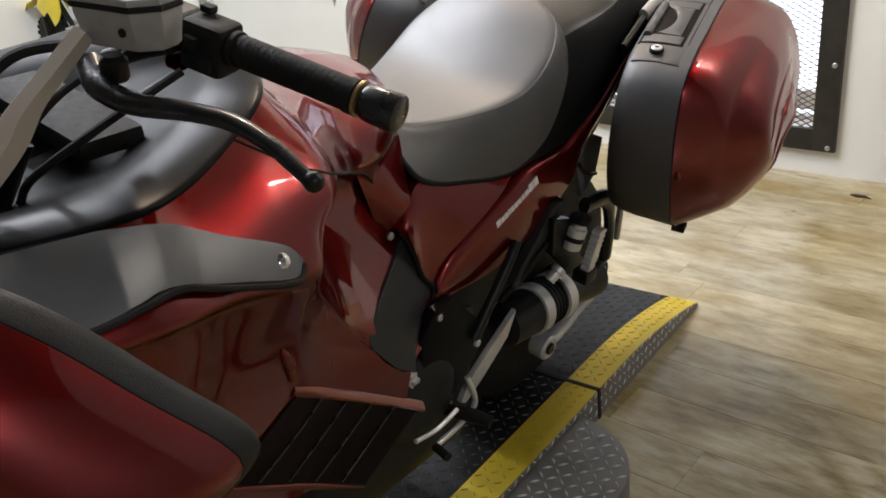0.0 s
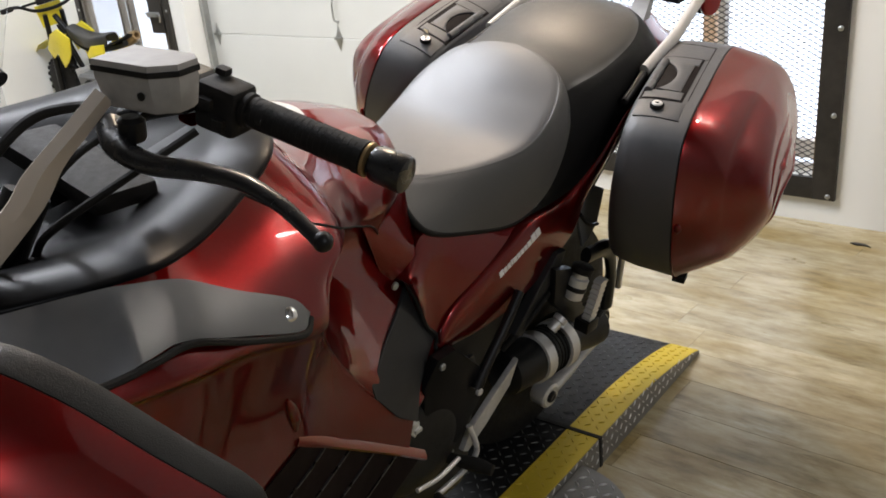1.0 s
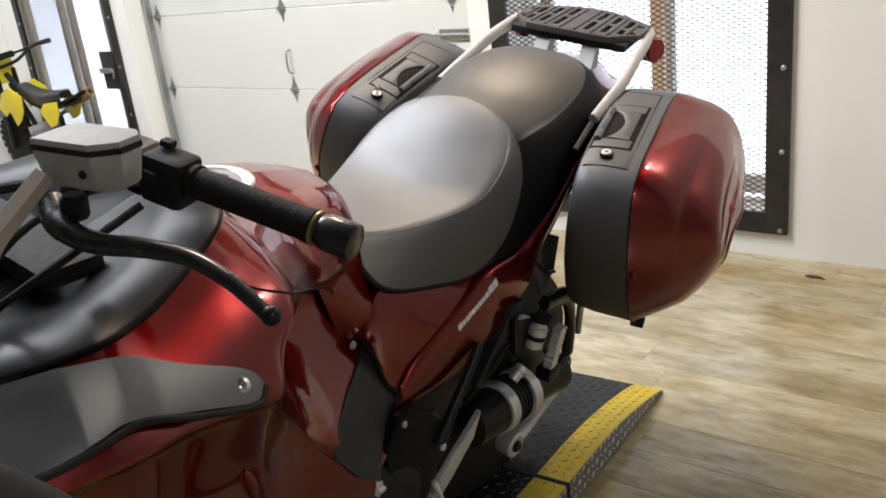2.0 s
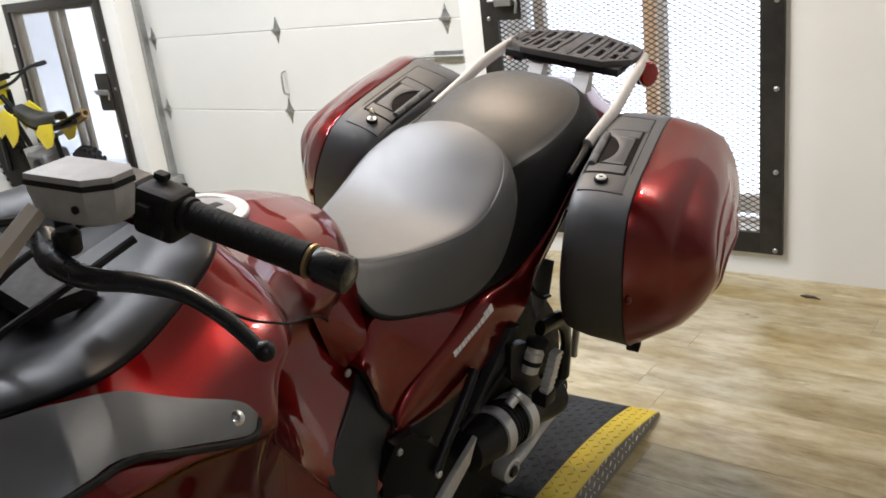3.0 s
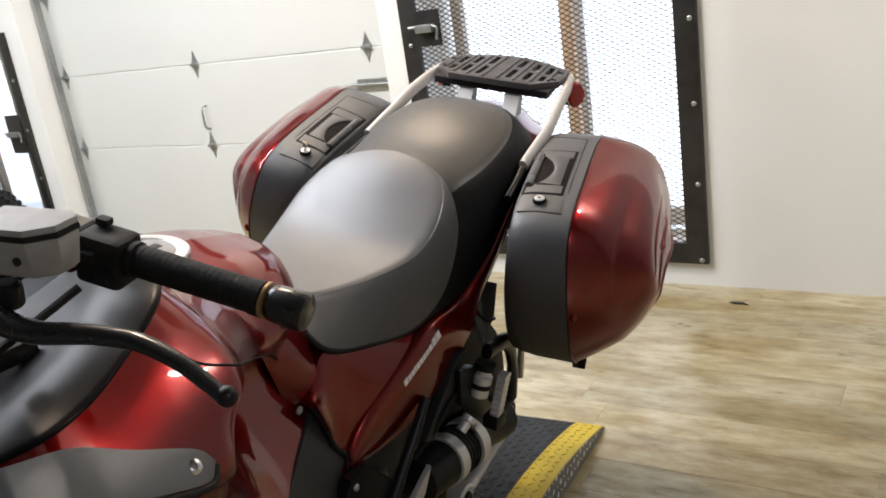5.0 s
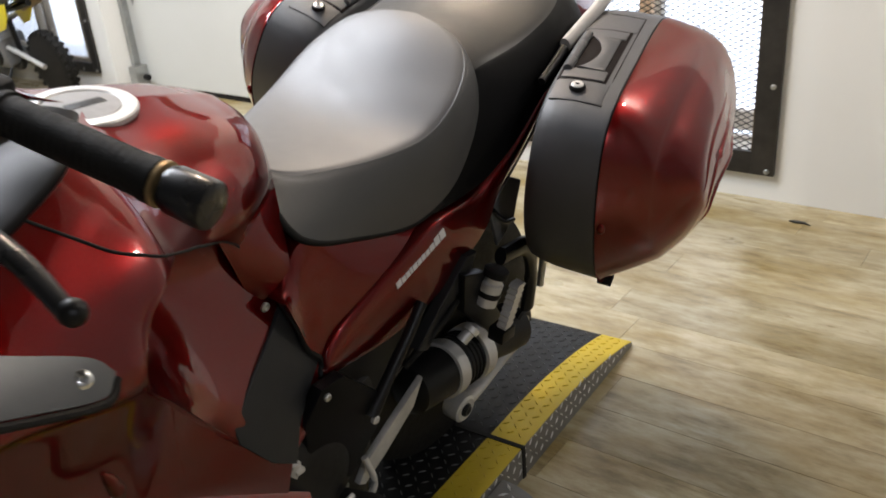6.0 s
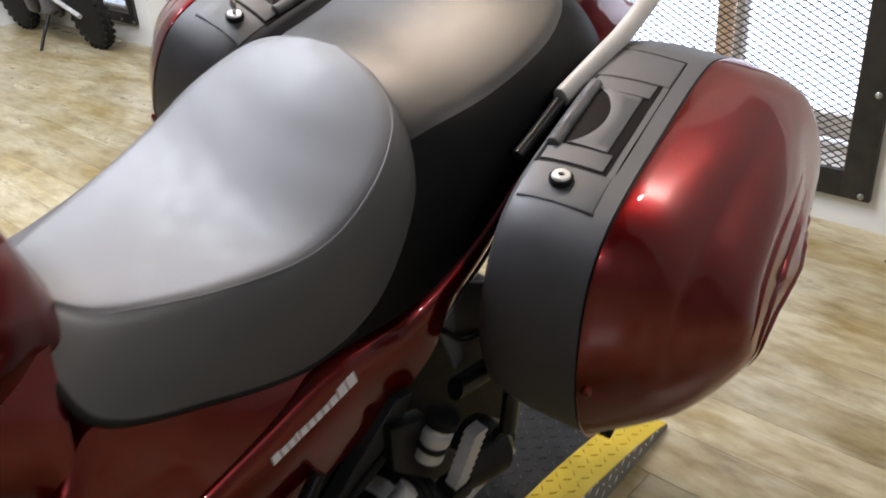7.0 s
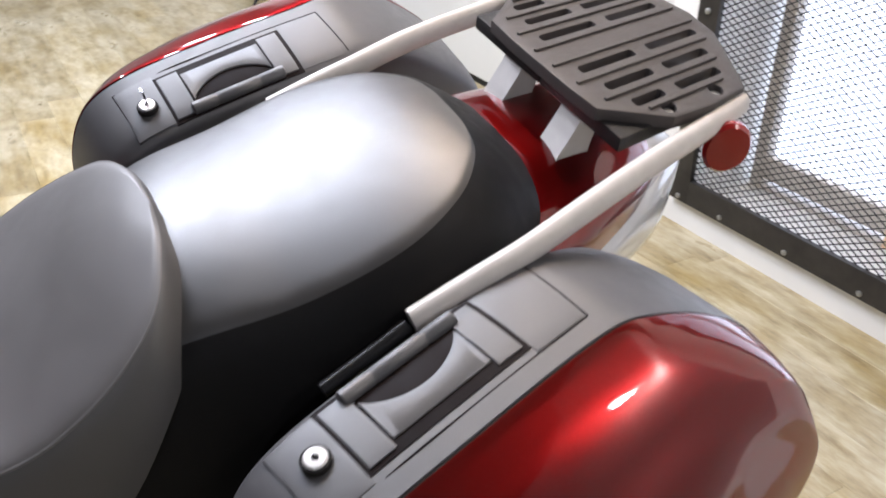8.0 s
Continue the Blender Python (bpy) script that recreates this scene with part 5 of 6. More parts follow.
def bil(s, t):
    p = [np.array(q) for q in (LL, UL, UR, LR)]
    return (p[0] * (1 - s) + p[1] * s) * (1 - t) + (p[3] * (1 - s) + p[2] * s) * t


for sgn in (1, -1):
    bm = vent_panel()
    # flat dark panel on the unbroken fairing stands for the vent's unlit depth
    vent = part("side_vent", bm if sgn > 0 else flip_x(bm), HOLLOW_BLACK, bike, "black louvred fairing vent")
    for t in (0.18, 0.38, 0.58, 0.78):
        rows = []
        for s in np.linspace(0.03, 0.97, 9):
            y, z = bil(s, t)
            y2, z2 = bil(s, t + 0.012)
            x, x2 = surf_x(y, z), surf_x(y2, z2)
            rows.append([Vector((x + 0.002, y, z)), Vector((x + 0.006, y, z)), Vector((x2 + 0.006, y2, z2)), Vector((x2 + 0.002, y2, z2))])
        bm = bmesh.new()
        add_grid(bm, rows, True, True)
        part("louvre", bm if sgn > 0 else flip_x(bm), GLOSS_BLACK, vent)
    rows = []
    for k, t in enumerate(np.linspace(-0.03, 1.04, 16)):
        y, z = bil(1.0, t)
        x, w = surf_x(y, z), 0.4 + 0.6 * min(1, k / 5)
        rows.append([Vector((x - 0.003, y + 0.007, z + 0.009)), Vector((x + 0.006 * w, y + 0.003, z + 0.004)), Vector((x + 0.009 * w, y, z)), Vector((x + 0.007 * w, y - 0.002, z - 0.003)), Vector((x - 0.002, y - 0.003, z - 0.004))])
    bm = bmesh.new()
    add_grid(bm, rows, True, True)
    bmesh.ops.recalc_face_normals(bm, faces=bm.faces)
    part("vent_ledge", bm if sgn > 0 else flip_x(bm), RED, vent)
    lip = [bil(-0.04, t) for t in np.linspace(-0.02, 1.02, 8)]
    bm = tube_bm([(surf_x(*p) + 0.001, *p) for p in lip], [0.001, 0.005, 0.006, 0.005, 0.001], 40, 10)
    part("vent_lip", bm if sgn > 0 else flip_x(bm), RED, vent)
    ridge = [(0.394, 0.742), (0.401, 0.725), (0.409, 0.702), (0.413, 0.676)]
    bm = tube_bm([(surf_x(*p) + 0.001, *p) for p in ridge], [0.002, 0.007, 0.009, 0.003], 24, 12)
    part("vent_tab", bm if sgn > 0 else flip_x(bm), RED, vent)

# seam where the fairing meets the tank
SEAM_LINE = [(0.40, 0.997), (0.426, 0.979), (0.453, 0.960), (0.485, 0.945), (0.53, 0.918), (0.57, 0.895), (0.60, 0.876), (0.643, 0.852), (0.69, 0.810), (0.72, 0.765)]
both_sides("seam_trim", lambda: tube_bm([(surf(u_at(y), join_v(u_at(y)), TANK)[0] + 0.0006 if y > 0.51 else surf_x(y, z) + 0.0004, y, z) for y, z in spline(SEAM_LINE, 30)], 0.0017, 60, 8), RUBBER, bike)
bm = lathe([(0, 0.007), (0.003, 0.007), (0.0045, 0.004), (0.003, 0.002)], (surf_x(0.715, 0.712), 0.715, 0.712), (surf_x(0.715, 0.712) + 0.1, 0.715, 0.712), 16)
part("tank_bolt", bm, STEEL, bike)

# plain blocks where the side panel carries a decal
DEC_A, DEC_B = Vector((0.2, 0.938, 0.650)), Vector((0.21, 1.066, 0.706))
for sgn in (1, -1):
    t1 = 0.0
    for wide, high in ((9, 11), (7, 9), (7, 9), (4, 10), (8, 9), (7, 9), (7, 9), (7, 9), (9, 10), (10, 14), (10, 14)):
        t0, t1 = t1 + 0.013, t1 + 0.010 + wide / 110
        up = Vector((-0.1, -0.22, 0.9)).normalized() * (high * 0.001)
        a, b = DEC_A.lerp(DEC_B, t0), DEC_A.lerp(DEC_B, t1)
        bm = bmesh.new()
        o = Vector((0.0012, 0, 0))
        quad = [Vector((panel_x(p.y, p.z) + 0.0002, p.y, p.z)) for p in (a, b, b + up, a + up)]
        vs = [bm.verts.new(p) for p in quad + [p + o for p in quad]]
        for f in ((0, 1, 2, 3), (4, 5, 6, 7), (0, 1, 5, 4), (1, 2, 6, 5), (2, 3, 7, 6), (3, 0, 4, 7)):
            bm.faces.new([vs[i] for i in f])
        part("decal_bar", bm if sgn > 0 else flip_x(bm), LETTER, bike, smooth=False)

# ---- engine, frame and rear drive on the left ----
engine = part("engine", box((-0.215, 0.46, 0.20), (0.205, 0.90, 0.52), 0.05, None, 4), DARK_METAL, bike, "black engine casing")
part("clutch_cover", lathe([(0, 0.10), (0.012, 0.10), (0.02, 0.09), (0.024, 0.06), (0.025, 0.02)], (0.200, 0.74, 0.40), (0.30, 0.74, 0.40), 40), BLACK_PLASTIC, engine)
for y, z in ((0.874, 0.46), (0.80, 0.50), (0.67, 0.47), (0.66, 0.36), (0.82, 0.33)):
    part("casing_bolt", lathe([(0, 0.008), (0.006, 0.008), (0.008, 0.006), (0.007, 0.003)], (0.205, y, z), (0.3, y, z), 12), STEEL, engine)
rod = part("frame_rod", tube_bm([(0.226, 0.858, 0.466), (0.222, 0.90, 0.515), (0.216, 0.95, 0.566), (0.208, 0.99, 0.605)], [0.0115, 0.010, 0.0095, 0.0095], 20, 12), DARK_METAL, bike, "straight black frame strut")
part("rod_bolt", lathe([(0, 0.0075), (0.005, 0.0075), (0.007, 0.005), (0.006, 0.002)], (0.232, 0.858, 0.464), (0.30, 0.858, 0.464), 12), ALU, rod)
part("rail_plate", slab([(0.985, 0.512), (1.012, 0.497), (1.118, 0.613), (1.128, 0.640), (1.10, 0.642)], lambda y, z: 0.212, 0.02), GREY_PLASTIC, bike, "dark grey frame rail")
part("shield", slab([(0.845, 0.545), (0.90, 0.548), (0.955, 0.556), (0.985, 0.548), (0.93, 0.520), (0.86, 0.512)], lambda y, z: 0.178, 0.01), CAST, bike, "pale metal heat shield")
part("seat_rail", tube_bm([(0.17, 0.96, 0.46), (0.17, 1.08, 0.57), (0.165, 1.22, 0.70), (0.16, 1.34, 0.80)], [0.018, 0.02, 0.018, 0.014], 30, 12), DARK_METAL, bike)
part("frame_plate", prism([(0.83, 0.60), (0.90, 0.57), (1.0, 0.60), (1.03, 0.585), (1.0, 0.52), (0.92, 0.42), (0.84, 0.40), (0.78, 0.48)], 0.15, 0.19, "x", 0.006), DARK_METAL, bike)
shaft = part("swingarm", lathe([(0, 0.030), (0.01, 0.046), (0.09, 0.050), (0.13, 0.052), (0.20, 0.048), (0.24, 0.040), (0.30, 0.048), (0.34, 0.05), (0.36, 0.035)], (0.165, 1.02, 0.372), (0.165, 1.50, 0.325), 28), DARK_METAL, bike, "black shaft-drive swingarm with silver bands")
for y in (1.115, 1.200):
    z = 0.372 - (y - 1.02) * 0.047 / 0.48
    part("band", lathe([(0, 0.048), (0.002, 0.0555), (0.029, 0.0555), (0.031, 0.048)], (0.165, y, z), (0.165, y + 0.48, z - 0.047), 28), ALU, shaft)
for k in range(4):
    y = 1.150 + k * 0.012
    z = 0.372 - (y - 1.02) * 0.047 / 0.48
    part("boot_fold", lathe([(0, 0.048), (0.004, 0.0535), (0.008, 0.048)], (0.165, y, z), (0.165, y + 0.48, z - 0.047), 24), RUBBER, shaft)
arm = part("torque_arm", tube_bm([(0.180, 1.176, 0.254), (0.178, 1.235, 0.258), (0.172, 1.303, 0.278), (0.17, 1.40, 0.31)], [0.020, 0.017, 0.019, 0.022], 30, 14, flat=0.7), CAST, bike, "cast silver lower drive arm")
part("arm_eye", lathe([(0, 0.026), (0.004, 0.029), (0.036, 0.029), (0.040, 0.024), (0.038, 0.016)], (0.160, 1.172, 0.252), (0.30, 1.172, 0.252), 24), CAST, arm)
part("eye_bolt", lathe([(0, 0.014), (0.004, 0.014), (0.007, 0.010), (0.006, 0.004)], (0.198, 1.172, 0.252), (0.30, 1.172, 0.252), 12), DARK_METAL, arm)
part("final_drive", lathe([(0, 0.06), (0.02, 0.075), (0.05, 0.075), (0.07, 0.05), (0.072, 0.02)], (0.10, 1.275, 0.31), (0.25, 1.275, 0.31), 36), DARK_METAL, bike)
hub = part("hub_cap", lathe([(0, 0.034), (0.012, 0.034), (0.016, 0.028), (0.014, 0.022), (0.016, 0.016), (0.018, 0.010), (0.012, 0.006)], (0.180, 1.356, 0.357), (0.3, 1.356, 0.357), 30), DARK_METAL, bike)
part("hub_ring", lathe([(0, 0.020), (0.003, 0.020), (0.003, 0.014), (0, 0.014)], (0.194, 1.356, 0.357), (0.3, 1.356, 0.357), 28), STEEL, hub)
# pillion footpeg, serrated, folded up
peg_bracket = part("peg_bracket", prism([(1.08, 0.62), (1.14, 0.60), (1.20, 0.49), (1.235, 0.45), (1.22, 0.43), (1.17, 0.46), (1.09, 0.54)], 0.205, 0.225, "x", 0.005), DARK_METAL, bike)
bm = box((0.238, 1.150, 0.460), (0.272, 1.190, 0.487), 0.006)
part("peg_hinge", bm, DARK_METAL, peg_bracket)
bm = bmesh.new()
rows = []
for k in range(19):
    z = 0.478 + k * 0.005
    w = 0.0085 + (0.0055 if k % 2 else 0)
    yc = 1.166 + k * 0.0017
    rows.append([Vector((x, y, z)) for x, y in ((0.250, yc - w), (0.268, yc - w), (0.268, yc + w), (0.250, yc + w))])
add_grid(bm, rows, True, True)
part("pillion_peg", bm, ALU, peg_bracket, "serrated aluminium pillion peg")
res2 = part("rear_reservoir", lathe([(0, 0.014), (0.003, 0.019), (0.045, 0.020), (0.048, 0.016), (0.056, 0.016), (0.058, 0.010)], (0.232, 1.140, 0.535), (0.238, 1.158, 0.61), 22), ALU, bike, "silver remote reservoir")
part("reservoir_lid", lathe([(0, 0.022), (0.012, 0.022), (0.015, 0.018)], (0.237, 1.1535, 0.592), (0.243, 1.1715, 0.667), 20), RUBBER, res2)
part("reservoir_band", lathe([(0, 0.0205), (0.002, 0.0215), (0.008, 0.0215), (0.010, 0.0205)], (0.2335, 1.1445, 0.554), (0.2395, 1.1625, 0.629), 20), DARK_METAL, res2)
part("banjo", lathe([(0, 0.011), (0.02, 0.011), (0.022, 0.015), (0.032, 0.015), (0.034, 0.008)], (0.228, 1.085, 0.485), (0.24, 1.13, 0.525), 16), ALU, bike)
part("hose", tube_bm([(0.20, 1.10, 0.55), (0.215, 1.07, 0.56), (0.21, 1.02, 0.52), (0.19, 0.98, 0.47)], 0.006, 24, 10), RUBBER, bike)
plate = part("case_plate", slab([(1.185, 0.690), (1.235, 0.735), (1.275, 0.715), (1.268, 0.640), (1.225, 0.600)], lambda y, z: 0.192, 0.006), CAST_DARK, bike, "dull grey triangular case bracket")
part("plate_rib", tube_bm([(0.195, 1.19, 0.688), (0.197, 1.225, 0.655), (0.195, 1.262, 0.642)], 0.004, 16, 8), DARK_METAL, plate)
part("case_bracket", tube_bm([(0.215, 1.20, 0.60), (0.21, 1.29, 0.58), (0.20, 1.345, 0.50), (0.195, 1.36, 0.40)], [0.012, 0.013, 0.011, 0.012], 30, 10, flat=1.5), DARK_METAL, bike)
part("stay_strut", tube_bm([(0.20, 1.33, 0.62), (0.195, 1.39, 0.55), (0.185, 1.42, 0.42)], 0.008, 20, 10), ALU, bike)
# rider peg, gear pedal and side stand
stand = part("side_stand", prism([(0.984, 0.466), (0.965, 0.415), (0.900, 0.358), (0.850, 0.323), (0.835, 0.333), (0.855, 0.373), (0.910, 0.415)], 0.215, 0.227, "x", 0.003), CAST, bike, "cast grey heel guard")
part("rider_peg", tube_bm([(0.20, 0.80, 0.33), (0.24, 0.812, 0.334), (0.27, 0.822, 0.337), (0.30, 0.83, 0.339)], [0.010, 0.012, 0.014, 0.010], 20, 14), RUBBER, bike, "black rubber rider footpeg")
pedal = part("gear_pedal", tube_bm([(0.235, 0.835, 0.40), (0.25, 0.845, 0.345), (0.25, 0.81, 0.318), (0.25, 0.738, 0.309)], 0.0055, 24, 10), ALU, bike, "thin alloy gear pedal")
part("gear_rod", tube_bm([(0.245, 0.80, 0.352), (0.25, 0.74, 0.349), (0.25, 0.685, 0.358)], 0.0045, 20, 8), ALU, pedal)
part("pedal_rubber", tube_bm([(0.25, 0.738, 0.309), (0.285, 0.732, 0.311)], 0.008, 8, 12), RUBBER, pedal)
bm = tube_bm([(0.16, 0.56, 0.25), (0.19, 0.53, 0.14), (0.21, 0.50, 0.053)], 0.013, 20, 12)
prop = part("stand_leg", bm, DARK_METAL, bike, "black side stand leg, folded out")
part("stand_foot", box((0.17, 0.46, 0.041), (0.25, 0.54, 0.051), 0.004), DARK_METAL, prop)

# wheels
for y, w, nm in ((-0.24, 0.06, "front_wheel"), (1.275, 0.085, "rear_wheel")):
    r = 0.302
    prof = [(-w, r - 0.09), (-w, r - 0.06), (-w * 0.9, r - 0.025), (-w * 0.5, r - 0.004), (0, r), (w * 0.5, r - 0.004), (w * 0.9, r - 0.025), (w, r - 0.06), (w, r - 0.09)]
    wheel = part(nm, lathe([(a + w, b) for a, b in prof], (-w, y, r), (w, y, r), 48), RUBBER, bike, "black road tyre on an alloy wheel")
    part("rim", lathe([(0.0, r - 0.085), (0.005, r - 0.08), (2 * w - 0.005, r - 0.08), (2 * w, r - 0.085), (2 * w, r - 0.1), (0, r - 0.1)], (-w - 0.002, y, r), (w, y, r), 40), DARK_METAL, wheel)
    part("wheel_hub", lathe([(0, 0.05), (0.02, 0.06), (0.1, 0.06), (0.12, 0.05)], (-0.06, y, r), (0.06, y, r), 24), DARK_METAL, wheel)
    for k in range(6):
        a = k * math.pi / 3
        part("spoke", tube_bm([(0, y + 0.05 * math.cos(a), r + 0.05 * math.sin(a)), (0, y + 0.21 * math.cos(a), r + 0.21 * math.sin(a))], 0.014, 8, 8), DARK_METAL, wheel)
for y, z in ((0.764, 0.563), (0.870, 0.466)):
    part("guard_bolt", lathe([(0, 0.0065), (0.004, 0.0065), (0.006, 0.0045), (0.005, 0.002)], (0.221, y, z), (0.3, y, z), 12), STEEL, bike)
# satin guard over the casing and a ribbed cast boss in front of it
part("engine_guard", prism([(0.722, 0.535), (0.755, 0.580), (0.800, 0.580), (0.880, 0.498), (0.882, 0.430), (0.823, 0.358), (0.733, 0.405)], 0.200, 0.222, "x", 0.006), SATIN_BLACK, bike, "satin black engine guard")
boss = part("cast_boss", prism([(0.662, 0.548), (0.680, 0.540), (0.712, 0.470), (0.702, 0.448), (0.684, 0.470)], 0.205, 0.226, "x", 0.005), CAST, bike, "ribbed cast bracket")
for k in range(5):
    part("boss_rib", box((0.222, 0.666 + k * 0.008, 0.528 - k * 0.017), (0.230, 0.682 + k * 0.008, 0.536 - k * 0.017), 0.002), CAST, boss)
both_sides("fork_leg", lambda: tube_bm([(0.10, -0.24, 0.30), (0.10, 0.04, 0.75), (0.10, 0.21, 1.02)], 0.024, 12, 14), DARK_METAL, bike)

# ---- windscreen ----
GLASS_CLEAR = material("clear_screen", (0.95, 0.97, 0.97), 0.03)
GLASS_CLEAR.node_tree.nodes["Principled BSDF"].inputs["Transmission Weight"].default_value = 1.0
GLASS_CLEAR.node_tree.nodes["Principled BSDF"].inputs["IOR"].default_value = 1.05
FROST = material("beige_screen_strut", (0.46, 0.40, 0.33), 0.42, 0, 0.05, 20)
bm = bmesh.new()
rows = []
for dz, dy, sc in ((0.0, 0.0, 1.0), (0.10, 0.03, 0.96), (0.20, 0.075, 0.86), (0.27, 0.115, 0.70)):
    rows.append([(x * sc, y + dy, z + dz) for x, y, z in ((-0.32, 0.10, 1.13), (-0.27, -0.02, 1.10), (-0.15, -0.12, 1.08), (0, -0.15, 1.07), (0.15, -0.12, 1.08), (0.27, -0.02, 1.10), (0.32, 0.10, 1.13))])
rows = np.array(rows)
dense = np.stack([spline(rows[:, k], 14) for k in range(7)], 1)
add_grid(bm, [[Vector(p) for p in spline(r, 40)] for r in dense])
screen = part("windscreen", shell(bm, 0.004), GLASS_CLEAR, bike, "clear curved windscreen")
screen.visible_shadow = False


def screen_strut():
    """Flat tapering strut with a fold along it, under the screen's edge."""
    outer = spline([(0.222, 0.240, 1.160), (0.222, 0.200, 1.128), (0.222, 0.161, 1.097), (0.222, 0.136, 1.068), (0.210, 0.070, 1.010)], 20)
    inner = spline([(0.220, 0.256, 1.142), (0.220, 0.226, 1.116), (0.220, 0.199, 1.092), (0.218, 0.172, 1.054), (0.205, 0.110, 0.990)], 20)
    bm = bmesh.new()
    g = []
    for a, b in zip(outer, inner):
        g.append([Vector(a), Vector(a * 0.62 + b * 0.38 + np.array((0.006, 0, 0))), Vector(b)])
    add_grid(bm, g)
    return shell(bm, 0.004)


both_sides("screen_edge", screen_strut, FROST, screen)

# ---------- lift platform ----------
lift = thing("bike_lift", pose(0.047, 1.964, 0, 0, 0, 3.1), "low black tread-plate bike lift with yellow edge stripes", "bike lift")
# in its own frame: x 0 is the left edge, y 0 the tail of the ramp, forwards is minus y
TOP = 0.08
CRACK = -0.62


def ramp_z(y):
    t = min(1.0, -y / 0.50)
    return 0.012 + (TOP - 0.012) * math.sin(t * math.pi / 2) ** 0.85 if y < 0 else 0.012


def strip(x0, x1, y0, y1, lift_z, base, n=24):
    bm = bmesh.new()
    rows = [[Vector((x0, y, base)), Vector((x1, y, base)), Vector((x1, y, ramp_z(y) + lift_z)), Vector((x0, y, ramp_z(y) + lift_z))] for y in np.linspace(y0, y1, n)]
    add_grid(bm, rows, True, True)
    return bm


ramp = part("ramp", strip(-0.76, -0.001, 0.0, CRACK + 0.006, 0, 0.0), PLATE_BLACK, lift, "black tread-plate ramp")
deck = part("deck", strip(-0.76, -0.001, CRACK - 0.006, -3.0, 0, 0.0, 6), PLATE_BLACK, lift, "black tread-plate deck")
for host, y0, y1 in ((ramp, 0.0, CRACK + 0.006), (deck, CRACK - 0.006, -3.0)):
    part("edge_stripe", strip(-0.086, -0.0005, y0, y1, 0.0012, 0.01), PLATE_YELLOW, host, "scuffed yellow edge stripe")
    part("side_skirt", strip(-0.002, 0.0015, y0, y1, -0.001, 0.001), PLATE_STEEL, host, "bare tread-plate skirt")
part("joint_strap", strip(-0.30, 0.004, CRACK + 0.006, CRACK - 0.006, 0.003, 0.0, 3), RUBBER, lift)


def lozenges(region, height, size=(0.019, 0.0042)):
    """Raised tread marks: small pointed bars in a basket pattern; region gives the surface or None."""
    bm = bmesh.new()
    step = 0.0255
    for i in range(-32, 14):
        for j in range(-62, 9):
            x, y = i * step * 0.98, j * step
            z = region(x, y)
            if z is None:
                continue
            a = radians(45 if (i + j) % 2 else -45)
            c, s = math.cos(a), math.sin(a)
            l, w = size[0] / 1, size[1]
            z2 = region(x, y + 0.01)
            tilt = ((z2 if z2 is not None else z) - z) / 0.01
            pts = []
            for dx, dy, h in ((-l / 2, 0, 0), (0, -w / 2, 0), (l / 2, 0, 0), (0, w / 2, 0), (-l * 0.28, 0, height), (0, -w * 0.2, height), (l * 0.28, 0, height), (0, w * 0.2, height)):
                px_, py_ = dx * c - dy * s, dx * s + dy * c
                pts.append(bm.verts.new((x + px_, y + py_, z + tilt * py_ + h)))
            for f in ((4, 5, 6, 7), (0, 1, 5, 4), (1, 2, 6, 5), (2, 3, 7, 6), (3, 0, 4, 7)):
                bm.faces.new([pts[k] for k in f])
    return bm


def zone(x0, x1):
    return lambda x, y: ramp_z(y) + 0.0002 if x0 < x < x1 and -1.55 < y < -0.02 and abs(y - CRACK) > 0.012 else None


tagged(part("tread", lozenges(zone(-0.62, -0.09), 0.0024), TREAD_WORN_LIT, lift, smooth=False), kind="stuff")
tagged(part("tread", lozenges(lambda x, y: (zone(-0.083, -0.003)(x, y) or None) and ramp_z(y) + 0.0013, 0.0022), PLATE_YELLOW, lift, smooth=False), kind="stuff")
# tread on the upright skirt
bm = lozenges(lambda x, y: 0.0 if -0.006 - ramp_z(y) < x < -0.006 and -1.6 < y < -0.03 else None, 0.002)
for v in bm.verts:
    v.co = Vector((0.0017 + v.co.z, v.co.y, -v.co.x))
tagged(part("tread", bm, TREAD_BRIGHT, lift, smooth=False), kind="stuff")

# half-round step plate beside the deck
step = thing("step_plate", pose(0.10, 1.055, 0, 0, 0, 3.1), "half-round bare tread-plate step beside the lift", "step plate")
R_STEP = 0.195
arc = [(R_STEP * math.sin(a), R_STEP * math.cos(a)) for a in np.linspace(0, math.pi, 40)]
part("plate", prism([(0.0, R_STEP), *arc[1:-1], (0.0, -R_STEP)], 0.0, 0.066, "z", 0.003), PLATE_STEEL, step)
bm = lozenges(lambda x, y: 0.0662 if 0.008 < x and math.hypot(x, y) < R_STEP - 0.012 else None, 0.0026, (0.024, 0.0062))
tagged(part("tread", bm, TREAD_BRIGHT, step, smooth=False), kind="stuff")
hose = mesh_object("air_hose", tube_bm([(0.30, 1.12, 0.0085), (0.335, 1.04, 0.0085), (0.33, 0.93, 0.0085), (0.28, 0.80, 0.0085), (0.24, 0.6, 0.0085)], 0.008, 50, 12), RUBBER)
tagged(hose, "black rubber air hose lying on the planks", "hose")

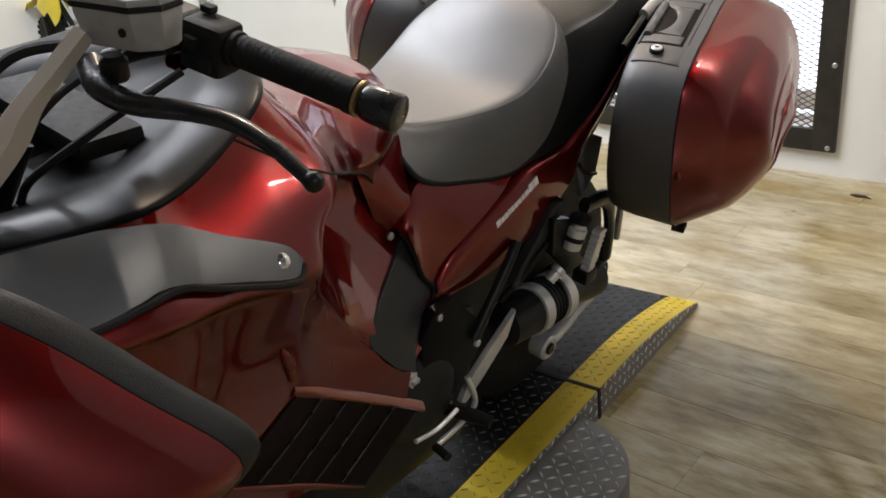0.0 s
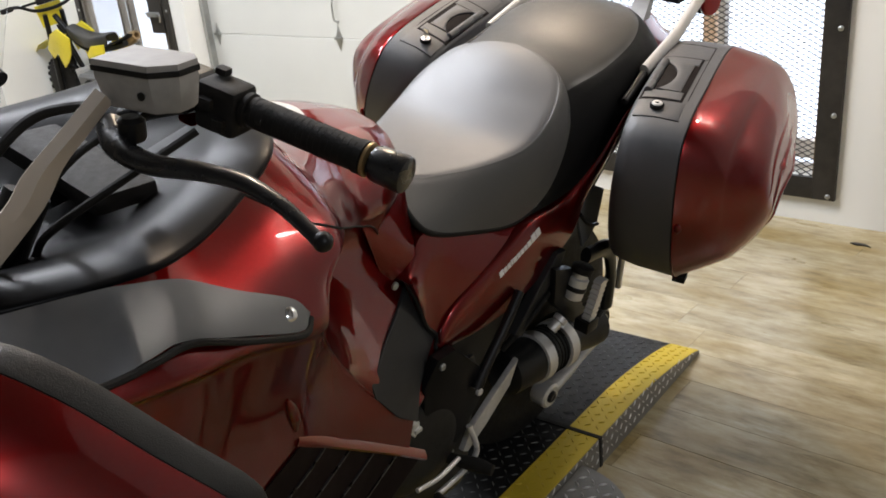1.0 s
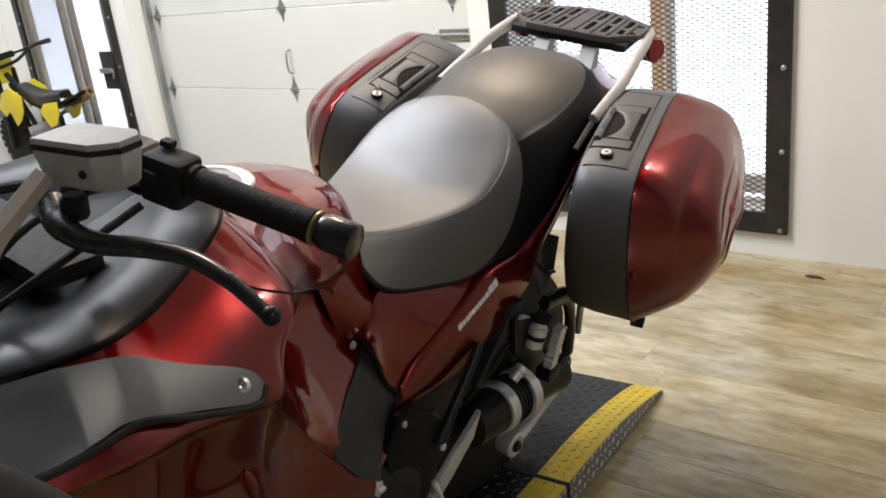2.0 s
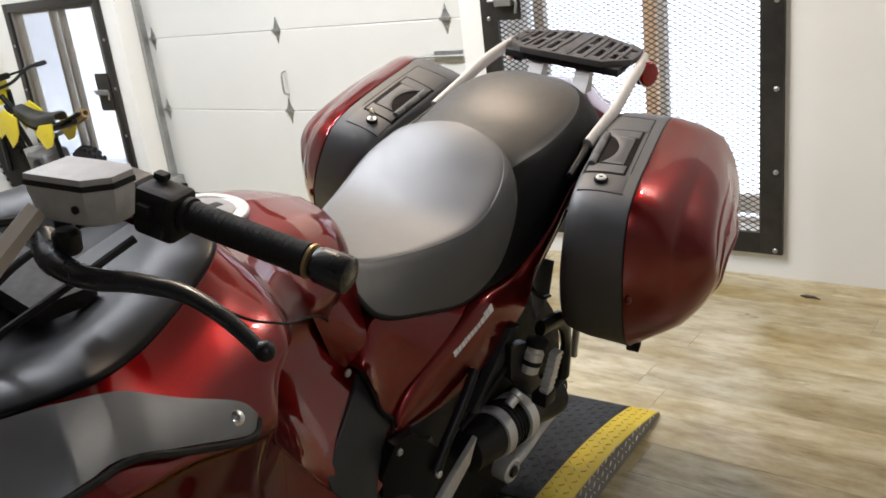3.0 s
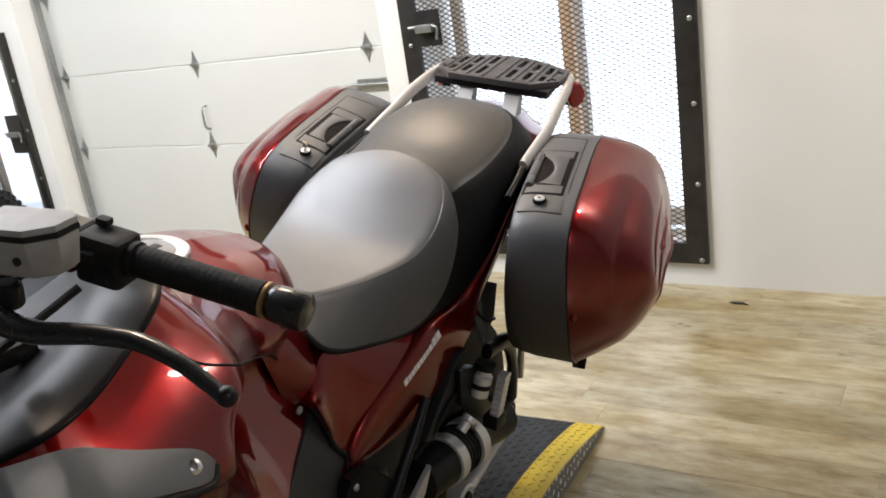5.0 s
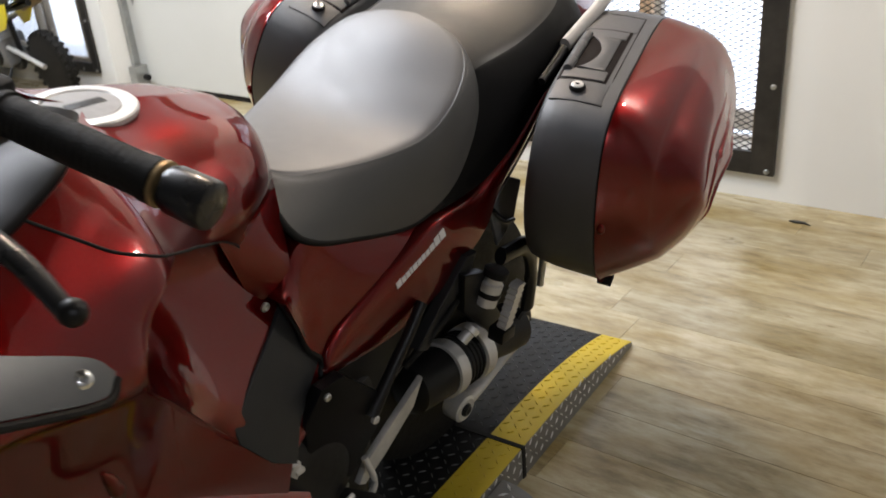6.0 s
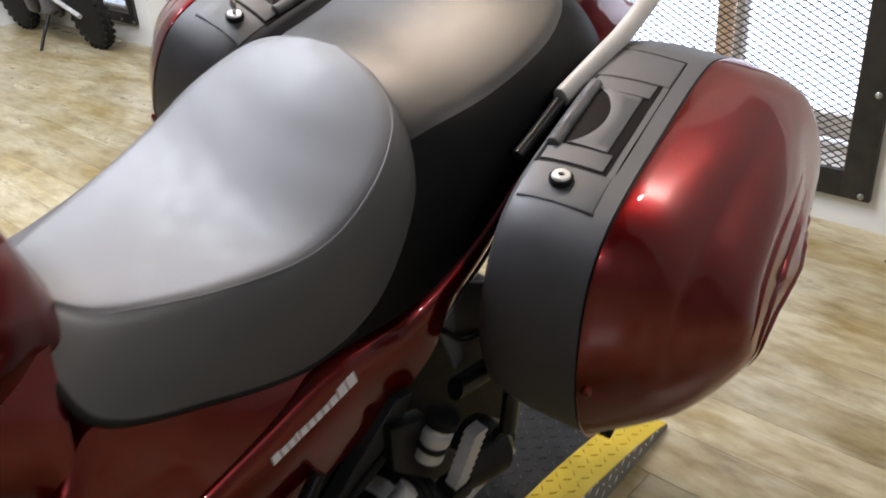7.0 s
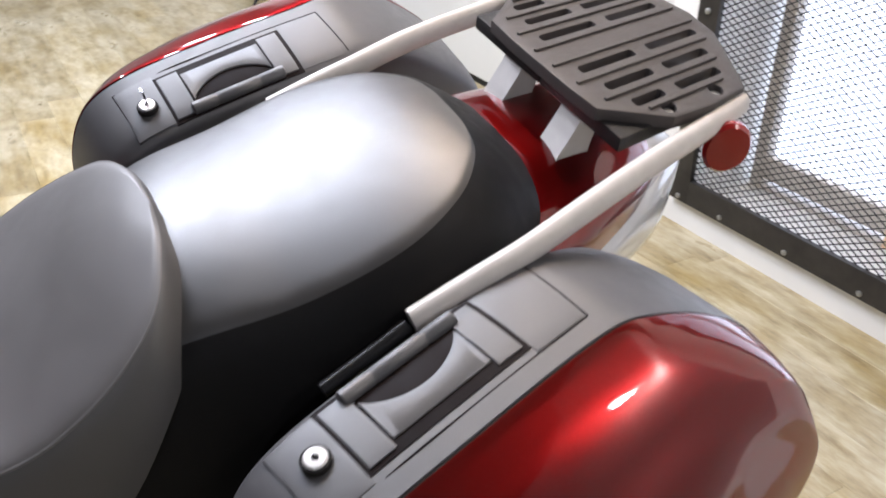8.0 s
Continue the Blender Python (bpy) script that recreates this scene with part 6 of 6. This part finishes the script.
# ---------- roll-up door ----------
garage = thing("door_1", pose(0, 0, 0), "off-white sectional roll-up door, closed", "door", kind="structure")
GX0, GX1 = -4.075, -1.38
JOINTS = [0.03, 0.605, 1.068, 1.55, 2.03, 2.51, 2.76]
for a, b in zip(JOINTS, JOINTS[1:]):
    bm = bmesh.new()
    prof = [(DOOR_Y + 0.045, a), (DOOR_Y + 0.005, a), (DOOR_Y, a + 0.004), (DOOR_Y, b - 0.008), (DOOR_Y + 0.002, b - 0.003), (DOOR_Y + 0.006, b - 0.0005), (DOOR_Y + 0.045, b - 0.0005)]
    rows = [[Vector((x, y, z)) for y, z in prof] for x in (GX0, GX1)]
    add_grid(bm, rows, True, True)
    part("panel", bm, DOOR_WHITE, garage, smooth=False)
part("floor_seal", box((GX0, DOOR_Y + 0.002, 0.0), (GX1, DOOR_Y + 0.03, 0.034), 0.006), RUBBER, garage)


def hinge(x, z, end=False):
    bm = prism([(0, 0.075), (0.016, 0.03), (0.026, 0.012), (0.026, -0.012), (0.016, -0.03), (0, -0.075), (-0.016, -0.03), (-0.026, -0.012), (-0.026, 0.012), (-0.016, 0.03)], DOOR_Y - 0.004, DOOR_Y - 0.0005, "y", 0.001)
    add_box(bm, (-0.03, DOOR_Y - 0.018, -0.008), (0.03, DOOR_Y - 0.003, 0.008), 0.003)
    for s in (0.045, -0.045):
        lathe([(0, 0.006), (0.004, 0.006), (0.005, 0.003)], (0, DOOR_Y - 0.004, s), (0, DOOR_Y - 0.03, s), 8, bm)
    bmesh.ops.transform(bm, matrix=Matrix.Translation((x, 0, z)), verts=bm.verts)
    return part("hinge", bm, STEEL, garage)


for z in JOINTS[1:-1]:
    for x in (-4.0, -2.82, -1.61):
        hinge(x, z)
part("pull_handle", tube_bm([(-2.808, DOOR_Y - 0.002, 0.835), (-2.806, DOOR_Y - 0.035, 0.825), (-2.806, DOOR_Y - 0.042, 0.77), (-2.808, DOOR_Y - 0.035, 0.715), (-2.81, DOOR_Y - 0.002, 0.70)], 0.006, 30, 10), STEEL, garage)
bolt_plate = part("slide_bolt", box((-1.70, DOOR_Y - 0.012, 0.86), (-1.52, DOOR_Y - 0.0005, 0.915), 0.003), STEEL, garage)
part("bolt_rod", tube_bm([(-1.78, DOOR_Y - 0.018, 0.888), (-1.45, DOOR_Y - 0.018, 0.888)], 0.007, 4, 10), STEEL, bolt_plate)
for x0, x1 in ((-4.062, -4.03), (-1.43, -1.40)):
    track = part("track", box((x0, DOOR_Y - 0.062, 0.02), (x0 + 0.004, DOOR_Y - 0.004, 2.8)), STEEL, garage)
    part("track_lip", box((x0, DOOR_Y - 0.066, 0.02), (x1, DOOR_Y - 0.062, 2.8)), STEEL, track)
foot = part("track_foot", box((-4.055, DOOR_Y - 0.10, 0.0), (-3.985, DOOR_Y - 0.01, 0.16), 0.006), STEEL, garage)
part("roller", lathe([(0, 0.02), (0.03, 0.02), (0.033, 0.012)], (-3.96, DOOR_Y - 0.05, 0.09), (-3.9, DOOR_Y - 0.05, 0.09), 16), DARK_METAL, foot)

# ---------- steel mesh gates over the glazed openings ----------


def mesh_gate(name, x0, x1, z0, z1, bar, lock_x, lock_z, label, cell=(0.040, 0.0215)):
    y = WALL_Y - 0.012
    gate = thing(name, pose(0, 0, 0), label, "security gate", "gates on the north wall")
    for lo, hi in (((x0, z0), (x0 + bar, z1)), ((x1 - bar, z0), (x1, z1)), ((x0 + bar, z0), (x1 - bar, z0 + bar)), ((x0 + bar, z1 - bar), (x1 - bar, z1))):
        fr = part("frame_bar", box((lo[0], y - 0.010, lo[1]), (hi[0], WALL_Y - 0.001, hi[1]), 0.002), STEEL_BLACK, gate)
    # expanded metal: two crossing families of thin strands clipped to the opening
    bm = bmesh.new()
    a0, a1, b0, b1 = x0 + bar * 0.75, x1 - bar * 0.75, z0 + bar * 0.75, z1 - bar * 0.75
    k = cell[1] / cell[0]
    half = 0.0019 if x0 > -3 else 0.0013
    for sg in (1, -1):
        c = b0 - k * (a1 - a0)
        while c < b1 + k * (a1 - a0):
            xa = a0 if sg > 0 else a1
            pts = []
            z_start, x_s = c, xa
            run = a1 - a0
            t0 = max(0.0, (b0 - c) / (k * run))
            t1 = min(1.0, (b1 - c) / (k * run))
            if t1 > t0 + 0.002:
                p = [(xa + sg * run * t, c + k * run * t) for t in (t0, t1)]
                yy = WALL_Y - 0.006 + 0.002 * sg
                vs = [bm.verts.new((px_, yy + dy, pz + dz)) for px_, pz in p for dy, dz in ((-0.001, -half), (0.001, -half), (0.001, half), (-0.001, half))]
                for f in ((0, 1, 5, 4), (1, 2, 6, 5), (2, 3, 7, 6), (3, 0, 4, 7)):
                    bm.faces.new([vs[i] for i in f])
            c += cell[1]
    tagged(part("expanded_mesh", bm, STEEL_BLACK, gate, smooth=False), kind="stuff")
    for x in (x0 + bar / 2 + (0.012 if x0 < -3 else 0), x1 - bar * 0.3):
        z = z0 + 0.016
        while z < z1:
            part("bolt", lathe([(0, 0.010), (0.004, 0.010), (0.007, 0.006), (0.0072, 0.002)], (x, y - 0.010, z), (x, y - 0.1, z), 12), STEEL, gate)
            z += 0.318
    x = x0 + 0.24
    while x < x1 - 0.1:
        part("bolt", lathe([(0, 0.009), (0.004, 0.009), (0.006, 0.005)], (x, y - 0.010, z0 + 0.018), (x, y - 0.1, z0 + 0.018), 12), STEEL, gate)
        x += 0.27
    part("edge_angle", box((x1 - bar - 0.004, y - 0.006, z0 + bar), (x1 - bar + 0.030, WALL_Y - 0.011, z1 - bar), 0.002), RUST, gate)
    plate = part("lock_plate", box((lock_x[0], y - 0.014, lock_z[0]), (lock_x[1], y - 0.0105, lock_z[1]), 0.001), STEEL_BLACK, gate)
    zc = (lock_z[0] + lock_z[1]) / 2
    part("latch", box((lock_x[0] + 0.01, y - 0.045, zc - 0.016), (lock_x[1] - 0.03, y - 0.0145, zc + 0.016), 0.006), STEEL, plate)
    part("latch_bar", tube_bm([(lock_x[0] - 0.03, y - 0.03, zc + 0.01), (lock_x[1] - 0.02, y - 0.032, zc + 0.008), (lock_x[1] - 0.015, y - 0.032, zc - 0.05)], 0.006, 20, 8), STEEL, plate)
    return gate


mesh_gate("mesh_gate", -1.255, 0.055, 0.10, 2.16, 0.085, (-1.17, -1.045), (1.06, 1.215), "black steel gate with expanded mesh over a glazed door")
mesh_gate("mesh_gate", -5.43, -4.215, 0.13, 1.395, 0.06, (-4.44, -4.285), (0.635, 0.885), "black steel gate with expanded mesh over a window", (0.034, 0.018))

# glazed door and window behind the gates
PANE = material("clear_glass", (1, 1, 1), 0.02)
PANE.node_tree.nodes["Principled BSDF"].inputs["Transmission Weight"].default_value = 1.0


def glazing(name, x0, x1, z0, z1, bars, rails, y, mat, side_mat, label):
    win = thing(name, pose(0, 0, 0), label, "window", kind="structure")
    for a, b in [(x0, x0 + 0.05), (x1 - 0.05, x1)] + bars:
        part("window_frame", box((a, y, z0), (b, y + 0.05, z1), 0.004), mat if (a, b) == bars[0] else side_mat, win)
    for a, b in rails:
        part("window_rail", box((x0 + 0.0505, y + 0.004, a), (x1 - 0.0505, y + 0.046, b), 0.004), side_mat, win)
    xs = [x0 + 0.05] + [v for ab in bars for v in ab] + [x1 - 0.05]
    for a, b in [(p, q) for p, q in zip(xs[::2], xs[1::2]) if q - p > 0.03]:
        g = part("pane", box((a, y + 0.022, rails[0][1]), (b, y + 0.027, rails[-1][0])), PANE, win)
        g.visible_shadow = False
    return win


PALE_FRAME = material("pale_grey_frame", (0.62, 0.57, 0.50), 0.5, 0.1, 0.1, 20)
ALU_FRAME = material("weathered_frame", (0.42, 0.36, 0.28), 0.5, 0.1, 0.15, 20)
glazing("window_1", -1.15, -0.02, 0.131, 2.119, [(-0.612, -0.562), (-0.545, -0.515)], [(0.131, 0.145), (0.172, 0.25), (2.06, 2.119)], 3.40, TAN_FRAME, PALE_FRAME, "tan-framed glazed door leaves behind a gate")
glazing("window_2", -5.359, -4.301, 0.171, 1.339, [(-4.88, -4.85), (-4.765, -4.735)], [(0.171, 0.21), (1.31, 1.339)], 3.157, ALU_FRAME, ALU_FRAME, "grey-framed window behind a gate")

# ---------- small dirt bike by the far wall ----------
BRONZE = material("bronze_silencer", (0.35, 0.24, 0.12), 0.35, 0.6, 0.1, 30)
D0 = Vector((-4.42, 2.98, 0))
D_ANG = 180.0
dirt = thing("dirt_bike", Matrix.Translation(D0) @ pose(0, 0, 0, 0, 0, D_ANG) @ pose(0, 0, 0, -8, 0, 0) @ Matrix.Scale(1.1, 4), "small yellow and black dirt bike on its side stand", "dirt bike")
# own frame: x forwards from the rear axle, y to its left, z up
for x, r, nm in ((0.0, 0.20, "rear_wheel"), (0.93, 0.22, "front_wheel")):
    w = 0.035
    prof = [(0, r - 0.06), (0.004, r - 0.03), (0.018, r - 0.008), (w, r), (2 * w - 0.018, r - 0.008), (2 * w - 0.004, r - 0.03), (2 * w, r - 0.06)]
    wheel = part(nm, lathe(prof, (x, -w, r), (x, w, r), 36), RUBBER, dirt, "knobbly black tyre")
    part("hub", lathe([(0, 0.03), (0.06, 0.03)], (x, -0.03, r), (x, 0.03, r), 16), CAST, wheel)
    part("rim", lathe([(0, r - 0.055), (0.04, r - 0.055), (0.04, r - 0.068), (0, r - 0.068)], (x, -0.02, r), (x, 0.02, r), 30), STEEL, wheel)
    for k in range(10):
        a = k * math.pi / 5
        part("spoke", tube_bm([(x, 0.015 * (-1) ** k, r), (x + (r - 0.06) * math.cos(a), 0, r + (r - 0.06) * math.sin(a))], 0.0025, 3, 6), STEEL, wheel)
    kn = bmesh.new()
    for k in range(26):
        for s in (-0.022, 0, 0.022):
            a = 2 * math.pi * (k + (0.5 if s else 0)) / 26
            add_box(kn, (-0.011, s - 0.008, r - 0.014 - abs(s) * 0.35), (0.011, s + 0.008, r + 0.004 - abs(s) * 0.35), 0, Matrix.Translation((x, 0, r)) @ Matrix.Rotation(a, 4, "Y"))
    tagged(part("knob_tread", kn, RUBBER, wheel, smooth=False), kind="stuff")
for s in (0.06, -0.06):
    part("fork_leg", tube_bm([(0.93, s, 0.22), (0.80, s, 0.62), (0.765, s, 0.74)], [0.02, 0.017, 0.015], 12, 12), DARK_METAL, dirt)
    part("swingarm", tube_bm([(0.0, s * 0.9, 0.20), (0.2, s * 0.9, 0.26), (0.36, s * 0.7, 0.29)], 0.014, 10, 10), CAST, dirt)
bars = part("handlebar", tube_bm([(0.70, 0.33, 0.84), (0.74, 0.22, 0.835), (0.765, 0.09, 0.775), (0.765, -0.09, 0.775), (0.74, -0.22, 0.835), (0.70, -0.33, 0.84)], 0.011, 50, 12), DARK_METAL, dirt)
part("crossbar", tube_bm([(0.745, 0.20, 0.83), (0.745, -0.20, 0.83)], 0.008, 6, 10), DARK_METAL, bars)
part("bar_pad", box((0.725, -0.09, 0.81), (0.765, 0.09, 0.85), 0.012), RUBBER, bars)
for s in (1, -1):
    part("grip", tube_bm([(0.713, s * 0.27, 0.84), (0.70, s * 0.34, 0.84)], 0.016, 6, 12), RUBBER, bars)
    part("lever", tube_bm([(0.74, s * 0.20, 0.84), (0.765, s * 0.27, 0.83), (0.77, s * 0.33, 0.825)], 0.005, 10, 8), STEEL, bars)
part("frame", tube_bm([(0.76, 0, 0.72), (0.60, 0, 0.55), (0.42, 0, 0.50), (0.20, 0, 0.52), (0.0, 0, 0.56)], 0.018, 30, 12), DARK_METAL, dirt)
part("down_tube", tube_bm([(0.755, 0, 0.66), (0.66, 0, 0.40), (0.55, 0, 0.19), (0.34, 0, 0.17), (0.30, 0, 0.45)], 0.017, 30, 12), DARK_METAL, dirt)
motor = part("engine", box((0.36, -0.09, 0.17), (0.60, 0.09, 0.36), 0.04, None, 3), CAST_DARK, dirt, "grey cast engine")
part("engine_cover", lathe([(0, 0.075), (0.015, 0.07), (0.02, 0.05)], (0.45, 0.088, 0.26), (0.45, 0.15, 0.26), 24), DARK_METAL, motor)
for k in range(7):
    part("cooling_fin", box((0.56 + k * 0.013, -0.06, 0.28), (0.566 + k * 0.013, 0.06, 0.38), 0.001), CAST, motor)
seat_pts = [(0.14, 0.615, 0.045), (0.22, 0.61, 0.065), (0.34, 0.60, 0.07), (0.48, 0.615, 0.055), (0.60, 0.66, 0.04)]
bm = bmesh.new()
rows = []
for x, z, w in seat_pts:
    rows.append([(x, -w, z - 0.06), (x, -w * 0.95, z - 0.015), (x, -w * 0.6, z), (x, w * 0.6, z), (x, w * 0.95, z - 0.015), (x, w, z - 0.06)])
rows = np.array(rows)
dense = np.stack([spline(rows[:, j], 24) for j in range(6)], 1)
add_grid(bm, [[Vector(p) for p in spline(r, 20)] for r in dense])
part("seat", shell(bm, 0.006), VINYL_BLACK, dirt, "black seat")
for s in (1, -1):
    for outline, off, nm, lb in (
        ([(0.50, 0.60), (0.62, 0.66), (0.74, 0.62), (0.84, 0.52), (0.80, 0.46), (0.72, 0.50), (0.70, 0.40), (0.62, 0.44), (0.55, 0.50)], 0.085, "shroud", "yellow tank shroud"),
        ([(0.12, 0.57), (0.28, 0.555), (0.36, 0.50), (0.30, 0.40), (0.22, 0.42), (0.15, 0.49)], 0.075, "side_plate", "yellow side plate")):
        bm = prism(outline, s * off, s * (off + 0.008), "y", 0.002)
        part(nm, bm, YELLOW, dirt, lb)
bm = bmesh.new()
rows = [[Vector((x, w * t, z - abs(t) * 0.012)) for t in (-1, -0.5, 0, 0.5, 1)] for x, z, w in ((0.20, 0.55, 0.06), (0.10, 0.57, 0.065), (0.0, 0.60, 0.055), (-0.06, 0.62, 0.03))]
add_grid(bm, rows)
part("rear_mudguard", shell(bm, 0.005), RUBBER, dirt)
bm = bmesh.new()
rows = [[Vector((x, w * t, z - abs(t) * 0.012)) for t in (-1, -0.5, 0, 0.5, 1)] for x, z, w in ((0.70, 0.60, 0.05), (0.88, 0.585, 0.06), (1.05, 0.54, 0.055), (1.18, 0.48, 0.03))]
add_grid(bm, rows)
part("front_mudguard", shell(bm, 0.005), YELLOW, dirt)
part("number_board", prism([(-0.08, 0.66), (0.08, 0.66), (0.09, 0.80), (-0.09, 0.80)], 0.80, 0.808, "x", 0.002), YELLOW, dirt)
pipe = part("exhaust", tube_bm([(0.60, -0.05, 0.36), (0.66, -0.09, 0.34), (0.55, -0.11, 0.40), (0.34, -0.10, 0.46), (0.24, -0.09, 0.51)], 0.016, 40, 12), STEEL, dirt)
part("silencer", lathe([(0, 0.02), (0.02, 0.034), (0.22, 0.036), (0.25, 0.028), (0.25, 0.016), (0.20, 0.014)], (0.26, -0.09, 0.50), (0.0, -0.10, 0.585), 24), BRONZE, pipe, "bronze silencer")
part("stand", tube_bm([(0.34, 0.08, 0.18), (0.30, 0.18, 0.08), (0.27, 0.26, -0.015)], 0.009, 10, 10), DARK_METAL, dirt)

# ---------- ceiling lamps ----------
LAMP_Z = 3.6


def tube_light(x, y, length, along_x, energy, colour):
    lt = thing("ceiling_light", pose(x, y, LAMP_Z, 0, 0, 0 if along_x else 90), "unseen white ceiling strip light, switched on", "ceiling light", "strip lights on the ceiling")
    for hx in (-length * 0.4, length * 0.4):
        part("hanger", lathe([(0, 0.004), (CEIL - LAMP_Z, 0.004)], (hx, 0, 0), (hx, 0, 1), 8), STEEL, lt)
    part("housing", box((-length / 2, -0.06, -0.05), (length / 2, 0.06, 0.0), 0.004), CEILING, lt)
    part("diffuser", box((-length / 2 + 0.02, -0.05, -0.075), (length / 2 - 0.02, 0.05, -0.0505), 0.01), glowing("tube_glow", colour, 9.0), lt)
    l = lamp("strip_lamp", "AREA", Matrix.Translation((x, y, LAMP_Z - 0.085)) @ pose(0, 0, 0, 0, 0, 0 if along_x else 90), energy, colour, length - 0.05, 0.1)
    return lt


def bulb(x, y, z, energy, colour, radius=0.05):
    b = thing("spot_lamp", pose(x, y, z), "unseen bare ceiling spot lamp, switched on", "ceiling light", "spot lamps on the ceiling")
    part("stem", lathe([(0, 0.03), (0.004, 0.03), (0.006, 0.012), (CEIL - z - 0.04, 0.012)], (0, 0, CEIL - z - 0.001), (0, 0, 0), 16), STEEL, b)
    part("globe", lathe([(0, 0.012), (0.01, 0.03), (0.03, radius), (0.05, radius), (0.07, 0.03), (0.075, 0.005)], (0, 0, 0.045), (0, 0, -0.1), 20), glowing("bulb_glow", colour, 30.0), b)
    l = lamp("globe_lamp", "POINT", Matrix.Translation((x, y, z - 0.06)), energy, colour, radius)
    return b


for y in (0.4, 1.0, 1.6):
    tube_light(-2.25, y, 1.8, True, 55, COOL)
# two further strips added as fill for the seat and the left floor
for y in (0.2, 1.5):
    tube_light(-5.4, y, 1.8, True, 40, COOL)
# lamp added far out of view as fill for the bike's left side
bulb(4.8, -1.4, 3.3, 115, COOL, 0.06)
bulb(1.45, 2.32, 2.5, 26, WARM, 0.036)
bulb(-0.75, 2.05, 3.1, 92, AMBER, 0.05)

# leaf scrap by the wall
leaf = mesh_object("dry_leaf", prism([(0.165, 2.985), (0.19, 2.975), (0.22, 2.98), (0.24, 2.972), (0.215, 2.995), (0.18, 2.997)], 0.0008, 0.005, "z", 0.001), STEEL_BLACK)
tagged(leaf, "dark dry scrap of leaf on the floor by the wall", "leaf")

# ---------- floor planks ----------
PLANK_W, PLANK_L = 0.152, 1.22
plank_bm = box((0.0003, 0.0003, -0.006), (PLANK_L - 0.0003, PLANK_W - 0.0003, 0.0), 0.0005, None, 1)
plank_me = bpy.data.meshes.new("plank")
plank_bm.to_mesh(plank_me)
plank_bm.free()
plank_me.materials.append(OAK)
floor_ob = bpy.data.objects["floor"]
rest = bmesh.new()
rng = random.Random(4)
j = 0
y = Y0
while y < 3.34:
    shift = rng.uniform(0, PLANK_L)
    x = X0 - shift
    while x < X1:
        x0, x1 = max(x, X0), min(x + PLANK_L, X1)
        near = y > 0.2 and x > -7.0 and x < 3.0
        if near and x0 == x and x1 == x + PLANK_L:
            p = new("plank", plank_me)
            p.matrix_world = Matrix.Translation((x, y, 0))
            p.parent = floor_ob
        elif x1 - x0 > 0.01:
            add_box(rest, (x0 + 0.0006, y + 0.0006, -0.006), (x1 - 0.0006, min(y + PLANK_W, 3.489) - 0.0006, 0.0))
        x += PLANK_L
    y += PLANK_W
more = mesh_object("planks", rest, OAK, floor_ob, smooth=False)
tagged(more, kind="stuff")
